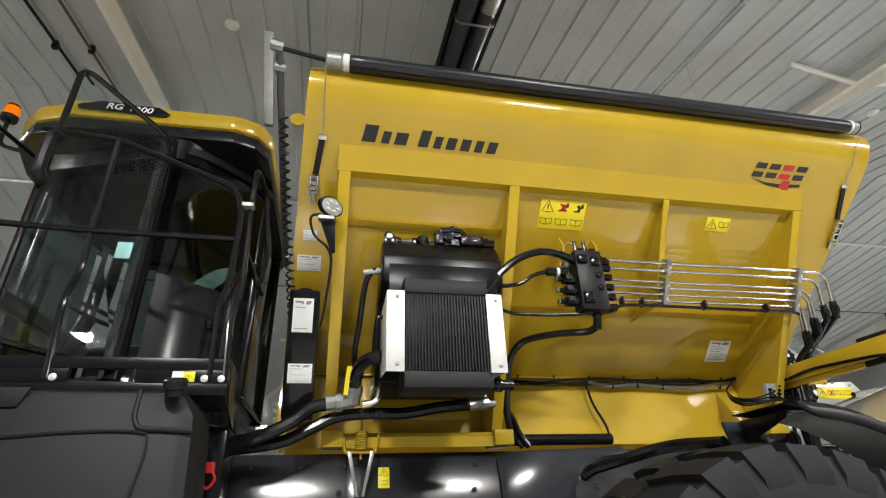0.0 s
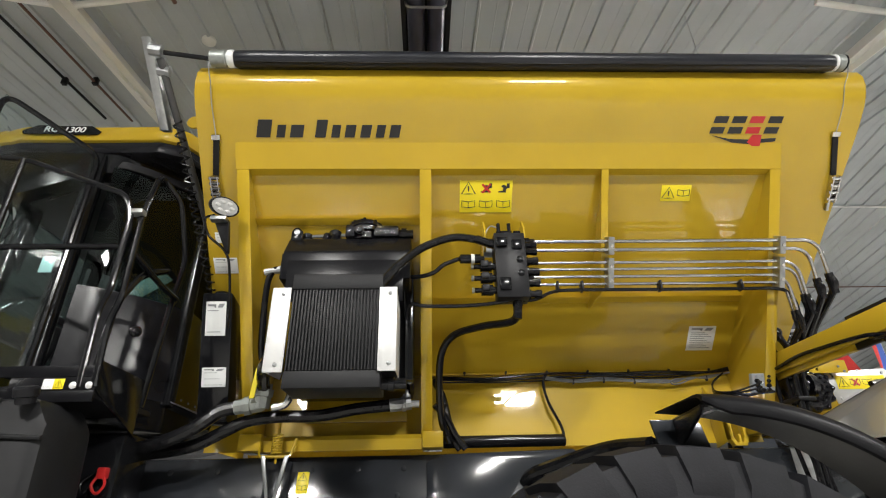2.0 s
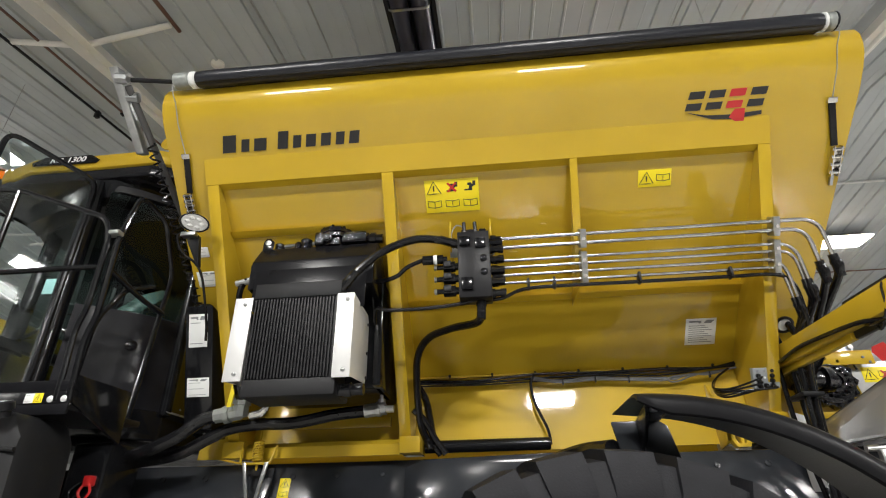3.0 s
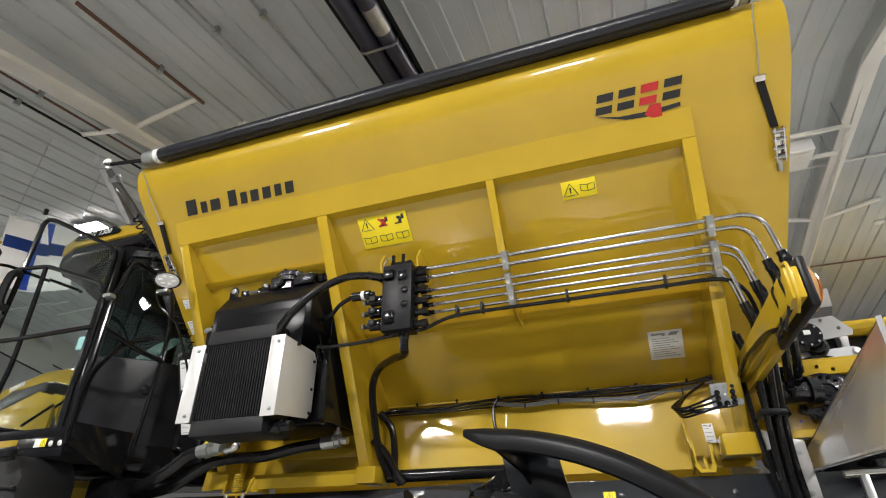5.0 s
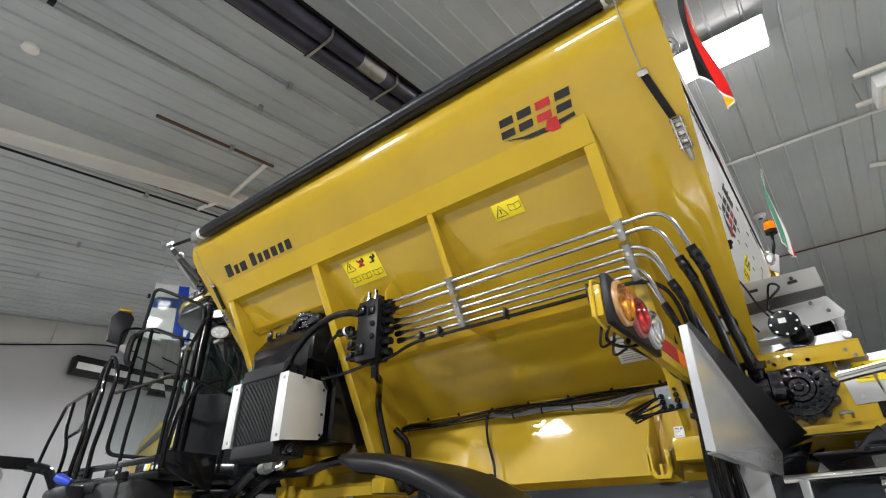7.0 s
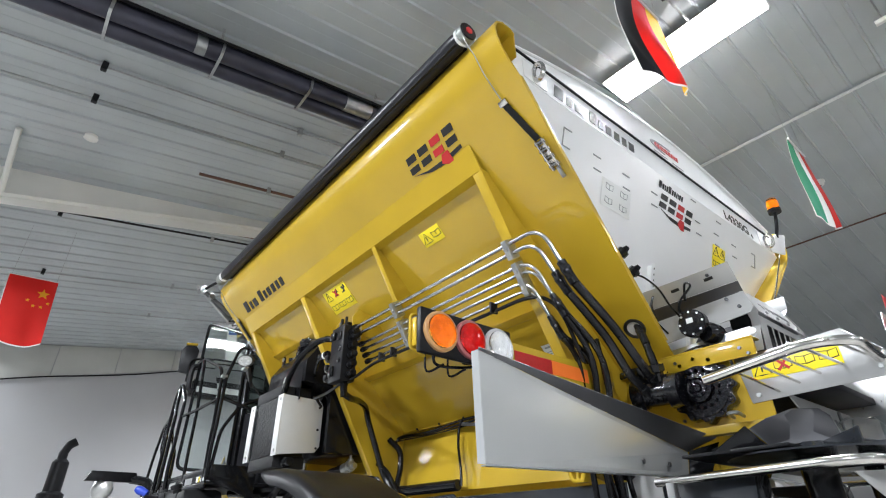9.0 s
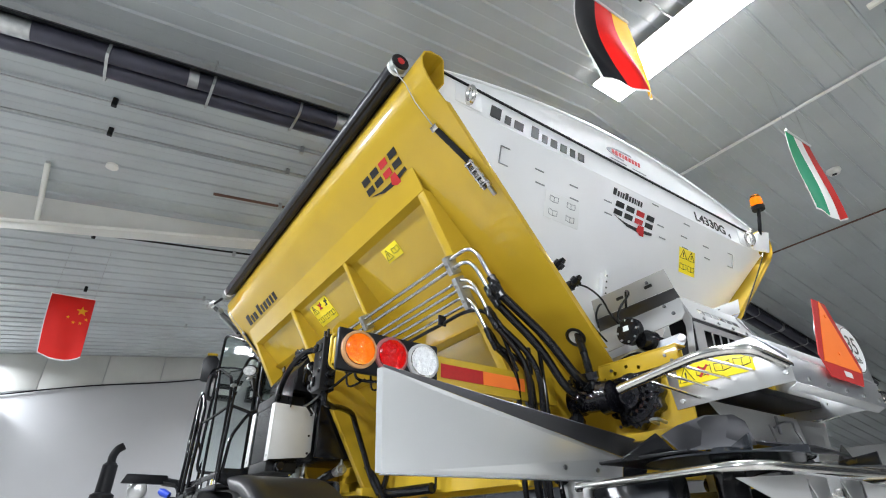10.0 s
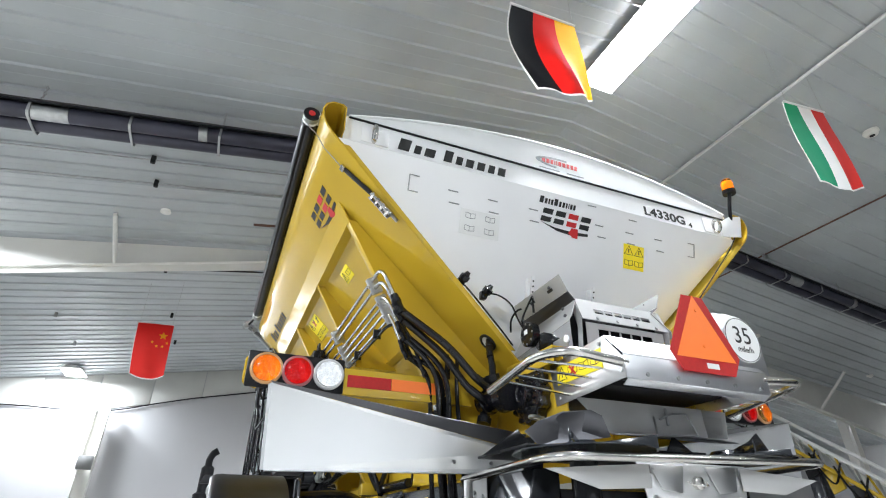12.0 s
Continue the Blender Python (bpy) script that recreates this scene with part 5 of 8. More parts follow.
part("strap", bm, ZINC, spring)
copy_thing(spring, Matrix.Translation((2.69, 0.0, 0.03)) @ spring.matrix_world)

# slim black tank at the front post
slim = thing("grease_tank", (-0.1, -0.85, 2.18), "slim black upright tank with white labels beside the front post", "tank")
def slim_y(z):
    return -0.955 - 0.353 * (z - 2.83)


bm = B()
slab(bm, [(-0.185, slim_y(2.15), 2.15), (-0.185, slim_y(2.83), 2.83), (-0.185, slim_y(2.83) + 0.19, 2.80), (-0.185, slim_y(2.15) + 0.19, 2.12)], (0.172, 0, 0), 0.010)
part("body", bm, BLACK, slim)
bm = B()
lathe(bm, (-0.10, slim_y(2.83) + 0.08, 2.815), (0, -0.2, 1), [(0, 0.03), (0.015, 0.03), (0.02, 0.04), (0.045, 0.04), (0.05, 0.03), (0.05, 0)], 12)
part("cap", bm, BLACK, slim)
front = Sheet((0, slim_y(2.15), 2.15), (1, 0, 0), (0, -0.333, 0.943))
note(slim, front, -0.160, 0.475, 0.115, 0.195, 2, 0.001)
note(slim, front, -0.165, 0.190, 0.135, 0.108, 3, 0.001)

# round work lamp on the front post
wl = thing("work_lamp", (0.02, -1.36, 3.15), "round LED work lamp on a black bracket, switched off", "lamp")
wd = V(0.62, -0.70, -0.40).normalized()
side = wd.cross(V(0, 0, 1)).normalized()
upv = side.cross(wd)
LAMP_AT = V(0.025, -1.365, 3.155)


def oval(bm):
    """Widen the lamp sideways and flatten it upwards."""
    for v in bm.verts:
        d = v.co - LAMP_AT
        v.co = LAMP_AT + wd * d.dot(wd) + side * (1.28 * d.dot(side)) + upv * (0.84 * d.dot(upv))
    return bm


bm = B()
lathe(bm, LAMP_AT - wd * 0.02, wd, [(-0.045, 0), (-0.045, 0.03), (-0.02, 0.05), (0, 0.062), (0.022, 0.062), (0.026, 0.056), (0.026, 0)], 20)
part("housing", oval(bm), MATT, wl)
bm = B()
lathe(bm, LAMP_AT + wd * 0.006, wd, [(0, 0.054), (0.004, 0.052), (0.006, 0)], 20)
lens = part("lens", oval(bm), LAMPBACK, wl, "clear faceted lens")
for k in range(6):
    a = k * math.pi / 3
    bm = B()
    lathe(bm, LAMP_AT + wd * 0.011 + side * (0.030 * math.cos(a)) + upv * (0.030 * math.sin(a)), wd, [(0, 0.012), (0.006, 0.007), (0.006, 0)], 8)
    part("led", oval(bm), ALU, lens)
bm = B()
slab(bm, [(-0.03, -1.34, 3.09), (0.05, -1.34, 3.09), (0.06, -1.30, 2.92), (0.04, -1.28, 2.92)], (0, 0.03, 0), 0.004)
part("bracket", bm, MATT, wl)
bm = B()
box(bm, (-0.04, -1.37, 3.075), (0.045, -1.33, 3.10), 0.004)
part("clamp", bm, ZINC, wl)
hose("cable_loom", [(-0.03, -1.34, 3.12), (-0.08, -1.33, 3.10), (-0.06, -1.29, 3.02), (0.02, -1.26, 2.95), (0.04, -1.20, 2.88), (0.02, -1.05, 2.70), (0.0, -0.98, 2.60)], 0.007, C1)

# ---- carrier vehicle: chassis, wheels, fender ----
LEAN_IN = 0.268
car = thing("applicator_chassis", (0.5, 0, 0), "dark grey self-propelled spreader chassis on large flotation tyres", "vehicle")
for sgn in (-1, 1):
    bm = B()
    slab(bm, [(-3.6, sgn * 0.55, 1.975), (-3.6, sgn * 0.42, 1.975), (-3.6, sgn * 0.42, 1.52), (-3.6, sgn * 0.672, 1.52)], (7.35, 0, 0), 0.012)
    rail = part("frame_rail", bm, CHASSIS, car)
    for k in range(16):
        for z in (1.62, 1.90) if k % 3 else (1.62, 1.76, 1.90):
            bm = B()
            lathe(bm, (-0.62 + 0.26 * k + (0.03 if z > 1.8 else 0), sgn * (0.55 + LEAN_IN * (1.975 - z)), z), (0, sgn, 0.268), [(0, 0.016), (0.010, 0.016), (0.013, 0.010), (0.013, 0)], 8)
            part("bolt", bm, CHASSIS, rail)
    bm = B()
    slab(bm, [(x, sgn * (0.556 + LEAN_IN * (1.975 - z)), z) for x, z in ((1.10, 1.93), (1.20, 1.972), (1.95, 1.990), (2.02, 1.95), (1.80, 1.93), (1.66, 1.87), (1.57, 1.76), (1.54, 1.55), (1.10, 1.55))], (0, sgn * 0.012, 0), 0.004)
    part("gusset_plate", bm, CHASSIS, car)
    bm = B()
    slab(bm, [(x, sgn * (0.562 + LEAN_IN * (1.975 - z)), z) for x, z in ((0.20, 1.55), (0.20, 1.95), (0.34, 1.95), (0.34, 1.55))], (0, sgn * 0.012, 0), 0.003)
    part("mount_plate", bm, CHASSIS, car)
RAILFACE = Sheet((0, -0.551 - LEAN_IN * 1.975, 0), (1, 0, 0), (0, 0.259, 0.966))
warning(car, RAILFACE, 0.378, 1.782 / 0.966, 0.065, 0.115, 1, 2, True)
warning(car, RAILFACE, 2.44, 1.83 / 0.966, 0.06, 0.09, 1, 2, True)
for x in (-3.0, -1.2, 0.9, 2.6, 3.6):
    bm = B()
    box(bm, (x - 0.06, -0.43, 1.60), (x + 0.06, 0.43, 1.90), 0.01)
    part("cross_member", bm, CHASSIS, car)


def wheel(x, y, sgn):
    """A flotation wheel; sgn is the side its face looks to."""
    R, w = 0.945, 0.74
    bm = B()
    prof = [(-w / 2 + 0.02, 0.45), (-w / 2 - 0.02, 0.60), (-w / 2, 0.80), (-w / 2 + 0.04, 0.895), (-w / 4, R - 0.025), (0, R - 0.02), (w / 4, R - 0.025), (w / 2 - 0.04, 0.895), (w / 2, 0.80), (w / 2 + 0.02, 0.60), (w / 2 - 0.02, 0.45)]
    lathe(bm, (x, y, 0.93), (0, 1, 0), prof, 56)
    whl = part("wheel", bm, TYRE, car, "wide black flotation tyre")
    bm = B()
    for k in range(26):
        for s in (-1, 1):
            a = 2 * math.pi * (k + (0.5 if s > 0 else 0)) / 26
            quad = []
            for yy, da, rr in ((0.02, 0.00, R + 0.006), (0.20, 0.04, R + 0.004), (0.335, 0.075, 0.928), (0.378, 0.09, 0.82)):
                quad.append((s * yy, a + da, rr))
            lo, hi = [], []
            for yy, aa, rr in quad:
                hw = 0.058 + 0.075 * abs(yy)
                for sg, dst in ((-1, lo), (1, hi)):
                    b = aa + sg * hw
                    dst.append(((x + rr * math.sin(b), y + yy, 0.93 + rr * math.cos(b)), (x + (rr - 0.07) * math.sin(b), y + yy * 0.98, 0.93 + (rr - 0.07) * math.cos(b))))
            v = [[bm.verts.new(p) for pr in row for p in pr] for row in (lo, hi)]
            for i in range(3):
                a0, a1, b0, b1 = v[0][2 * i], v[0][2 * i + 2], v[1][2 * i], v[1][2 * i + 2]
                c0, c1, d0, d1 = v[0][2 * i + 1], v[0][2 * i + 3], v[1][2 * i + 1], v[1][2 * i + 3]
                bm.faces.new((a0, a1, b1, b0))
                bm.faces.new((a0, c0, c1, a1))
                bm.faces.new((b0, b1, d1, d0))
            bm.faces.new((v[0][0], v[1][0], v[1][1], v[0][1]))
            bm.faces.new((v[0][6], v[0][7], v[1][7], v[1][6]))
    bmesh.ops.recalc_face_normals(bm, faces=bm.faces[:])
    part("tread", bm, TYRE, whl)["kind"] = "stuff"
    bm = B()
    lathe(bm, (x, y - sgn * 0.28, 0.93), (0, sgn, 0), [(0, 0.46), (0.60, 0.46), (0.62, 0.43), (0.40, 0.40), (0.34, 0.20), (0.42, 0.12), (0.42, 0)], 32)
    part("rim", bm, YELLOW, whl, "yellow steel rim")


wheel(1.97, -1.53, -1)
wheel(1.97, 1.53, 1)
wheel(-2.55, -1.53, -1)
wheel(-2.55, 1.53, 1)
for x in (1.97, -2.55):
    bm = B()
    box(bm, (x - 0.12, -1.25, 0.85), (x + 0.12, 1.25, 1.10), 0.03)
    for s in (-1, 1):
        box(bm, (x - 0.10, s * 0.56 - 0.12, 1.05), (x + 0.10, s * 0.56 + 0.12, 1.56), 0.03)
    part("axle", bm, CHASSIS, car)


def fender(sgn, x0):
    sec = [(1.446, 0.0), (1.76, 0.0), (1.80, 0.003), (1.832, -0.002), (1.853, -0.016), (1.864, -0.040), (1.862, -0.078), (1.850, -0.084), (1.842, -0.052), (1.822, -0.026), (1.78, -0.014), (1.446, -0.014)]
    bm = B()
    rows = []
    n = 26
    for i in range(n + 1):
        a = radians(-1.2 + 79.2 * i / n)
        taper = 0.40 + 0.60 * min(1, i / 1.6)
        rows.append([bm.verts.new((x0 + (1.05 + d * taper) * math.sin(a), sgn * yy, 2.040 - 0.90 * (1.05 - (1.05 + d * taper) * math.cos(a)))) for yy, d in sec])
    m = len(sec)
    for p, q in zip(rows, rows[1:]):
        for k in range(m):
            bm.faces.new((p[k], p[(k + 1) % m], q[(k + 1) % m], q[k]))
    bm.faces.new(rows[0])
    bm.faces.new(rows[-1][::-1])
    bmesh.ops.recalc_face_normals(bm, faces=bm.faces[:])
    fd = part("fender", bm, PLASTIC_BLACK, car, "matt black curved fender over the wheel")
    bm = B()
    slab(bm, [(2.105, sgn * 1.36, 2.022), (2.30, sgn * 1.36, 2.022), (2.335, sgn * 1.36, 2.00), (2.38, sgn * 1.36, 1.80), (2.17, sgn * 1.36, 1.80), (2.125, sgn * 1.36, 1.92)], (0, -sgn * 0.02, 0), 0.006)
    part("bracket", bm, CHASSIS, fd)
    bm = B()
    slab(bm, [(x, sgn * y, z) for x, y, z in ((2.205, 1.365, 2.024), (2.30, 1.365, 2.024), (2.26, 1.74, 2.022), (2.15, 1.74, 2.022))], (0, 0, -0.010), 0.003)
    slab(bm, [(x, sgn * y, z) for x, y, z in ((2.205, 1.365, 2.014), (2.15, 1.74, 2.014), (2.16, 1.70, 1.985), (2.205, 1.46, 1.93), (2.21, 1.365, 1.90))], (0.012, 0, 0), 0.003)
    part("lug", bm, POWDER, fd)
    bm = B()
    sweep(bm, bent([(x0 - 0.02, sgn * 1.34, 1.92), (x0 - 0.10, sgn * 1.0, 1.95), (x0 - 0.45, sgn * 0.62, 1.85), (x0 - 0.5, sgn * 0.5, 1.75)], 0.15), 0.035, 10)
    part("stay", bm, BLACK, fd)
    bm = B()
    lathe(bm, (2.19, sgn * 1.70, 2.012), (0, 0, -1), [(0, 0.014), (0.012, 0.014), (0.012, 0)], 8)
    part("bolt", bm, ZINC, fd)


fender(-1, 2.12)
fender(1, 2.12)

# ---- cab ----
cab = thing("operator_cab", (-1.2, 0, 2.2), "black operator cab with yellow roof, tinted glass and open door", "cab")
PLAN = [(-1.88, -0.45), (-1.74, -0.70), (-1.00, -0.985), (-0.90, -0.970), (-0.79, -0.895), (-0.68, -0.790), (-0.56, -0.665), (-0.47, -0.50)]
PLAN = PLAN + [(x, -y) for x, y in PLAN[::-1]]


def ring_wall(bm, pts, z0, z1, th=0.02, flare=0.0):
    """An upright wall along plan points, thickened inwards."""
    c = V(-1.25, 0, 0)
    lo, li, ho, hi = [], [], [], []
    for x, y in pts:
        d = (V(x, y, 0) - c)
        d = d.normalized()
        lo.append(bm.verts.new((x, y, z0)))
        li.append(bm.verts.new((x - d.x * th, y - d.y * th, z0)))
        ho.append(bm.verts.new((x + d.x * flare, y + d.y * flare, z1)))
        hi.append(bm.verts.new((x + d.x * (flare - th), y + d.y * (flare - th), z1)))
    fs = []
    for i in range(len(pts) - 1):
        fs += [bm.faces.new((lo[i], lo[i + 1], ho[i + 1], ho[i])), bm.faces.new((li[i + 1], li[i], hi[i], hi[i + 1])), bm.faces.new((ho[i], ho[i + 1], hi[i + 1], hi[i])), bm.faces.new((lo[i + 1], lo[i], li[i], li[i + 1]))]
    fs += [bm.faces.new((lo[0], ho[0], hi[0], li[0])), bm.faces.new((lo[-1], li[-1], hi[-1], ho[-1]))]
    bmesh.ops.recalc_face_normals(bm, faces=fs)
    return bm


bm = B()
slab(bm, [(x * 1.0, y * 1.0, 2.12) for x, y in PLAN], (0, 0, 0.20), 0.02)
part("floor_pan", bm, BLACK, cab)
ROUNDED = [(p.x, p.y) for p in curve_points([(x, y, 0) for x, y in PLAN[3:8]], 5)]
ROUNDED = ROUNDED + [(x, -y) for x, y in ROUNDED[::-1]]
bm = B()
ring_wall(bm, ROUNDED, 2.30, 2.885, 0.03)
part("rear_panel", bm, SATIN, cab, "rounded gloss black rear corner panel")
bm = B()
lathe(bm, (-0.632, -0.742, 2.672), (0.72, -0.69, 0), [(0, 0.035), (0.012, 0.035), (0.02, 0.024), (0.022, 0)], 16)
part("latch", bm, BLACK, cab)
bm = B()
ring_wall(bm, ROUNDED, 2.89, 3.70, 0.008, 0.02)
g = part("rear_glass", bm, GLASS, cab, "green-tinted curved rear quarter glass")
g.visible_shadow = False
for pts in (PLAN[-1:] + PLAN[:1], PLAN[-3:-1]):
    bm = B()
    ring_wall(bm, pts, 2.30, 3.72, 0.008)
    g = part("window", bm, GLASS, cab, "green-tinted glass")
    g.visible_shadow = False
for i, r in ((0, 0.045), (2, 0.055), (7, 0.04), (8, 0.04), (13, 0.055), (15, 0.045)):
    x, y = PLAN[i]
    bm = B()
    cyl(bm, (x + (0.04 if i in (0, 15) else 0), y * 0.985, 2.28), (x + (0.10 if i in (0, 15) else 0), y, 3.78), r, 12)
    part("pillar", bm, BLACK, cab)
bm = B()
ring_wall(bm, PLAN, 3.66, 3.785, 0.12, 0.03)
part("roof_surround", bm, BLACK, cab)
bm = B()
slab(bm, [(x + (0.06 if x > -1 else 0.0), y, 3.70) for x, y in PLAN], (0, 0, 0.05))
part("headliner", bm, MATT, cab)
bm = B()
roofplan = [(-2.06, -0.45), (-1.97, -0.76), (-1.82, -0.93), (-1.55, -1.02), (-0.62, -1.035), (-0.48, -0.98), (-0.41, -0.85)]
roofplan = roofplan + [(x, -y) for x, y in roofplan[::-1]]
slab(bm, [(x, y, 3.880) for x, y in roofplan], (0, 0, 0.130), 0.040)
roof = part("roof", bm, YELLOW, cab, "yellow moulded cab roof")
bm = B()
slab(bm, [(-1.23 + (x + 1.23) * 0.985, y * 0.985, 3.79) for x, y in roofplan], (0, 0, 0.089), 0.015)
part("roof_lining", bm, SATIN, cab, "black moulded roof lining")
ROOFSIDE = Sheet((0, -1.036, 0), (1, 0, 0), (0, 0, 1))
bm = B()
ROOFSIDE.patch(bm, [(-1.52, 3.92), (-1.04, 3.92), (-1.02, 3.945), (-1.09, 3.99), (-1.44, 3.99), (-1.53, 3.945)], -0.004, 0.004, 0.001)
plate = part("name_plate", bm, BLACK, roof, "black plate with white figures")
words("model_number", "RG", ROOFSIDE, -1.345, 3.936, 0.062, STICKER, plate, 0.006, 1.15, 0.0012, 0.15)
words("model_number", "1300", ROOFSIDE, -1.195, 3.936, 0.062, STICKER, plate, 0.006, 1.15, 0.0012, 0.15)
# inside: seat, console, wheel
bm = B()
box(bm, (-1.15, -0.28, 2.55), (-0.68, 0.28, 2.72), 0.05)
part("seat", bm, MATT, cab)
bm = B()
slab(bm, [(-0.78, -0.26, 2.70), (-0.64, -0.26, 2.70), (-0.52, -0.26, 3.38), (-0.60, -0.26, 3.42), (-0.66, -0.26, 3.38)], (0, 0.52, 0), 0.04)
part("seat_back", bm, MATT, cab)
bm = B()
box(bm, (-1.10, -0.22, 2.30), (-0.75, 0.22, 2.56), 0.03)
part("seat_base", bm, MATT, cab)
bm = B()
cyl(bm, (-1.85, 0, 2.30), (-1.60, 0, 2.95), 0.05, 12)
part("steering_column", bm, MATT, cab)
bm = B()
ax = V(0.35, 0, 0.93).normalized()
u, w = V(0, 1, 0), ax.cross(V(0, 1, 0))
sweep(bm, [V(-1.57, 0, 2.98) + (u * math.cos(t) + w * math.sin(t)) * 0.20 for t in np.linspace(0, 2 * math.pi, 28)], 0.016, 8)
part("steering_wheel", bm, MATT, cab)
bm = B()
box(bm, (-1.70, 0.30, 2.30), (-0.80, 0.60, 2.85), 0.05)
part("console", bm, MATT, cab)
bm = B()
box(bm, (-1.80, -0.70, 2.78), (-1.72, 0.70, 2.86), 0.02)
part("dash", bm, MATT, cab)
bm = B()
box(bm, (-1.135, -0.995, 2.95), (-1.055, -0.990, 3.05), 0.001)
part("paper_tag", bm, shader("pale_blue_paper", (0.35, 0.62, 0.62), 0.6), cab, "pale blue paper tag on the window")
bm = B()
slab(bm, [(-0.76, -0.80, 2.90), (-0.66, -0.72, 2.90), (-0.56, -0.62, 3.05), (-0.60, -0.65, 3.08), (-0.68, -0.72, 3.02)], (0.005, 0.02, 0.02), 0.004)
part("plastic_film", bm, shader("cloudy_film", (0.24, 0.36, 0.32), 0.25), cab, "crumpled clear film inside the glass")
bm = B()
sweep(bm, [(-1.98, -0.62, 2.55), (-1.99, -0.05, 3.15)], 0.012, 6)
part("wiper", bm, BLACK, cab)
# open door
TF, BF, BH, TH = V(-1.378, -1.39, 3.935), V(-1.36, -1.41, 2.37), V(-0.97, -1.03, 2.33), V(-0.97, -1.045, 3.74)
dn = (TF - BF).cross(BH - BF).normalized()
bm = B()
slab(bm, [TF, BF, BH, TH], dn * 0.006)
g = part("door_glass", bm, DOORGLASS, cab, "green-tinted frameless door glass, standing open")
g.visible_shadow = False
bm = B()
sweep(bm, bent([BH, BF, TF, TH, BH], 0.09), 0.017, 8)
part("door_frame", bm, BLACK, g)
bm = B()
a = TF.lerp(BF, 0.42)
sweep(bm, curve_points([a + V(0.03, -0.02, 0.14), a + V(0.02, -0.07, 0.10), a + V(0.02, -0.07, -0.10), a + V(0.03, -0.02, -0.14)], 5), 0.028, 8)
part("door_handle", bm, MATT, g)
# left mirror and roof beacon
bm = B()
sweep(bm, bent([(-1.70, -0.75, 3.62), (-1.86, -1.25, 3.66), (-1.84, -1.40, 3.60), (-1.84, -1.40, 3.35)], 0.06), 0.013, 8)
marm = part("mirror_arm", bm, BLACK, cab)
bm = B()
slab(bm, [(-2.00, -1.48, 3.48), (-1.93, -1.34, 3.45), (-1.92, -1.31, 3.74), (-1.95, -1.35, 3.80), (-2.00, -1.45, 3.80), (-2.02, -1.49, 3.74)], (0.07, -0.015, 0), 0.012)
part("mirror", bm, MATT, marm)
bm = B()
slab(bm, [(-1.985, -1.46, 3.802), (-1.945, -1.34, 3.802), (-1.935, -1.34, 3.825), (-1.975, -1.46, 3.825)], (0.08, -0.015, 0), 0.006)
part("mirror_top", bm, YELLOW, marm)
bm = B()
lathe(bm, (-1.80, -1.36, 3.40), (0.4, -0.6, -0.6), [(-0.04, 0), (-0.03, 0.035), (0, 0.045), (0.012, 0.04), (0.014, 0)], 14)
part("marker_lamp", bm, LAMPBACK, marm, "small clear marker lamp")


def beacon(p, up, parent_label):
    bc = thing("beacon_lamp", p, parent_label, "beacon", "amber beacons")
    p, up = Vector(p), Vector(up).normalized()
    bm = B()
    lathe(bm, p, up, [(0, 0), (0, 0.048), (0.03, 0.050), (0.035, 0.040), (0.04, 0)], 18)
    part("base", bm, MATT, bc)
    bm = B()
    lathe(bm, p + up * 0.036, up, [(0, 0.046), (0.06, 0.044), (0.09, 0.036), (0.10, 0.018), (0.102, 0)], 18)
    part("lens", bm, AMBERGLASS, bc, "ribbed amber lens")
    bm = B()
    lathe(bm, p + up * 0.038, up, [(0, 0), (0, 0.02), (0.03, 0.032), (0.07, 0.026), (0.072, 0)], 12)
    part("reflector", bm, glow("lit_amber_core", (1.0, 0.35, 0.03), 0.6), bc)
    return bc


bc = beacon((-2.12, -0.68, 4.055), (0, 0, 1), "amber beacon beside the cab roof on a tube")
bm = B()
sweep(bm, bent([(-2.12, -0.68, 4.06), (-2.12, -0.67, 3.86), (-1.90, -0.60, 3.84)], 0.05), 0.014, 8)
part("stalk", bm, BLACK, bc)

# platform, rails and fuel tank beside the cab
plat = thing("access_platform", (-1.2, -1.2, 2.2), "black cab access platform with slotted side plate", "platform")
bm = B()
box(bm, (-2.3, -1.38, 2.165), (-0.40, -0.80, 2.195), 0.006)
part("deck", bm, MATT, plat)
for lo, hi in (((-2.3, 2.135), (-0.365, 2.185)), ((-2.3, 2.245), (-0.365, 2.295)), ((-2.3, 2.186), (-2.15, 2.244)), ((-1.92, 2.186), (-1.55, 2.244)), ((-1.28, 2.186), (-1.0, 2.244)), ((-0.74, 2.186), (-0.365, 2.244))):
    bm = B()
    box(bm, (lo[0], -1.400, lo[1]), (hi[0], -1.388, hi[1]), 0.002)
    part("side_bar", bm, POWDER, plat)
PLATE_SIDE = Sheet((0, -1.400, 0), (1, 0, 0), (0, 0, 1))
warning(plat, PLATE_SIDE, -0.545, 2.190, 0.045, 0.045, 1, 1, True)
note(plat, PLATE_SIDE, -0.592, 2.190, 0.046, 0.045, 2, 0.002, False)
for x in (-1.05, -0.46, -0.39):
    bm = B()
    lathe(bm, (x, -1.400, 2.205), (0, -1, 0), [(0, 0.016), (0.006, 0.016), (0.010, 0.008), (0.010, 0)], 10)
    part("bolt", bm, ALU, plat)
bm = B()
slab(bm, [(-0.40, -1.36, 2.33), (-0.40, -0.95, 2.33), (-0.40, -0.95, 2.05), (-0.40, -1.36, 2.20)], (0.012, 0, 0), 0.004)
part("end_plate", bm, BLACK, plat)
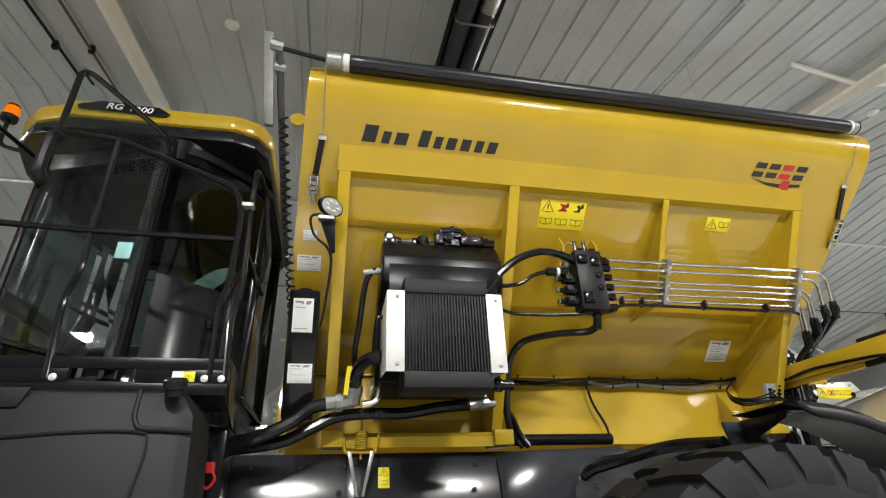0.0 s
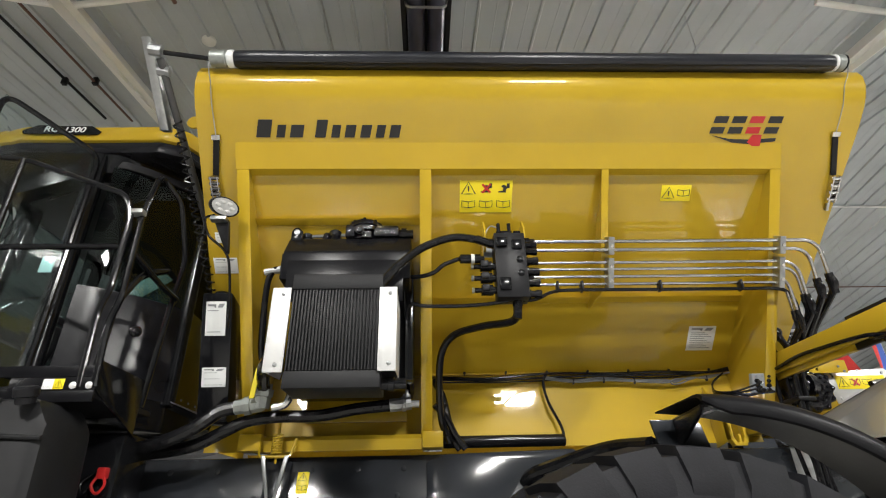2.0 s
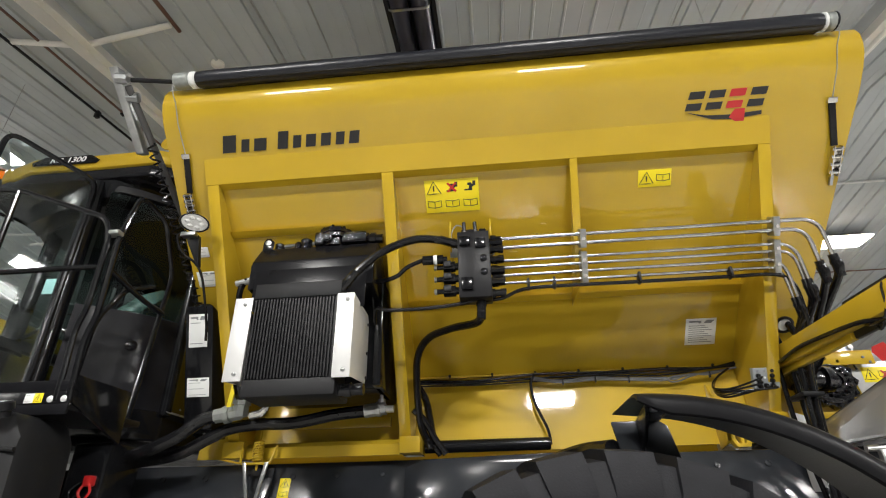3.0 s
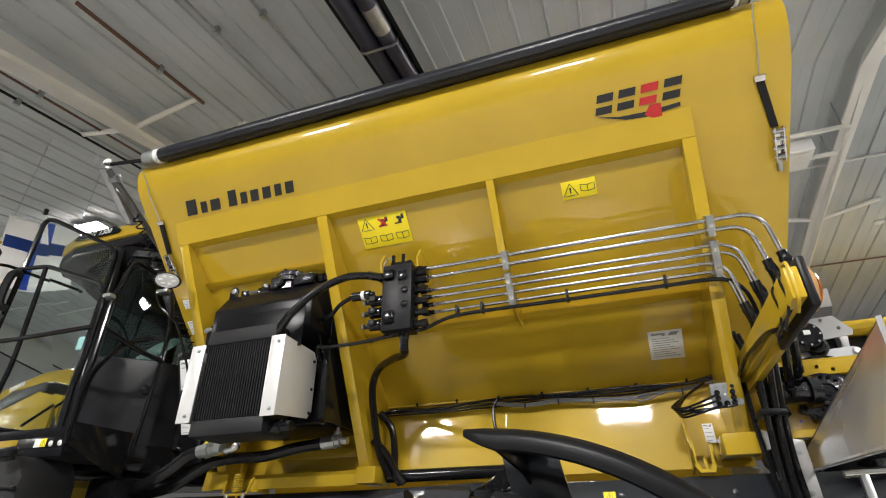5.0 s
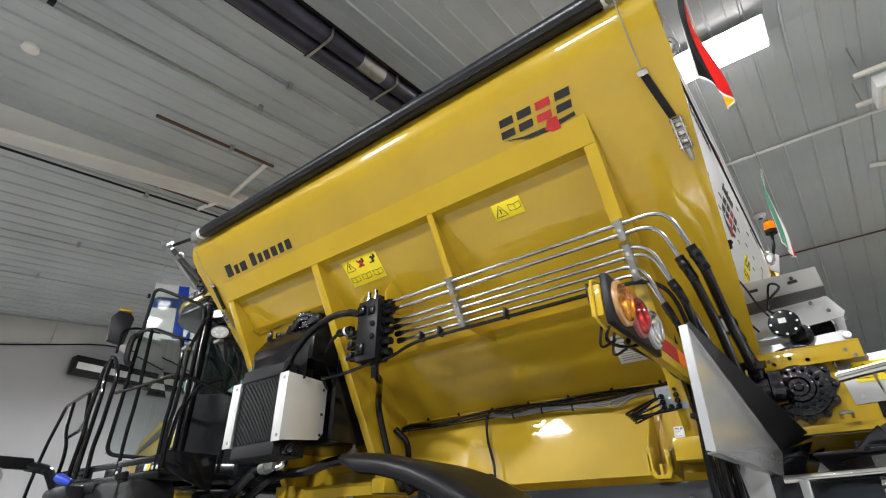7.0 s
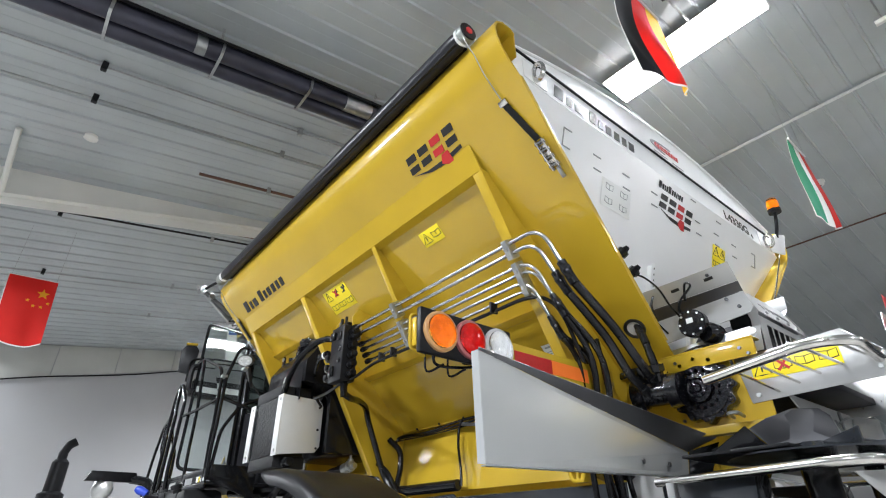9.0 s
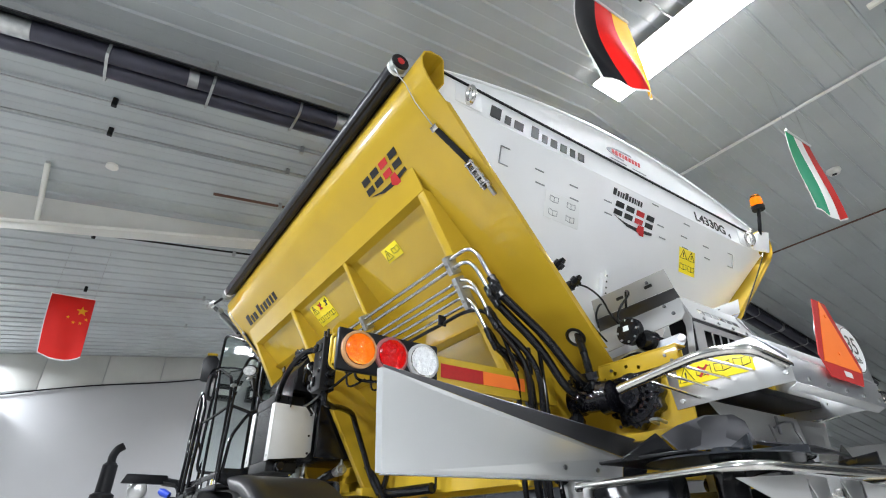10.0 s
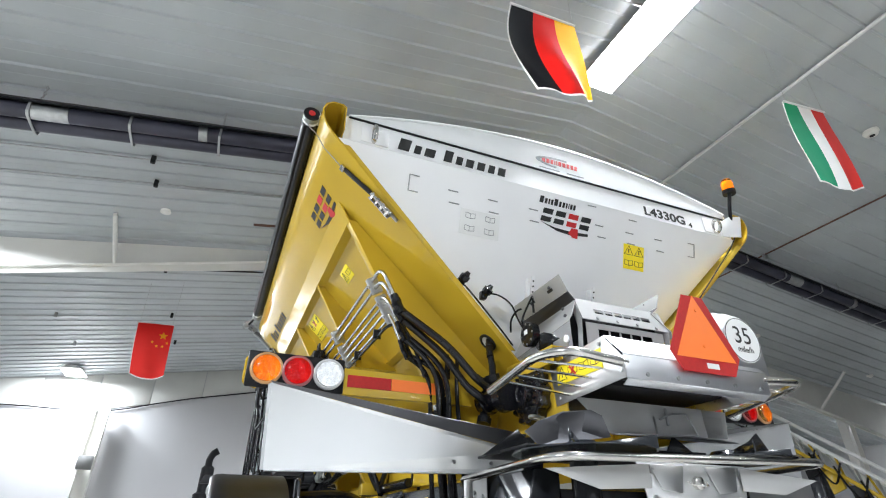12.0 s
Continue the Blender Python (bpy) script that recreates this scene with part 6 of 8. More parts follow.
RAILS = [
    [(-1.44, -1.40, 3.475), (-1.06, -1.43, 3.42), (-0.46, -1.42, 3.19), (-0.42, -1.41, 3.06), (-0.425, -1.40, 2.66), (-0.455, -1.395, 2.56), (-0.44, -1.39, 2.20)],
    [(-1.065, -1.435, 3.41), (-1.08, -1.40, 2.90), (-1.07, -1.40, 2.70), (-1.11, -1.39, 2.56), (-1.08, -1.39, 2.20)],
    [(-1.50, -1.42, 2.905), (-1.10, -1.41, 2.895), (-0.43, -1.40, 2.90)],
    [(-0.375, -1.39, 2.20), (-0.395, -1.39, 2.50), (-0.365, -1.39, 2.62), (-0.385, -1.38, 3.10), (-0.40, -1.29, 3.42), (-0.36, -1.08, 3.36), (-0.34, -0.92, 3.05), (-0.38, -0.90, 2.75), (-0.40, -0.92, 2.20)],
    [(-0.40, -1.37, 2.90), (-0.36, -1.10, 2.82), (-0.34, -0.93, 2.80)],
    [(-0.41, -1.36, 2.20), (-0.42, -1.33, 2.62), (-0.40, -1.20, 2.85), (-0.39, -1.00, 2.95)],
]
for pts in RAILS:
    bm = B()
    sweep(bm, bent(pts, 0.07), 0.0155, 10)
    part("rail", bm, BLACK, plat)
STAIRS = [
    [(-1.60, -1.42, 2.20), (-1.64, -1.42, 2.45), (-1.60, -1.42, 2.62), (-1.58, -1.42, 3.10), (-1.74, -1.44, 3.30), (-1.86, -1.45, 3.20), (-1.88, -1.46, 2.75), (-1.84, -1.46, 2.60), (-1.88, -1.46, 2.20)],
    [(-1.92, -1.42, 3.02), (-2.60, -1.30, 3.08), (-3.58, -1.145, 3.11), (-3.82, -1.14, 2.72), (-3.95, -1.14, 2.30), (-3.97, -1.14, 1.95)],
    [(-3.20, -1.20, 3.10), (-3.10, -1.22, 2.78), (-3.0, -1.20, 2.62), (-3.02, -1.18, 2.50), (-3.08, -1.17, 1.95)],
    [(-2.40, -1.33, 3.06), (-2.55, -1.25, 2.85), (-2.76, -1.13, 2.70), (-2.72, -1.13, 2.52), (-2.80, -1.13, 1.95)],
    [(-3.04, -1.20, 2.70), (-2.60, -1.25, 2.72), (-2.0, -1.42, 2.74)],
    [(-1.78, -1.44, 3.30), (-1.80, -1.44, 3.05), (-1.76, -1.44, 2.95), (-1.78, -1.44, 2.20)],
]
for pts in STAIRS:
    bm = B()
    sweep(bm, bent(pts, 0.07), 0.019, 10)
    part("stair_rail", bm, BLACK, plat)
bm = B()
box(bm, (-0.445, -1.425, 3.085), (-0.365, -1.375, 3.112), 0.006)
part("rail_clamp", bm, CAST, plat)
bm = B()
box(bm, (-4.05, -1.45, 1.93), (-2.3, -0.95, 1.97), 0.006)
part("step", bm, MATT, plat)
# front lamp on its bracket beside the steps
bm = B()
slab(bm, [(-3.03, -1.98, 2.35), (-3.03, -1.93, 2.46), (-3.03, -1.46, 2.46), (-3.03, -1.42, 2.35)], (0.10, 0, 0), 0.01)
part("lamp_bracket", bm, MATT, plat)
bm = B()
sweep(bm, bent([(-2.98, -1.50, 2.39), (-2.90, -1.32, 2.36), (-2.70, -1.22, 2.10), (-2.60, -1.15, 1.95)], 0.05), 0.05, 8)
part("lamp_arm", bm, BLACK, plat)
bm = B()
lathe(bm, (-3.02, -1.76, 2.27), (0.75, -0.65, 0), [(-0.06, 0), (-0.06, 0.06), (-0.03, 0.11), (0.02, 0.13), (0.05, 0.11), (0.075, 0.06), (0.08, 0)], 20)
part("step_lamp", bm, LAMPBACK, plat, "clear round lamp")
bm = B()
lathe(bm, (-1.28, -1.63, 2.13), (-0.5, -0.7, 0.35), [(0, 0.03), (0.08, 0.04), (0.12, 0.026), (0.12, 0)], 12)
part("blue_cap", bm, BLUE, plat, "blue plastic hose cap")
bm = B()
slab(bm, [(-1.62, -1.66, 2.02), (-1.20, -1.66, 2.02), (-1.26, -1.66, 2.12), (-1.55, -1.66, 2.11)], (0, 0.14, 0), 0.02)
part("coupler_cover", bm, MATT, plat)

fuel = thing("fuel_tank", (-1.3, -1.1, 1.2), "charcoal moulded plastic fuel tank with black filler cap", "fuel tank")
bm = B()
slab(bm, [(-2.2, -1.52, 1.15), (-0.46, -1.52, 1.15), (-0.40, -1.52, 1.35), (-0.44, -1.52, 2.03), (-0.50, -1.52, 2.135), (-2.2, -1.52, 2.135)], (0, 0.34, 0), 0.045)
fb = part("body", bm, PLASTIC, fuel)
bm = B()
sweep(bm, curve_points([(-1.45, -1.522, 1.80), (-1.25, -1.524, 1.925), (-0.95, -1.524, 1.965), (-0.66, -1.524, 1.97), (-0.60, -1.524, 1.93), (-0.62, -1.524, 1.75), (-0.68, -1.522, 1.5)], 6), 0.006, 6)
part("moulding_line", bm, PLASTIC, fb)
bm = B()
sweep(bm, bent([(-0.665, -1.515, 2.13), (-0.665, -1.525, 2.02), (-0.64, -1.525, 1.98), (-0.44, -1.525, 1.97)], 0.03), 0.010, 8)
part("recess_rim", bm, PLASTIC, fb)
bm = B()
slab(bm, [(-1.26, -1.52, 2.06), (-1.08, -1.52, 2.06), (-1.05, -1.52, 2.135), (-1.28, -1.52, 2.135)], (0, -0.012, 0), 0.012)
part("grip", bm, PLASTIC, fuel)
bm = B()
lathe(bm, (-0.525, -1.555, 2.10), (0, -0.35, 1), [(0, 0.036), (0.025, 0.036), (0.03, 0.046), (0.06, 0.046), (0.068, 0.038), (0.068, 0)], 16)
part("filler_cap", bm, MATT, fuel, "black ribbed filler cap")
# battery box and shackle between cab and hopper
bb = thing("battery_box", (-0.3, -0.9, 1.6), "black steel battery box with a red plug cap", "battery box")
bm = B()
box(bm, (-0.62, -0.985, 1.10), (-0.40, -0.70, 2.07), 0.03)
part("body", bm, BLACK, bb)
bm = B()
box(bm, (-0.475, -1.03, 1.85), (-0.435, -0.983, 1.90), 0.006)
part("plug_cap", bm, shader("red_plastic", (0.55, 0.02, 0.02), 0.4), bb, "red plastic plug cap")
bm = B()
sweep(bm, curve_points([(-0.47, -1.02, 1.86), (-0.485, -1.025, 1.82), (-0.455, -1.025, 1.785), (-0.425, -1.025, 1.82), (-0.44, -1.02, 1.86)], 5), 0.007, 6)
part("loop", bm, bpy.data.materials["red_plastic"], bb)
bm = B()
sweep(bm, curve_points([(-0.50, -0.99, 1.88), (-0.54, -1.02, 1.83), (-0.52, -1.02, 1.79), (-0.495, -1.02, 1.83)], 5), 0.006, 6)
part("lead", bm, HOSE, bb)
# polished plate on the rear wall of the cab
shield = thing("heat_shield", (-0.46, 0, 2.3), "polished steel heat shield with a folded lower edge behind the cab", "shield")
bm = B()
slab(bm, [(-0.466, -0.50, 2.31), (-0.466, 0.50, 2.31), (-0.466, 0.50, 2.90), (-0.466, -0.50, 2.90)], (0.006, 0, 0), 0.002)
part("plate", bm, shader("polished_dark_steel", (0.40, 0.395, 0.37), 0.13, 1, 0.1, 4, 60, 0.01), shield)
bm = B()
slab(bm, [(-0.462, -0.52, 2.312), (-0.462, 0.50, 2.312), (-0.425, 0.50, 2.292), (-0.425, -0.52, 2.292)], (0, 0.0, 0.005), 0.002)
part("fold", bm, STEEL, shield)
for k in range(9):
    bm = B()
    lathe(bm, (-0.460, -0.46 + 0.11 * k, 2.345), (1, 0, 0), [(0, 0.007), (0.006, 0.007), (0.006, 0)], 6)
    part("rivet", bm, ZINC, shield)
hood = thing("engine_hood", (-3.2, 0, 2.2), "yellow engine hood with dark bars in front of the cab", "hood")
bm = B()
slab(bm, [(-3.35, -0.42, 2.0), (-3.35, -0.42, 2.50), (-3.15, -0.42, 2.78), (-2.75, -0.42, 2.98), (-2.25, -0.42, 3.10), (-2.0, -0.42, 3.10), (-2.0, -0.42, 2.0)], (0, 0.84, 0), 0.07)
part("cover", bm, YELLOW, hood)
bm = B()
slab(bm, [(-3.10, -0.424, 2.62), (-2.15, -0.424, 2.92), (-2.15, -0.424, 2.98), (-2.55, -0.424, 2.93), (-3.05, -0.424, 2.70)], (0, 0.01, 0), 0.003)
part("side_stripe", bm, INK, hood, "black side stripe with pale blocks")
bm = B()
letters(bm, Sheet((0, -0.426, 0), (0.955, 0, 0.296), (-0.296, 0.0, 0.955)), -1.62, 3.56, [0.7, 0.7, 0.7, 0.7, 0.7], 0.04, 0.2, 0.2, 0.0, 0.004)
part("block", bm, STICKER, hood)

# ---- rear of the spreader ----
conv = thing("conveyor_frame", (3.5, 0, 2.1), "yellow conveyor frame ends with folded flanges at the rear", "conveyor frame")
for s in (-1, 1):
    def YY(a, b):
        return (min(s * a, s * b), max(s * a, s * b))
    y0, y1 = YY(0.392, 0.402)
    bm = B()
    slab(bm, [(3.18, y0, 2.17), (3.84, y0, 2.17), (3.84, y0, 2.50), (3.55, y0, 2.505), (3.18, y0, 2.42)], (0, y1 - y0, 0), 0.003)
    part("side_plate", bm, YELLOW, conv)
    y0, y1 = YY(0.392, 0.47)
    bm = B()
    slab(bm, [(3.42, y0, 2.505), (3.86, y0, 2.505), (3.86, y1, 2.505), (3.42, y1, 2.505)], (0, 0, 0.008), 0.002)
    part("top_flange", bm, YELLOW, conv)
    bm = B()
    slab(bm, [(3.42, YY(0.46, 0.47)[0], 2.43), (3.86, YY(0.46, 0.47)[0], 2.43), (3.86, YY(0.46, 0.47)[0], 2.505), (3.42, YY(0.46, 0.47)[0], 2.505)], (0, 0.01, 0), 0.002)
    part("lip", bm, YELLOW, conv)
    y0, y1 = YY(0.392, 0.46)
    bm = B()
    box(bm, (3.18, y0, 2.135), (3.86, y1, 2.170), 0.003)
    part("bottom_flange", bm, YELLOW, conv)
    bm = B()
    sweep(bm, bent([(3.70, s * 0.47, 2.19), (3.70, s * 0.53, 2.20), (3.74, s * 0.53, 2.20), (3.74, s * 0.47, 2.19)], 0.02), 0.008, 6)
    part("tie_ring", bm, ZINC, conv)
    for x, z in ((3.50, 2.47), (3.80, 2.47), (3.83, 2.44), (3.45, 2.22), (3.30, 2.40)):
        bm = B()
        lathe(bm, (x, s * 0.47 if z > 2.43 else s * 0.402, z), (0, s, 0), [(0, 0.008), (0.007, 0.008), (0.007, 0)], 6)
        part("bolt", bm, DARK_AND_SHADED_STEEL, conv)
bm = B()
box(bm, (3.2, -0.39, 2.30), (4.02, 0.39, 2.33), 0.003)
part("belt", bm, MATT, conv, "black conveyor belt")

gear = thing("drive_gearbox", (3.58, -0.5, 2.33), "black conveyor drive gearbox in shiny protective wrap", "gearbox")
gd = V(0, -1, 0)
bm = B()
lobes = []
for k in range(96):
    a = 2 * math.pi * k / 96
    r = 0.143 + 0.010 * math.cos(12 * a) + 0.003 * noise.noise(V(math.cos(a) * 3, math.sin(a) * 3, 1))
    lobes.append((3.585 + r * math.cos(a), -0.405, 2.335 + r * math.sin(a)))
slab(bm, lobes, (0, -0.055, 0), 0.006)
lathe(bm, (3.585, -0.455, 2.335), gd, [(0, 0), (0, 0.128), (0.010, 0.122), (0.016, 0.10), (0.018, 0.066), (0.040, 0.062), (0.044, 0.045), (0.036, 0.038), (0.036, 0.020), (0.046, 0.016), (0.046, 0)], 32)
for v in bm.verts:
    k = 1 + 0.02 * noise.noise(v.co * 22)
    v.co = V(3.585, v.co.y, 2.335) + (v.co - V(3.585, v.co.y, 2.335)) * k
cs = part("casing", bm, WRAP, gear)
for k in range(12):
    a = 2 * math.pi * k / 12
    bm = B()
    lathe(bm, (3.585 + 0.136 * math.cos(a), -0.458, 2.335 + 0.136 * math.sin(a)), gd, [(-0.02, 0.014), (0.004, 0.014), (0.012, 0.010), (0.012, 0)], 8)
    part("bolt", bm, WRAP, cs)
for k in range(16):
    a = 2 * math.pi * k / 16
    bm = B()
    lathe(bm, (3.585 + 0.086 * math.cos(a), -0.49, 2.335 + 0.086 * math.sin(a)), gd, [(-0.01, 0.009), (0.004, 0.009), (0.004, 0)], 6)
    part("bolt", bm, BLACK, cs)
bm = B()
lathe(bm, (3.53, -0.53, 2.335), (-1, -0.15, 0.02), [(0, 0), (0, 0.075), (0.05, 0.08), (0.055, 0.06), (0.16, 0.06), (0.165, 0.07), (0.22, 0.065), (0.225, 0)], 14)
part("motor", bm, WRAP, gear)
for dx, dz in ((0.0, 0.08), (-0.08, 0.09), (-0.12, -0.06)):
    bm = B()
    lathe(bm, (3.45 + dx, -0.56, 2.335 + dz * 0.5), (0.1, -0.3, 1 if dz > 0 else -1), [(0, 0.03), (0.05, 0.03), (0.052, 0.04), (0.085, 0.04), (0.085, 0)], 8)
    part("port", bm, BLACK, gear)
hose("hydraulic_hose", [(3.44, -0.47, 2.42), (3.50, -0.45, 2.50), (3.62, -0.44, 2.53), (3.72, -0.45, 2.49), (3.75, -0.46, 2.40)], 0.006, C1)
hose("hydraulic_hose", [(3.40, -0.56, 2.66), (3.42, -0.57, 2.60), (3.44, -0.57, 2.50), (3.46, -0.58, 2.42)], 0.018, H1, fit=((0, BLACK), (1, BLACK)))
# gland in the hopper side where a hose passes
bm = B()
pn = PANEL.n
lathe(bm, V(3.378, shell_y(2.665), 2.665) + pn * 0.001, pn, [(0, 0.055), (0.008, 0.055), (0.012, 0.045), (0.004, 0.038), (0.004, 0)], 20)
grommet = part("grommet", bm, MATT, hopper)
# pale disc added for the bright background showing through the open ring
bm = B()
lathe(bm, V(3.378, shell_y(2.665), 2.665) + pn * 0.005, pn, [(0, 0.038), (0.002, 0.037), (0.002, 0)], 20)
part("disc", bm, ENDGATE, grommet, "pale disc standing in for the bright open hole")

# tray, small motor and grille hood over the conveyor
tray = thing("rear_tray", (3.7, 0, 2.55), "stainless steel feed tray with folded edges and grilles", "tray")
for s in (-1, 1):
    bm = B()
    slab(bm, [(3.345, s * 0.345, 2.925), (3.814, s * 0.340, 2.932), (3.820, s * 0.300, 2.842), (3.320, s * 0.300, 2.835)], (0, s * 0.003, 0.002), 0.0)
    up = part("upper_side", bm, HOODMAT, tray)
    # down-facing strip of the tray, its shade painted as dark steel
    bm = B()
    slab(bm, [(3.320, s * 0.300, 2.833), (3.820, s * 0.300, 2.840), (3.815, s * 0.255, 2.800), (3.300, s * 0.255, 2.775)], (0, s * 0.003, -0.001), 0.0)
    part("fold", bm, DARK_AND_SHADED_STEEL, up)
    bm = B()
    slab(bm, [(3.300, s * 0.255, 2.773), (3.815, s * 0.255, 2.798), (3.860, s * 0.325, 2.685), (3.845, s * 0.340, 2.655), (3.240, s * 0.340, 2.60)], (0, s * 0.003, 0.002), 0.0)
    lo = part("lower_side", bm, HOODMAT, tray)
    bm = B()
    slab(bm, [(3.22, s * 0.345, 2.50), (3.815, s * 0.345, 2.52), (3.845, s * 0.345, 2.55), (3.825, s * 0.345, 2.592), (3.23, s * 0.345, 2.565)], (0, s * 0.004, 0), 0.0)
    part("bottom_side", bm, STEEL, tray)
    for x in (3.52, 3.70):
        bm = B()
        slab(bm, [(x - 0.022, s * 0.3275, 2.889), (x + 0.022, s * 0.3275, 2.891), (x + 0.022, s * 0.3235, 2.880), (x - 0.022, s * 0.3235, 2.878)], (0, s * 0.006, 0.002))
        part("slot", bm, INK, up)
    for x, y, z in ((3.74, 0.284, 2.77), (3.60, 0.32, 2.655), (3.80, 0.318, 2.705), (3.70, 0.330, 2.903)):
        bm = B()
        lathe(bm, (x, s * y, z), (0, s, 0.3), [(0, 0.009), (0.009, 0.009), (0.009, 0)], 6)
        part("bolt", bm, DARK_AND_SHADED_STEEL, lo)
    bm = B()
    lathe(bm, (3.830, s * 0.350, 2.566), (0.2, s, 0.1), [(0, 0.018), (0.008, 0.018), (0.010, 0.014), (0.010, 0)], 14)
    part("tab", bm, ENDGATE, tray)
mot = thing("sensor_motor", (3.67, -0.41, 2.66), "small black round actuator bolted to the tray side", "actuator")
bm = B()
lathe(bm, (3.610, -0.404, 2.650), gd, [(0, 0), (0, 0.068), (0.035, 0.068), (0.04, 0.062), (0.042, 0.0)], 24)
mc = part("body", bm, BLACK, mot)
bm = B()
box(bm, (3.590, -0.4475, 2.650), (3.622, -0.4455, 2.675))
part("label", bm, STICKER, mc)
for k in range(8):
    a = 2 * math.pi * k / 8
    bm = B()
    lathe(bm, (3.610 + 0.056 * math.cos(a), -0.444, 2.650 + 0.056 * math.sin(a)), gd, [(0, 0.006), (0.004, 0.006), (0.004, 0)], 6)
    part("bolt", bm, ZINC, mc)
bm = B()
lathe(bm, (3.645, -0.40, 2.60), (0.25, 1, 0), [(0, 0.0), (0, 0.04), (0.03, 0.055), (0.08, 0.05), (0.085, 0.035), (0.12, 0.03), (0.12, 0)], 14)
part("gear_head", bm, BLACK, mot)
hose("cable_loom", [(3.62, -0.43, 2.70), (3.57, -0.44, 2.72), (3.58, -0.43, 2.78), (3.64, -0.42, 2.84), (3.60, -0.38, 2.88), (3.57, -0.36, 2.80)], 0.006, C1)
hose("cable_loom", [(3.45, -0.60, 2.93), (3.47, -0.52, 2.92), (3.50, -0.46, 2.86), (3.53, -0.44, 2.76), (3.58, -0.42, 2.66)], 0.005, C1)
hose("cable_loom", [(3.48, -0.76, 2.96), (3.46, -0.68, 2.90), (3.45, -0.58, 2.80), (3.46, -0.50, 2.70), (3.50, -0.47, 2.62)], 0.005, C1)
hose("cable_loom", [(3.44, -0.44, 2.72), (3.42, -0.42, 2.80), (3.41, -0.37, 2.87), (3.38, -0.30, 2.90), (3.36, -0.27, 2.86)], 0.006, C1)
for x, y, z in ((3.50, -0.765, 2.974), (3.45, -0.597, 2.942)):
    bm = B()
    lathe(bm, (x - 0.035, y, z - 0.02), (0.6, 0.3, 0.5), [(0, 0), (0, 0.020), (0.03, 0.024), (0.032, 0.030), (0.06, 0.030), (0.065, 0.018), (0.085, 0.012), (0.085, 0)], 10)
    box(bm, (x - 0.05, y - 0.018, z - 0.04), (x - 0.01, y + 0.018, z + 0.01), 0.006)
    single("position_sensor", bm, BLACK, "black sensor housing clipped to the endgate edge", "sensor", "endgate sensors")
for a in (-0.215, 0.245):
    for d, top in ((0.0, -0.585), (-0.040, -0.610)):
        bm = B()
        RAKE.rect(bm, a + d - 0.011, -1.05, a + d + 0.011, top, 0.001, 0.030 if d else 0.012, 0.002)
        guide = single("gate_guide", bm, ENDGATE, "upright stainless guide rail for the feed gate", "guide rail", "gate guides")
        for k in range(4 if not d else 0):
            bm = B()
            lathe(bm, RAKE.at(a + d, top - 0.03 - 0.035 * k, 0.012), RAKE.n, [(0, 0.006), (0.002, 0.006), (0.002, 0)], 8)
            part("hole", bm, INK, guide)

grille = thing("grille_hood", (3.9, 0.05, 2.6), "pale steel hood with slotted grilles above the spinners", "hood")


def slotted(bm, sh, w, h, a0, a1, b0, b1, n):
    sh.rect(bm, 0, 0, w, b0, 0, 0.004)
    sh.rect(bm, 0, b1, w, h, 0, 0.004)
    sh.rect(bm, 0, b0 + 0.0001, a0, b1 - 0.0001, 0, 0.004)
    sh.rect(bm, a1, b0 + 0.0001, w, b1 - 0.0001, 0, 0.004)
    for k in range(1, n):
        a = a0 + (a1 - a0) * k / n
        sh.rect(bm, a - 0.005, b0 + 0.0001, a + 0.005, b1 - 0.0001, 0, 0.004)


bm = B()
slotted(bm, Sheet((3.850, -0.255, 2.682), (0, 1, 0), (-0.36, 0, 0.933)), 0.57, 0.14, 0.10, 0.47, 0.050, 0.080, 6)
part("upper_face", bm, HOODMAT, grille)
bm = B()
slotted(bm, Sheet((3.822, -0.225, 2.46), (0, 1, 0), (0.05, 0, 0.999)), 0.51, 0.215, 0.075, 0.43, 0.06, 0.185, 5)
part("lower_face", bm, HOODMAT, grille)
for y in (-0.260, 0.316):
    bm = B()
    slab(bm, [(3.825, y, 2.50), (3.850, y, 2.682), (3.800, y, 2.812), (3.785, y, 2.76), (3.81, y, 2.65), (3.79, y, 2.50)], (0, 0.004, 0), 0.001)
    part("side", bm, HOODMAT, grille)
# black box added behind the faces so the slots look deep in shade
bm = B()
slab(bm, [(3.790, -0.22, 2.48), (3.800, -0.22, 2.66), (3.775, -0.22, 2.77), (3.70, -0.22, 2.77), (3.70, -0.22, 2.48)], (0, 0.50, 0))
part("slot_shade_box", bm, MATT, grille, "black box painting the shade behind the hood slots")
bm = B()
box(bm, (3.60, -0.25, 2.45), (3.815, 0.30, 2.475), 0.004)
part("tray_floor", bm, DARK_AND_SHADED_STEEL, grille)
for k in range(4):
    bm = B()
    lathe(bm, (3.852, -0.16 + 0.13 * k, 2.695), (0.93, 0, 0.36), [(0, 0.009), (0.008, 0.009), (0.008, 0)], 6)
    part("bolt", bm, ZINC, grille)

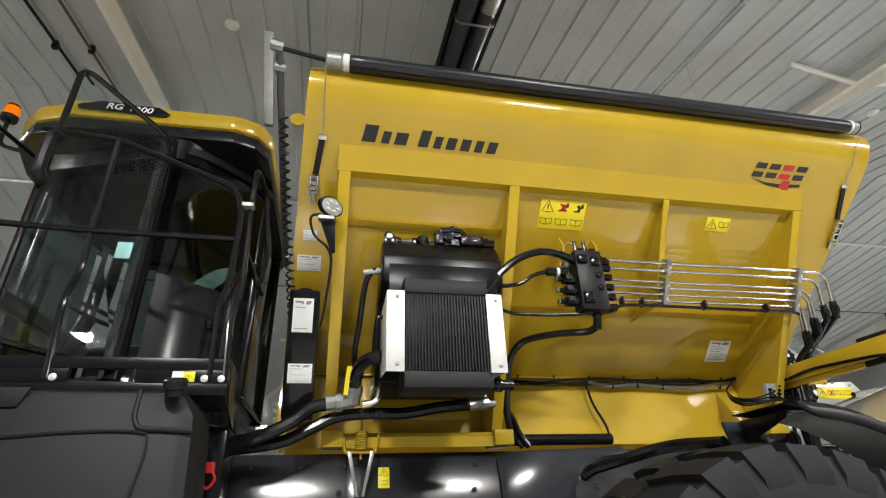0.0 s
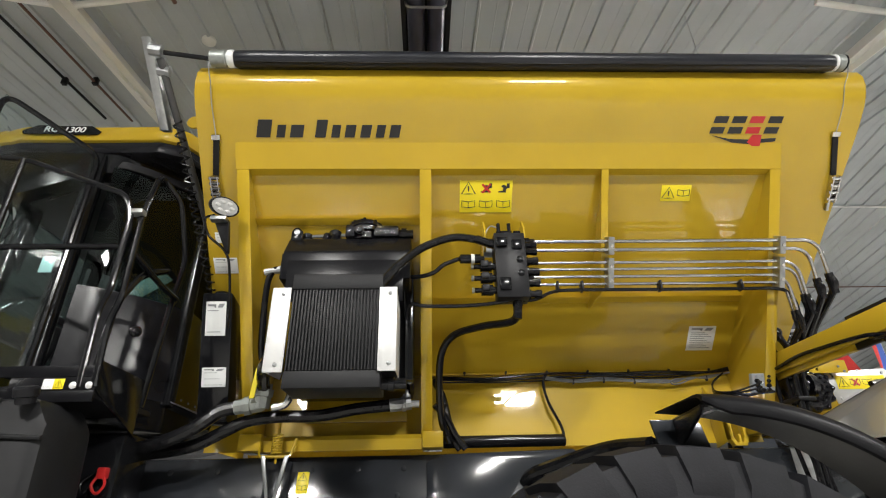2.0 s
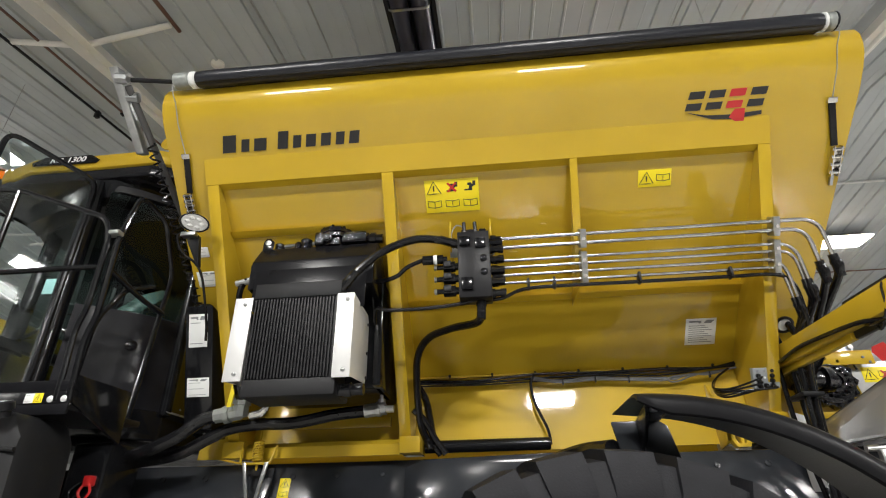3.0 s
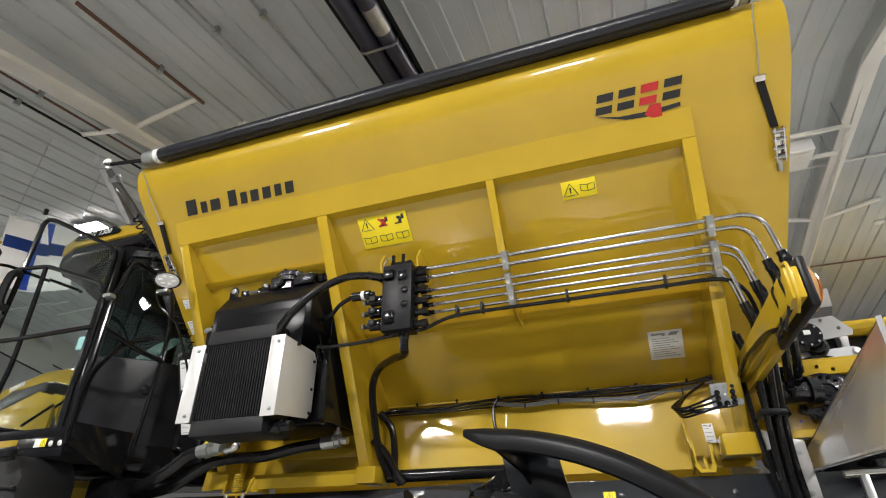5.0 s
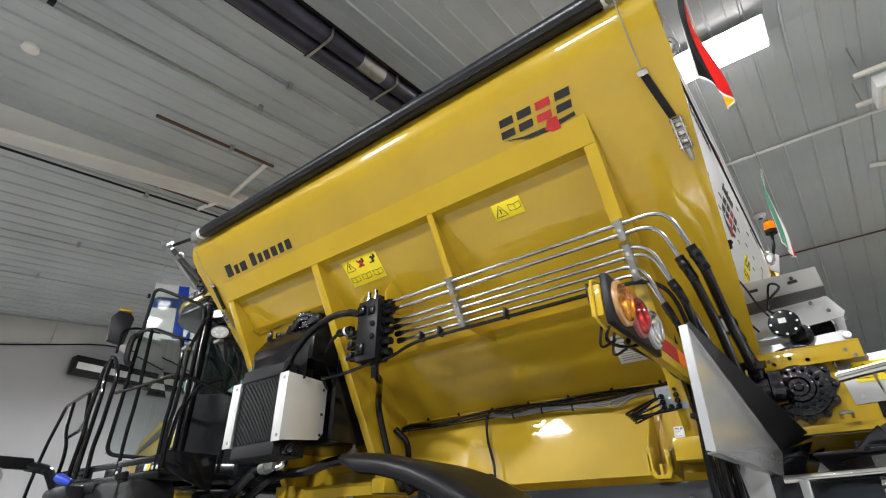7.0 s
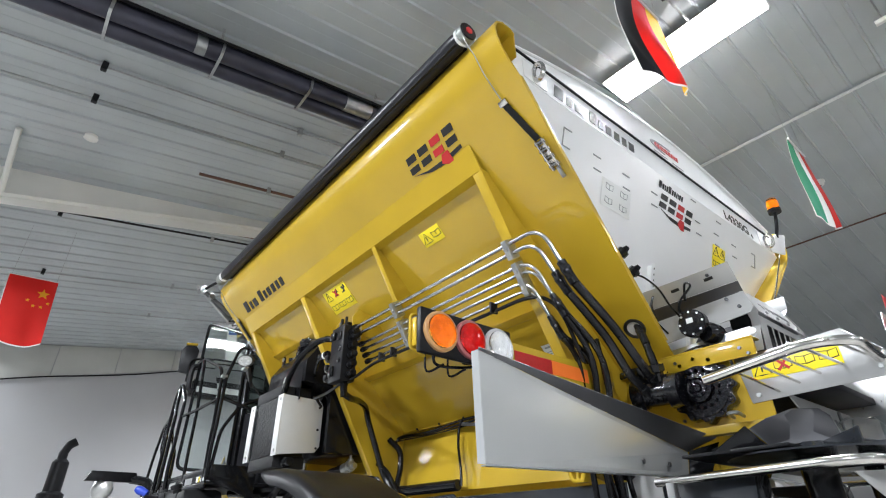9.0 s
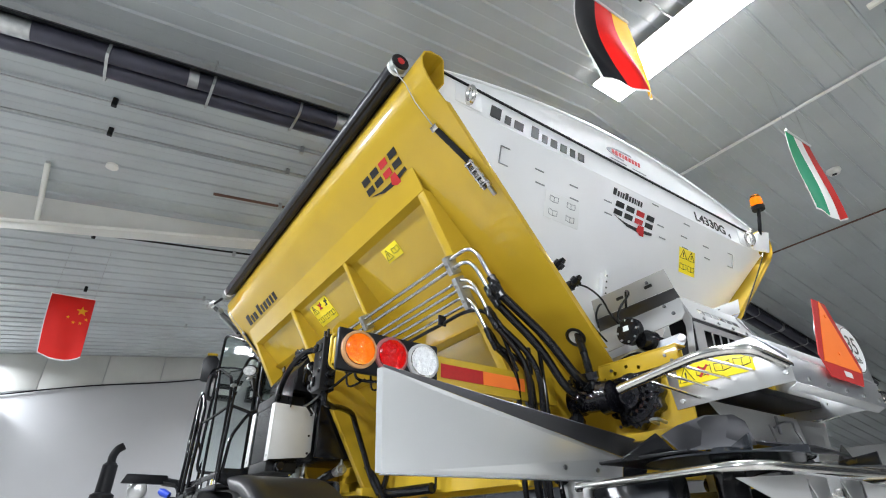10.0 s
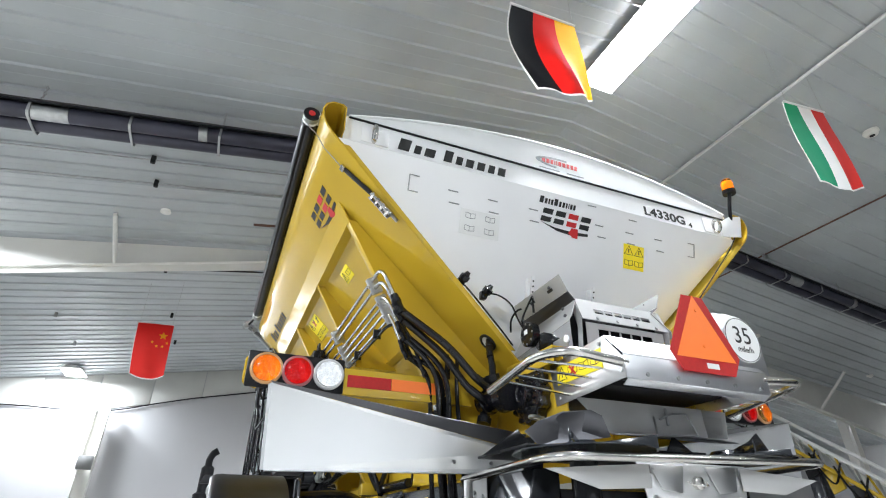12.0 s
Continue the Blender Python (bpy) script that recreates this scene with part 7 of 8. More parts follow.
# spinner housing with side plates, rear plate and hand guards
hous = thing("spinner_housing", (4.0, 0, 2.2), "stainless steel spinner housing plates carrying signs and guards", "housing")
for s in (-1, 1):
    bm = B()
    slab(bm, [(3.765, s * 0.405, 2.245), (3.74, s * 0.405, 2.445), (4.155, s * 0.405, 2.470), (4.262, s * 0.405, 2.345), (4.262, s * 0.405, 2.265)], (0, s * 0.004, 0), 0.001)
    sp = part("side_plate", bm, STEEL_SIDE, hous)
    for x, z in ((3.78, 2.41), (3.80, 2.275), (4.13, 2.44), (4.24, 2.30), (3.97, 2.455)):
        bm = B()
        lathe(bm, (x, s * 0.409, z), (0, s, 0), [(0, 0.010), (0.007, 0.010), (0.007, 0)], 6)
        part("bolt", bm, ZINC, sp)
    # bent guard tube with cross rods
    y0, y1 = s * 0.78, s * 0.41
    bm = B()
    tubeline = bent([(3.735, s * 0.745, 2.295), (4.12, s * 0.735, 2.350), (4.245, s * 0.66, 2.350), (4.245, s * 0.385, 2.330)], 0.09, 8)
    sweep(bm, tubeline, 0.019, 12)
    gt = part("guard_tube", bm, CHROME, hous, "bent bright steel guard tube")
    for k in range(5):
        x = 3.86 + 0.082 * k
        bm = B()
        cyl(bm, (x - 0.01, s * 0.735, 2.312 + 0.010 * k), (x + 0.02, s * 0.405, 2.275 + 0.020 * k), 0.006, 6)
        part("rod", bm, CHROME, gt)
warning(hous, Sheet((0, -0.409, 0), (1, 0, 0), (0, 0, 1)), 3.80, 2.335, 0.335, 0.088, 4, 1, True, True)
REAR = Sheet((4.262, 0, 0), (0, 1, 0), (0, 0, 1))
bm = B()
REAR.patch(bm, [(-0.405, 2.262), (0.405, 2.262), (0.405, 2.36), (-0.405, 2.36)], -0.004, 0.0, 0.001)
rp = part("rear_plate", bm, STEEL, hous)
bm = B()
slab(bm, [(4.262, -0.405, 2.36), (4.262, 0.405, 2.36), (4.155, 0.405, 2.470), (4.155, -0.405, 2.470)], (0.003, 0, 0.003), 0.001)
part("top_bend", bm, STEEL, rp)
bm = B()
slab(bm, [(4.262, -0.40, 2.264), (4.262, 0.40, 2.264), (4.225, 0.40, 2.245), (4.225, -0.40, 2.245)], (0.002, 0, -0.004), 0.001)
part("under_bend", bm, STEEL, rp)
bm = B()
REAR.patch(bm, [(0.0, 2.362), (0.47, 2.362), (0.468, 2.54), (0.44, 2.60), (0.38, 2.64), (0.30, 2.645), (0.06, 2.63), (0.0, 2.55)], -0.028, -0.024, 0.001)
part("sign_plate", bm, STEEL, rp)
for y in np.linspace(-0.30, 0.35, 5):
    bm = B()
    lathe(bm, REAR.at(y, 2.285, 0), (1, 0, 0), [(0, 0.009), (0.007, 0.009), (0.007, 0)], 6)
    part("bolt", bm, ZINC, rp)
# triangle sign and speed disc
smv = thing("slow_vehicle_sign", (4.285, 0.03, 2.31), "orange triangular slow-vehicle sign with a red border", "sign")
SG = Sheet((4.275, 0.042, 2.320), (0, 1, 0), (0, 0, 1))
bm = B()
SG.patch(bm, [(-0.150, 0), (0.150, 0), (0.203, 0.085), (0.062, 0.362), (-0.062, 0.362), (-0.203, 0.085)], 0.0, 0.003)
part("border", bm, REDTAPE, smv, "red reflective border")
bm = B()
SG.patch(bm, [(-0.172, 0.062), (0.172, 0.062), (0, 0.365)], 0.0035, 0.006)
part("field", bm, ORANGE, smv, "fluorescent orange field")
for b in (0.12, 0.29):
    bm = B()
    lathe(bm, SG.at(0, b, 0.006), (1, 0, 0), [(0, 0.008), (0.005, 0.008), (0.005, 0)], 8)
    part("rivet", bm, ORANGE, smv)
bm = B()
SG.rect(bm, -0.01, 0.022, 0.06, 0.046, 0.0036, 0.005)
part("maker_label", bm, STICKER, smv)
disc = thing("speed_sign", (4.240, 0.352, 2.523), "round white speed limit sign with dark figures", "sign")
SD = Sheet((4.240, 0.352, 2.523), (0, 1, 0), (0, 0, 1))
bm = B()
SD.patch(bm, [(0.112 * math.cos(t), 0.112 * math.sin(t)) for t in np.linspace(0, 2 * math.pi, 41)[:-1]], 0.0, 0.003)
part("plate", bm, STICKER, disc)
bm = B()
sweep(bm, [SD.at(0.107 * math.cos(t), 0.107 * math.sin(t), 0.003) for t in np.linspace(0, 2 * math.pi, 41)], 0.0022, 4)
part("rim_line", bm, INK, disc)

words("figures", "35", SD, 0, -0.018, 0.118, INK, disc)
words("unit", "mile/h", SD, 0, -0.062, 0.042, INK, disc)

# white spinner chute, spinners, lower guard and bottom plates
chute = thing("spinner_chute", (3.9, 0, 2.05), "white steel spinner chute with angled wings", "chute")
bm = B()
slab(bm, [(3.90, -0.40, 2.262), (3.90, 0.36, 2.262), (3.925, 0.335, 2.120), (3.925, -0.25, 2.105)], (0.004, 0, 0.002), 0.001)
face = part("face", bm, HOODMAT, chute)
bm = B()
slab(bm, [(3.925, 0.335, 2.12), (3.90, 0.36, 2.262), (4.00, 0.40, 2.235), (4.00, 0.375, 2.11)], (0.003, 0.003, 0), 0.001)
part("end_plate", bm, HOODMAT, chute)
bm = B()
slab(bm, [(3.93, -0.27, 2.105), (3.93, 0.10, 2.118), (3.93, 0.33, 2.100), (4.07, 0.36, 2.078), (4.07, 0.06, 2.092), (4.05, -0.33, 2.080)], (0, 0, 0.006), 0.001)
part("lip", bm, DARK_AND_SHADED_STEEL, chute, "dull dark steel lip")
bm = B()
for pts in ([(3.927, 0.02, 2.20), (3.95, 0.0, 2.11)], [(3.93, 0.05, 2.19), (3.95, 0.10, 2.215), (3.95, 0.20, 2.225), (3.935, 0.23, 2.20), (3.95, 0.26, 2.12)]):
    sweep(bm, bent(pts, 0.02) if len(pts) > 2 else pts, 0.005, 6)
part("spring_wire", bm, ZINC, chute)
bm = B()
cyl(bm, (3.93, 0.095, 2.165), (3.93, 0.095, 2.245), 0.007, 8)
part("stud", bm, ZINC, chute)
bm = B()
ring = [(3.80, -0.62, 2.115), (3.86, -0.585, 2.150), (3.93, -0.50, 2.185), (3.985, -0.40, 2.190), (4.005, -0.36, 2.165), (4.015, -0.335, 2.075), (3.93, -0.47, 2.060), (3.84, -0.58, 2.055)]
slab(bm, ring, (0.006, 0.006, 0), 0.001)
part("wing", bm, DARK_AND_SHADED_STEEL, chute, "dull curled steel wing")
for pts in ([(3.70, -0.78, 2.02), (3.85, -0.60, 2.03), (3.80, -0.66, 2.12)], [(4.03, -0.05, 2.03), (4.03, 0.10, 2.03), (4.01, 0.02, 2.10)], [(3.98, 0.42, 2.03), (4.00, 0.66, 2.03), (3.95, 0.64, 2.16)]):
    bm = B()
    slab(bm, pts, (0.006, 0.004, 0), 0.001)
    part("fin", bm, BLACK, chute, "black steel fin")
for y in (-0.42, 0.42):
    sp = thing("spinner_disc", (4.0, y, 2.03), "dark steel spinner disc with four fins", "spinner", "spinner discs")
    bm = B()
    lathe(bm, (3.93, y, 2.015), (0, 0, 1), [(0, 0), (0, 0.30), (0.006, 0.30), (0.012, 0.10), (0.05, 0.06), (0.05, 0)], 32)
    part("disc", bm, CHASSIS, sp)
    for k in range(4):
        a = math.pi / 4 + k * math.pi / 2 + (0.3 if y > 0 else 0)
        c, s = math.cos(a), math.sin(a)
        bm = B()
        slab(bm, [(3.93 + 0.09 * c, y + 0.09 * s, 2.022), (3.93 + 0.31 * c, y + 0.31 * s, 2.022), (3.93 + 0.31 * c, y + 0.31 * s, 2.075), (3.93 + 0.09 * c, y + 0.09 * s, 2.06)], (-0.006 * s, 0.006 * c, 0), 0.001)
        part("fin", bm, CHASSIS, sp)
    bm = B()
    cyl(bm, (3.93, y, 1.72), (3.93, y, 2.015), 0.06, 14)
    part("motor", bm, BLACK, sp)
guard = thing("rear_guard", (4.15, 0, 1.95), "bent bright steel tube guard round the spinners", "guard")
bm = B()
sweep(bm, bent([(3.45, -0.757, 1.940), (4.185, -0.735, 1.968), (4.185, 0.0, 1.985), (4.185, 0.800, 2.005), (3.45, 0.82, 1.985)], 0.16, 8), 0.0165, 12)
part("tube", bm, CHROME, guard)
for s in (-1, 1):
    bm = B()
    box(bm, (3.50, s * 0.765 - 0.016, 1.55), (3.532, s * 0.765 + 0.016, 1.935), 0.004)
    part("stay", bm, STEEL_SIDE, guard)
for s in (-1, 1):
    bm = B()
    slab(bm, [(4.12, s * 0.74, 1.930), (4.12, s * 0.25, 1.965), (4.12, s * 0.25, 1.875), (4.12, s * 0.50, 1.865)], (0.004, 0, 0), 0.001)
    part("skirt", bm, HOODMAT, guard, "pale steel skirt")
bm = B()
slab(bm, [(4.105, -0.30, 1.975), (4.105, 0.30, 1.975), (4.105, 0.26, 1.80), (4.105, 0.12, 1.74), (4.105, -0.12, 1.74), (4.105, -0.26, 1.80)], (0.006, 0, 0), 0.001)
tl = part("centre_plate", bm, SHEET, guard)
for y, z in ((-0.23, 1.94), (-0.23, 1.84), (0.23, 1.94), (0.23, 1.84)):
    bm = B()
    lathe(bm, (4.111, y, z), (1, 0, 0), [(0, 0.012), (0.008, 0.012), (0.008, 0)], 6)
    part("bolt", bm, ZINC, tl)
bm = B()
lathe(bm, (4.111, 0.0, 1.90), (1, 0, 0), [(0, 0.026), (0.02, 0.026), (0.024, 0.020), (0.024, 0)], 18)
part("boss", bm, CHROME, tl)
bm = B()
sweep(bm, curve_points([(4.115, -0.05, 1.905), (4.14, -0.03, 1.89), (4.14, 0.03, 1.89), (4.115, 0.05, 1.905)], 5), 0.005, 6)
part("wire_clip", bm, CHROME, tl)
for sgn in (-1, 1):
    bm = B()
    slab(bm, [(4.112, sgn * 0.06, 1.965), (4.112, sgn * 0.24, 1.965), (4.125, sgn * 0.20, 1.87), (4.125, sgn * 0.10, 1.86)], (0.004, 0, 0), 0.001)
    part("gusset", bm, STEEL_SIDE, tl)
note(guard, Sheet((4.112, 0, 0), (0, 1, 0), (0, 0, 1)), -0.07, 1.785, 0.10, 0.055, 2)
# dark frame under the spinners
under = thing("spinner_mount", (3.9, 0, 1.7), "black steel frame carrying the spinner motors", "frame")
bm = B()
box(bm, (3.55, -0.95, 1.66), (4.02, 0.95, 1.74), 0.01)
for y in (-0.85, -0.3, 0.3, 0.85):
    box(bm, (3.50, y - 0.03, 1.60), (4.0, y + 0.03, 1.80), 0.006)
part("beam", bm, BLACK, under)
bm = B()
slab(bm, [(3.57, -0.74, 2.02), (3.95, -0.70, 2.03), (3.95, 0.70, 2.03), (3.57, 0.74, 2.02)], (0, 0, 0.012), 0.003)
part("deck", bm, MATT, under)
for s in (-1, 1):
    bm = B()
    slab(bm, [(3.22, s * 0.60, 1.55), (3.385, s * 0.60, 1.55), (3.385, s * 0.60, 2.10), (3.22, s * 0.60, 2.16)], (0, s * 0.008, 0), 0.002)
    hg = part("hanger", bm, HOODMAT, under, "stainless hanger plate")
    for x, z in ((3.26, 2.08), (3.35, 2.05), (3.26, 1.90), (3.35, 1.88), (3.30, 1.75)):
        bm = B()
        lathe(bm, (x, s * 0.608, z), (0, s, 0), [(0, 0.010), (0.007, 0.010), (0.007, 0)], 6)
        part("bolt", bm, ZINC, hg)
    bm = B()
    lathe(bm, (3.235, s * 0.612, 2.02), (0, s, 0), [(0, 0.05), (0.02, 0.05), (0.024, 0.042), (0.024, 0)], 16)
    part("port_cap", bm, BLACK, hg, "round black cap")

# deflector shields left and right
for s in (-1, 1):
    df = thing("deflector_shield", (3.37, s * 1.0, 1.95), "stainless sheet deflector shield with folded edges", "deflector", "deflector shields")
    dz = 0.05 if s > 0 else 0.0
    bm = B()
    slab(bm, [(3.422, s * 1.684, 2.315 + dz), (3.432, s * 0.410, 2.084 + dz), (3.410, s * 0.410, 1.983 + dz), (3.412, s * 1.664, 1.954 + dz)], (0.003, 0, 0))
    part("sheet", bm, SHEET, df)
    # same bright sheet; its shaded underside is put into the darker steel
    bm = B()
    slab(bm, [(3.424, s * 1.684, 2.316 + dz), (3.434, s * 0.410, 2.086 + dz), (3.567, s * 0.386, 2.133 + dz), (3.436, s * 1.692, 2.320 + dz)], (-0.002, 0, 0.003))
    part("top_fold", bm, DARK_AND_SHADED_STEEL, df)
    bm = B()
    slab(bm, [(3.424, s * 1.684, 2.317 + dz), (3.414, s * 1.664, 1.954 + dz), (3.392, s * 1.676, 1.957 + dz), (3.402, s * 1.696, 2.312 + dz)], (0, s * 0.003, 0))
    part("end_fold", bm, SHEET, df)
    bm = B()
    slab(bm, [(3.414, s * 1.662, 1.950 + dz), (3.412, s * 0.410, 1.979 + dz), (3.385, s * 0.410, 1.979 + dz), (3.390, s * 1.662, 1.950 + dz)], (0, 0, 0.004))
    part("bottom_fold", bm, STEEL, df)
    bm = B()
    slab(bm, [(3.438, s * 0.410, 2.090 + dz), (3.412, s * 0.410, 1.975 + dz), (3.47, s * 0.34, 1.96 + dz), (3.56, s * 0.36, 2.12 + dz)], (0, -s * 0.006, 0), 0.002)
    part("mount_plate", bm, BLACK, df, "black mounting plate")
    for b in (0.60, 0.80):
        bm = B()
        lathe(bm, (3.435, s * b, 2.02 + dz), (1, 0, 0), [(0, 0.010), (0.007, 0.010), (0.007, 0)], 6)
        part("bolt", bm, DARK_AND_SHADED_STEEL, df)

# tail lamps on yellow arms
for s in (-1, 1):
    up = 0.045 if s > 0 else 0.0
    tl = thing("tail_lamp_bar", (3.243, s * 1.5, 2.34 + up), "black tail lamp panel with amber, red and clear lamps", "tail lamp", "tail lamps")
    bm = B()
    y0, y1 = sorted((s * 1.325, s * 1.80))
    box(bm, (3.218, y0, 2.335 + up), (3.245, y1, 2.510 + up), 0.008)
    part("panel", bm, MATT, tl)
    bm = B()
    sweep(bm, bent([(3.193, s * 1.74, 2.34 + up), (3.188, s * 1.805, 2.36 + up), (3.188, s * 1.805, 2.49 + up), (3.193, s * 1.74, 2.505 + up)], 0.02), 0.006, 8)
    part("bracket", bm, YELLOW, tl)
    for k in range(2):
        bm = B()
        sweep(bm, curve_points([(3.203, s * (1.75 - 0.11 * k), 2.49 + up), (3.163, s * (1.77 - 0.11 * k), 2.45 + up), (3.178, s * (1.73 - 0.11 * k), 2.38 + up), (3.153, s * (1.70 - 0.11 * k), 2.30 + up), (3.183, s * (1.64 - 0.11 * k), 2.33 + up)], 5), 0.0045, 6)
        part("wire", bm, HOSE, tl)
    for y, glass, core in ((1.709, AMBERGLASS, (1.0, 0.45, 0.05)), (1.560, REDGLASS, (0.6, 0.03, 0.03)), (1.406, CLEARGLASS, (0.9, 0.9, 0.9))):
        bm = B()
        lathe(bm, (3.245, s * y, 2.425 + up), (1, 0, 0), [(0, 0.0), (0, 0.078), (0.012, 0.078), (0.016, 0.072), (0.016, 0.066), (0.004, 0.064), (0.004, 0)], 32)
        lamp = part("lamp", bm, shader("lens_rim_" + glass.name, tuple(0.10 + 0.42 * c for c in core), 0.3, 0, 0.05, 20, 100, 0.02, 0.3), tl)
        bm = B()
        lathe(bm, (3.2495, s * y, 2.425 + up), (1, 0, 0), [(0, 0), (0, 0.062), (0.004, 0.062), (0.006, 0.035), (0.003, 0.012), (0.003, 0)], 28)
        part("reflector", bm, shader("reflector_" + glass.name, core, 0.3, 0.4, 0.25, 60, 90, 0.5), lamp)
        bm = B()
        lathe(bm, (3.259, s * y, 2.425 + up), (1, 0, 0), [(0, 0.0), (0, 0.065), (0.008, 0.064), (0.018, 0.05), (0.024, 0.025), (0.026, 0)], 32)
        ln = part("lens", bm, glass, lamp)
        ln.visible_shadow = False
    arm = thing("lamp_arm", (3.223, s * 1.0, 2.34 + up), "yellow box arm with red and orange reflective tape", "arm", "tail lamp arms")
    bm = B()
    y0, y1 = sorted((s * 0.60, s * 1.325))
    slab(bm, [(3.205, y0, 2.335 + up), (3.238, y0, 2.335 + up), (3.238, y0, 2.470 + up), (3.205, y0, 2.470 + up)], (0, y1 - y0, 0), 0.004)
    part("bar", bm, YELLOW, arm)
    bm = B()
    y0, y1 = sorted((s * 0.60, s * 1.80))
    slab(bm, [(3.173, y0, 2.365 + up), (3.216, y0, 2.365 + up), (3.216, y0, 2.475 + up), (3.173, y0, 2.475 + up)], (0, y1 - y0, 0), 0.006)
    part("back_bar", bm, YELLOW, arm)
    for ya, yb, m in ((1.305, 1.07, REDTAPE), (1.068, 0.812, ORANGE)):
        bm = B()
        y0, y1 = sorted((s * ya, s * yb))
        box(bm, (3.2385, y0, 2.375 + up), (3.241, y1, 2.437 + up))
        part("tape", bm, m, arm)
    hose("cable_loom", [(3.203, s * 0.65, 2.40 + up), (3.161, s * 0.80, 2.385 + up), (3.158, s * 1.0, 2.40 + up), (3.158, s * 1.2, 2.39 + up), (3.163, s * 1.45, 2.37 + up), (3.198, s * 1.55, 2.35 + up)], 0.010, C1)
    hose("cable_loom", [(3.198, s * 1.70, 2.38 + up), (3.163, s * 1.66, 2.33 + up), (3.173, s * 1.52, 2.34 + up), (3.198, s * 1.45, 2.36 + up)], 0.006, C1)

# rear beacon on the far corner, on a stalk
bc = beacon((3.655, 1.505, 4.055), (0.04, -0.02, 1), "amber beacon on a black stalk at the hopper corner")
bm = B()
sweep(bm, bent([(3.655, 1.505, 4.06), (3.64, 1.47, 3.92), (3.60, 1.50, 3.83)], 0.04), 0.014, 8)
part("stalk", bm, MATT, bc)
bm = B()
slab(bm, [(3.552, 1.42, 3.70), (3.60, 1.56, 3.70), (3.64, 1.56, 3.86), (3.60, 1.48, 3.86), (3.552, 1.42, 3.82)], (0.01, -0.01, 0), 0.002)
part("bracket", bm, ENDGATE, bc)
hose("cable_loom", [(3.64, 1.47, 3.92), (3.60, 1.52, 3.82), (3.58, 1.53, 3.74), (3.57, 1.46, 3.62), (3.565, 1.20, 3.34), (3.565, 0.9, 3.03)], 0.005, C1)

# ---- flags hung from the roof ----


def cloth_point(c, u, v, sway, seed, lift=0.0, curl=0.01):
    """A point of hanging cloth; c holds its corners top left, top right, bottom right and bottom left."""
    tl, tr, br, bl = [Vector(p) for p in c]
    nrm = (tr - tl).cross(bl - tl).normalized()
    p = tl.lerp(tr, u).lerp(bl.lerp(br, u), v)
    f = sway * v * (math.sin(5.2 * u + 2.1 * v + seed) + 0.5 * math.sin(11 * u - 3 * v + seed)) + sway * 0.4 * math.sin(4 * v + seed)
    belly = (bl - tl).normalized() * (0.06 * math.sin(math.pi * u) * v) - (tr - tl).normalized() * (curl * (1 - u) * math.sin(math.pi * v))
    return p + nrm * (f + lift) + belly


def cloth(bm, c, a0, a1, n=12, m=14, sway=0.03, seed=0.0, v0=0.0, v1=1.0, lift=0.0, curl=0.01):
    """A strip of hanging cloth between fractions a0 and a1 of its width, with soft folds and a little thickness."""
    for side in (0, 1):
        g = []
        for j in range(m + 1):
            g.append([bm.verts.new(cloth_point(c, a0 + (a1 - a0) * i / n, v0 + (v1 - v0) * j / m, sway, seed, lift + 0.0015 * side, curl)) for i in range(n + 1)])
        for j in range(m):
            for i in range(n):
                q = (g[j][i], g[j][i + 1], g[j + 1][i + 1], g[j + 1][i])
                bm.faces.new(q if side else q[::-1])
    return bm


def flag(c, stripes, label, seed, sway=0.025, curl=0.01):
    fl = thing("hanging_flag", c[0], label, "flag", "flags under the roof")
    for a0, a1, col in stripes:
        bm = B()
        cloth(bm, c, a0, a1, max(4, int(14 * (a1 - a0))), 16, sway, seed, curl=curl)
        part("stripe", bm, cloth_mat(col), fl)
    for a0, a1, v0, v1, n, m in ((-0.022, 0.0, 0.0, 1.02, 1, 16), (0.0, 1.0, 1.0, 1.018, 14, 1)):
        bm = B()
        cloth(bm, c, a0, a1, n, m, sway, seed, v0, v1, curl=curl)
        part("hem", bm, cloth_mat((0.85, 0.85, 0.84)), fl)
    bm = B()
    cyl(bm, Vector(c[0]) - (Vector(c[1]) - Vector(c[0])) * 0.03, c[1], 0.010, 6)
    part("rod", bm, WHITE, fl)
    for f in (0.04, 0.96):
        q = Vector(c[0]).lerp(Vector(c[1]), f)
        bm = B()
        cyl(bm, q, (q.x, q.y, ceil_z(q.y)), 0.0025, 5)
        part("wire", bm, ZINC, fl)
    return fl


CLOTHS = {}


def cloth_mat(col):
    if col not in CLOTHS:
        m = shader("flag_cloth", col, 0.8, 0, 0.06, 6, 300, 0.05)
        b = m.node_tree.nodes["Principled BSDF"]
        t = m.node_tree
        glowing = t.nodes.new("ShaderNodeBsdfTranslucent")
        glowing.inputs["Color"].default_value = (*[min(1.0, 1.1 * c) for c in col], 1)
        both = t.nodes.new("ShaderNodeMixShader")
        both.inputs["Fac"].default_value = 0.55
        t.links.new(b.outputs[0], both.inputs[1])
        t.links.new(glowing.outputs[0], both.inputs[2])
        t.links.new(both.outputs[0], t.nodes["Material Output"].inputs["Surface"])
        b.inputs["Sheen Weight"].default_value = 0.2
        CLOTHS[col] = m
    return CLOTHS[col]


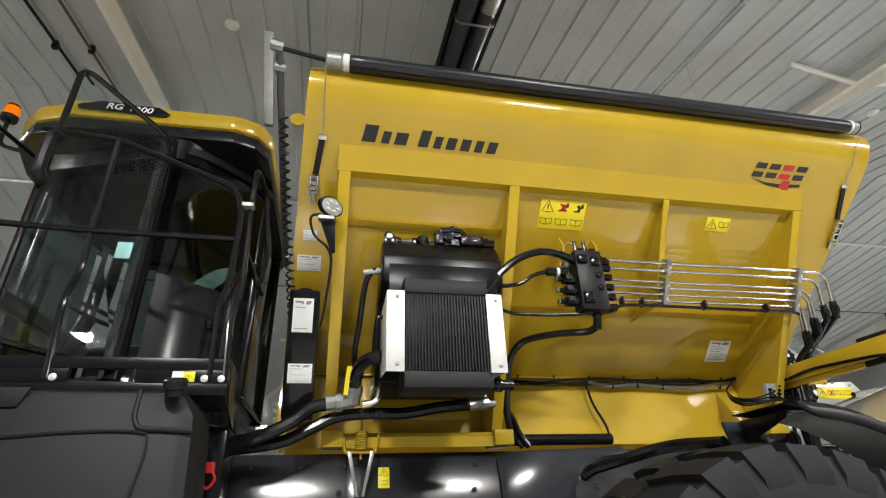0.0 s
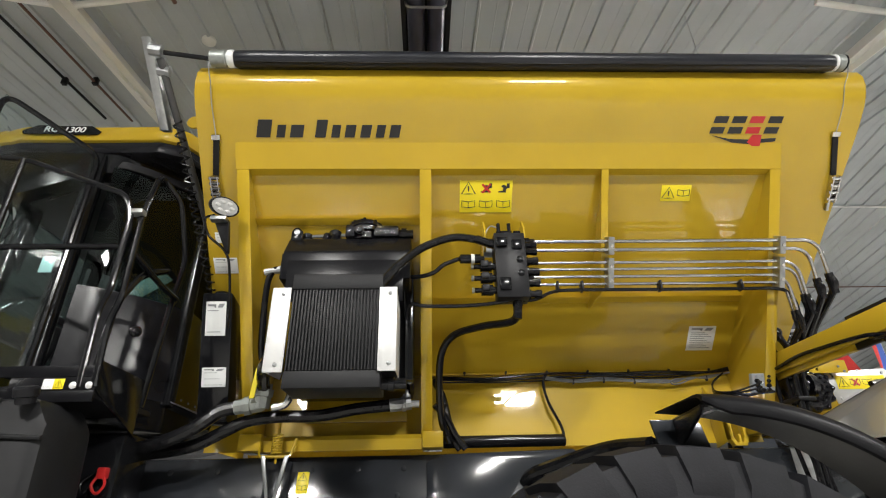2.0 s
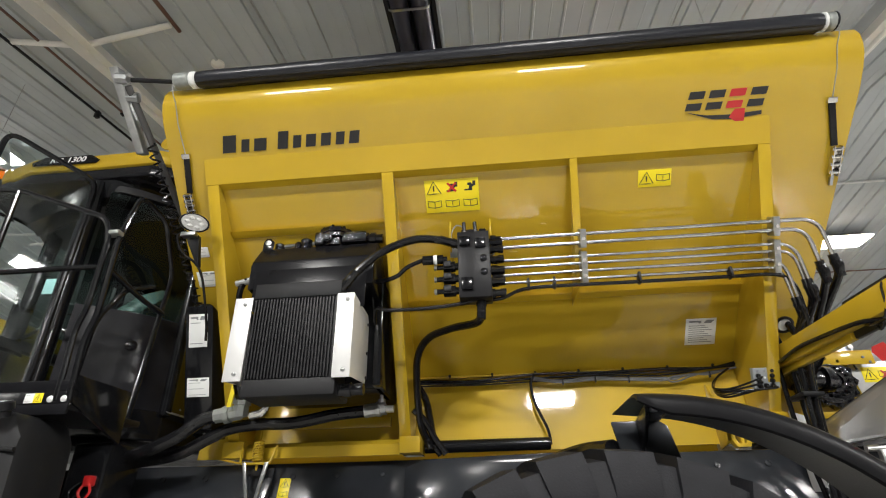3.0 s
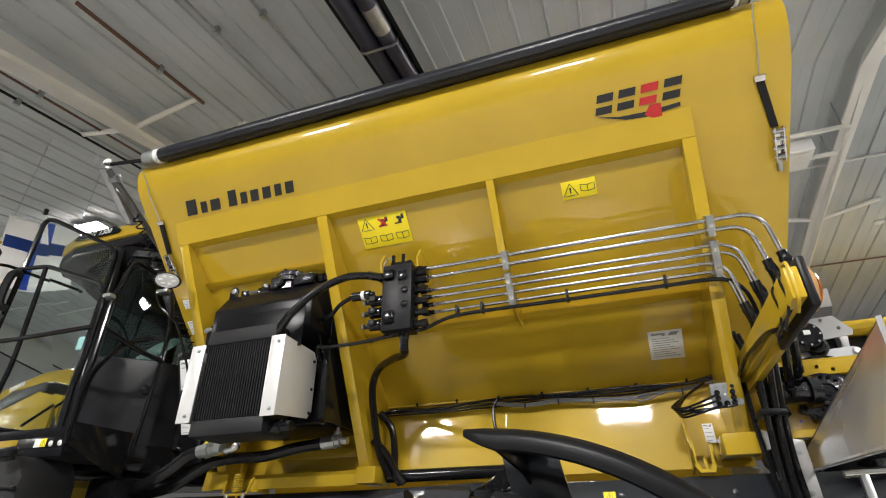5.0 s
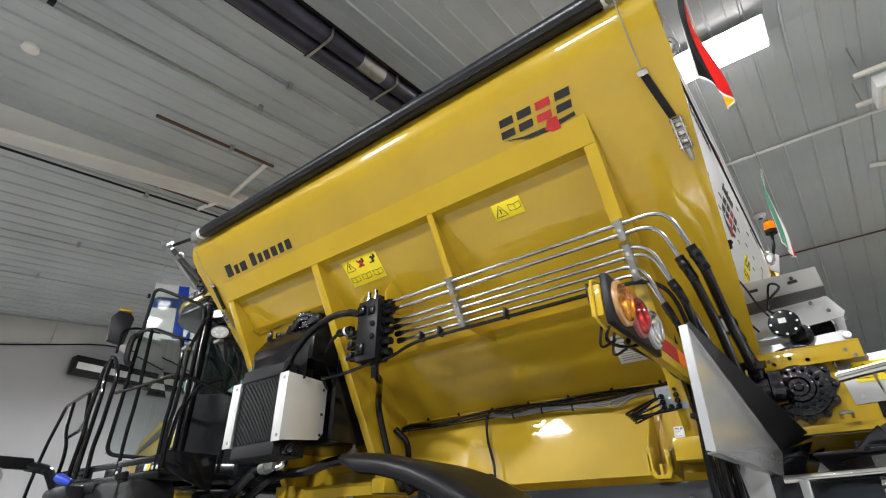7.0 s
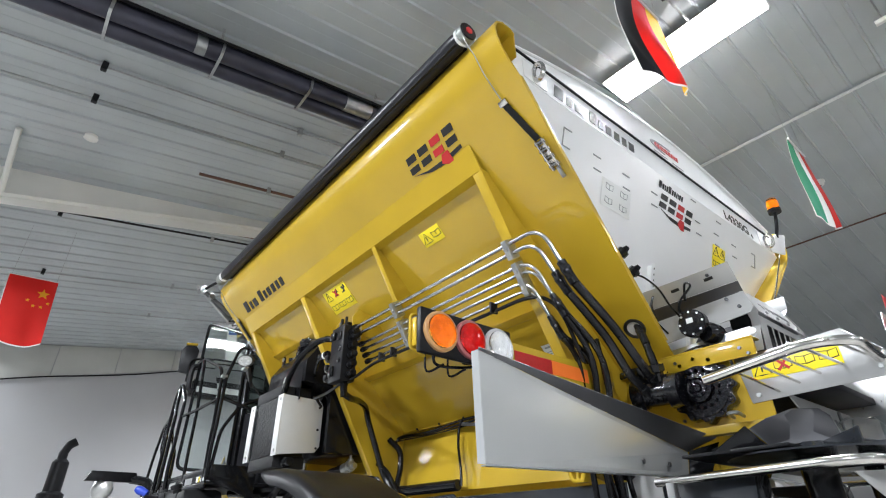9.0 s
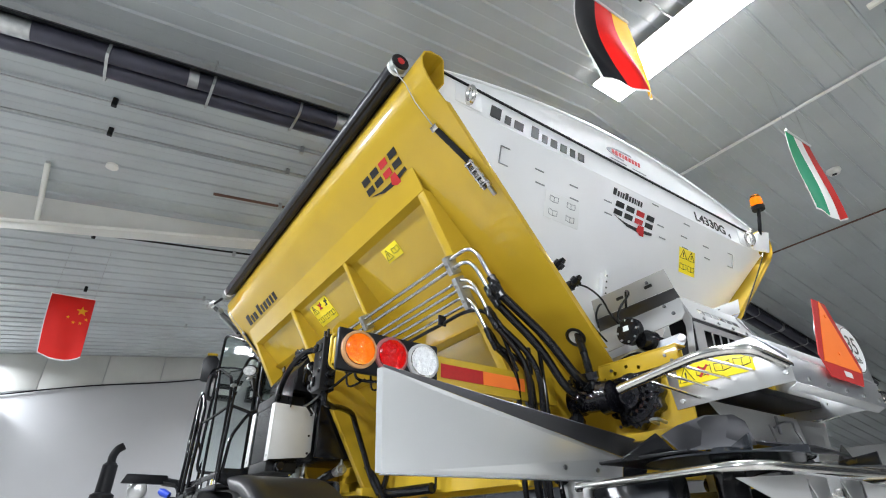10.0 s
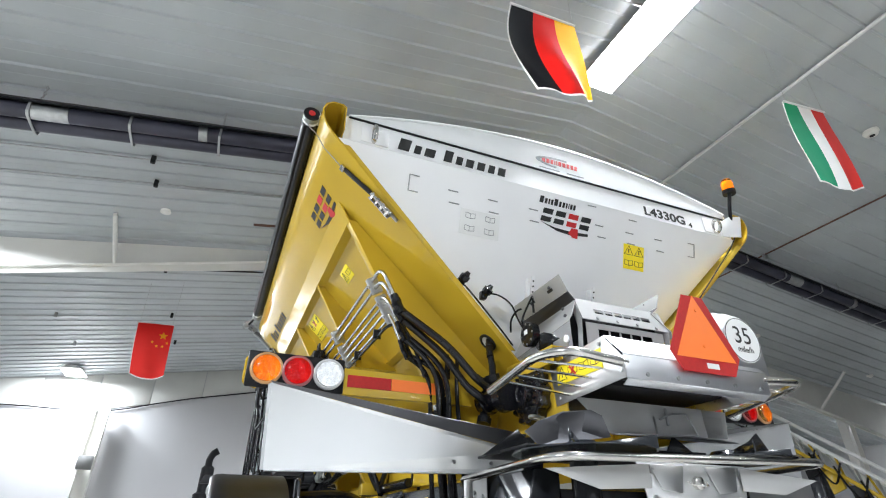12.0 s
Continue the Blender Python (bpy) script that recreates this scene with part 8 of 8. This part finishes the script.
F_RED, F_BLACK, F_GOLD, F_GREEN, F_WHITE, F_BLUE = (0.76, 0.045, 0.035), (0.028, 0.03, 0.036), (0.88, 0.60, 0.03), (0.015, 0.36, 0.19), (0.85, 0.85, 0.84), (0.05, 0.16, 0.58)
flag([(3.69, -0.375, 5.33), (3.67, 0.235, 5.395), (3.75, 0.245, 4.535), (3.60, -0.16, 4.60)], [(0, 0.333, F_BLACK), (0.333, 0.667, F_RED), (0.667, 1, F_GOLD)], "black, red and gold striped flag hung upright", 0.4, 0.05, 0.10)
flag([(3.755, 2.61, 5.38), (3.715, 3.33, 5.54), (3.79, 3.25, 4.535), (3.66, 2.76, 4.525)], [(0, 0.333, F_GREEN), (0.333, 0.667, F_WHITE), (0.667, 1, F_RED)], "green, white and red striped flag hung upright", 1.3, 0.035)
RED_FLAG = [(-3.56, -3.43, 4.81), (-3.62, -2.90, 4.845), (-3.45, -2.845, 3.94), (-3.47, -3.33, 3.925)]
cn = flag(RED_FLAG, [(0, 1, F_RED)], "red flag with five yellow stars hung upright", 2.2)
e1 = (Vector(RED_FLAG[1]) - Vector(RED_FLAG[0])).normalized()
e2 = (Vector(RED_FLAG[0]) - Vector(RED_FLAG[3])).normalized()
for u, v, r in ((0.76, 0.24, 0.075), (0.48, 0.36, 0.026), (0.62, 0.43, 0.026), (0.78, 0.44, 0.026), (0.90, 0.38, 0.026)):
    for face in (1, -1):
        c = cloth_point(RED_FLAG, u, v, 0.025, 2.2, 0.014 * face)
        bm = B()
        slab(bm, [c + (e1 * math.sin(k * math.pi / 5) + e2 * math.cos(k * math.pi / 5)) * (r if k % 2 == 0 else r * 0.42) for k in range(10)], e1.cross(e2) * 0.002)
        part("star", bm, cloth_mat(F_GOLD), cn)
CROSS_FLAG = [(-3.42, -0.62, 4.87), (-3.40, 0.12, 5.05), (-3.26, 0.14, 4.25), (-3.28, -0.60, 4.07)]
fin = flag(CROSS_FLAG, [(0, 0.40, F_WHITE), (0.40, 0.60, F_BLUE), (0.60, 1, F_WHITE)], "white flag with a blue cross hung upright", 3.1)
bm = B()
for face in (0.004, -0.004):
    cloth(bm, CROSS_FLAG, 0, 1, 14, 5, 0.025, 3.1, 0.31, 0.49, face)
part("stripe", bm, cloth_mat(F_BLUE), fin)
flag([(8.6, 4.3, 4.2), (8.9, 4.8, 4.2), (8.9, 4.8, 3.3), (8.6, 4.3, 3.3)], [(0, 0.5, F_BLUE), (0.5, 1, F_RED)], "blue and red flag hung upright", 4.0)

# ---- machines further back in the hall ----
BOOM_A, BOOM_B = (-0.6, 7.5, 3.28), (0.6, 7.5, 2.41)
boom = thing("sprayer_boom", (-0.8, 9.5, 1.5), "silver and yellow lattice sprayer boom folded along another machine", "boom")
BA, BB = V(*BOOM_A), V(*BOOM_B)
along = (BB - BA).normalized()
for k, (dy, dz) in enumerate(((0, 0), (0.10, 0.16), (0.22, -0.12), (0.0, -0.30), (0.16, -0.46))):
    bm = B()
    cyl(bm, BA - along * 0.6 + V(0, dy, dz), BB + along * 1.5 + V(0, dy, dz), 0.034, 8)
    part("chord", bm, ALU if k < 3 else YELLOW, boom)
n = 14
for k in range(n):
    p = BA.lerp(BB, k / (n - 1) * 1.35 - 0.1)
    q = BA.lerp(BB, (k + (0.7 if k % 2 else -0.2)) / (n - 1) * 1.35 - 0.1)
    bm = B()
    cyl(bm, p + V(0, 0.02, 0.0), q + V(0.0, 0.18, -0.45), 0.018, 6)
    part("lacing", bm, ZINC if k % 3 else YELLOW, boom)
for k in range(5):
    p = BA.lerp(BB, 0.1 + 0.28 * k)
    bm = B()
    slab(bm, [p + V(-0.12, 0.05, -0.35), p + V(0.10, 0.05, -0.32), p + V(0.16, 0.05, -0.62), p + V(-0.06, 0.05, -0.70)], (0, 0.05, 0), 0.01)
    part("bracket_plate", bm, YELLOW if k % 2 else MATT, boom)
    bm = B()
    sweep(bm, curve_points([p + V(-0.2, -0.03, -0.05), p + V(-0.05, -0.08, -0.35), p + V(0.1, -0.05, -0.55), p + V(0.25, -0.02, -0.25)], 5), 0.016, 6)
    part("boom_hose", bm, HOSE, boom)
for f in (0.1, 0.9):
    p = BA.lerp(BB, f)
    bm = B()
    box(bm, (p.x - 0.1, p.y + 0.1, 0), (p.x + 0.1, p.y + 0.35, p.z - 0.3), 0.02)
    part("stand", bm, CHASSIS, boom)
other = thing("parked_tractor_cab", (5.9, 5.6, 3.0), "yellow-roofed dark cab of another parked machine", "vehicle")
bm = B()
slab(bm, [(5.35, 5.2, 4.26), (5.35, 6.4, 4.26), (5.6, 6.7, 4.26), (7.0, 6.7, 4.26), (7.2, 6.4, 4.26), (7.2, 5.2, 4.26), (7.0, 4.95, 4.26), (5.6, 4.95, 4.26)], (0, 0, 0.16), 0.06)
part("roof", bm, YELLOW, other)
bm = B()
slab(bm, [(5.5, 5.2, 2.8), (5.5, 6.4, 2.8), (7.0, 6.4, 2.8), (7.0, 5.2, 2.8)], (0, 0, 1.45), 0.08)
part("body", bm, BLACK, other)
bm = B()
box(bm, (5.3, 4.9, 0.9), (8.6, 6.7, 2.8), 0.08)
part("base", bm, CHASSIS, other)
for x in (5.8, 8.0):
    for y in (4.85, 6.75):
        bm = B()
        lathe(bm, (x, y - 0.25, 0.8), (0, 1, 0), [(0, 0.4), (0, 0.75), (0.1, 0.8), (0.4, 0.8), (0.5, 0.75), (0.5, 0.4)], 28)
        part("wheel", bm, TYRE, other)
# wall heater box on the west wall
swb = thing("switch_box", (-9.46, -4.64, 3.03), "grey switch box with a flat cover fixed to the steel column", "switch box")
bm = B()
box(bm, (-9.518, -4.80, 3.03), (-9.40, -4.48, 3.34), 0.015)
bx = part("box", bm, shader("grey_switch_box", (0.20, 0.20, 0.20), 0.5, 0, 0.1, 5), swb)
bm = B()
box(bm, (-9.399, -4.76, 3.07), (-9.390, -4.52, 3.30), 0.004)
part("cover", bm, bpy.data.materials["grey_switch_box"], bx)
wh = thing("wall_heater", (-9.8, 0.9, 5.0), "black wall unit with a pale front strip", "heater")
bm = B()
box(bm, (-9.895, 0.50, 4.95), (-9.60, 3.0, 5.35), 0.02)
part("case", bm, MATT, wh)
bm = B()
box(bm, (-9.598, 0.56, 5.05), (-9.59, 2.9, 5.20), 0.004)
part("front_strip", bm, ALU, wh)

# exhaust stack of a machine parked further forward
ex = thing("exhaust_stack", (-7.2, -1.92, 0), "black exhaust muffler with a curved tail pipe", "exhaust")
bm = B()
lathe(bm, (-7.2, -1.92, 0), (0, 0, 1), [(0, 0), (0, 0.20), (2.44, 0.20), (2.48, 0.135), (2.95, 0.130), (3.0, 0.09), (3.0, 0)], 18)
part("muffler", bm, MATT, ex)
bm = B()
sweep(bm, curve_points([(-7.2, -1.92, 2.98), (-7.2, -1.92, 3.12), (-7.2, -1.87, 3.24), (-7.2, -1.78, 3.31)], 6), 0.075, 12)
part("tail_pipe", bm, MATT, ex)
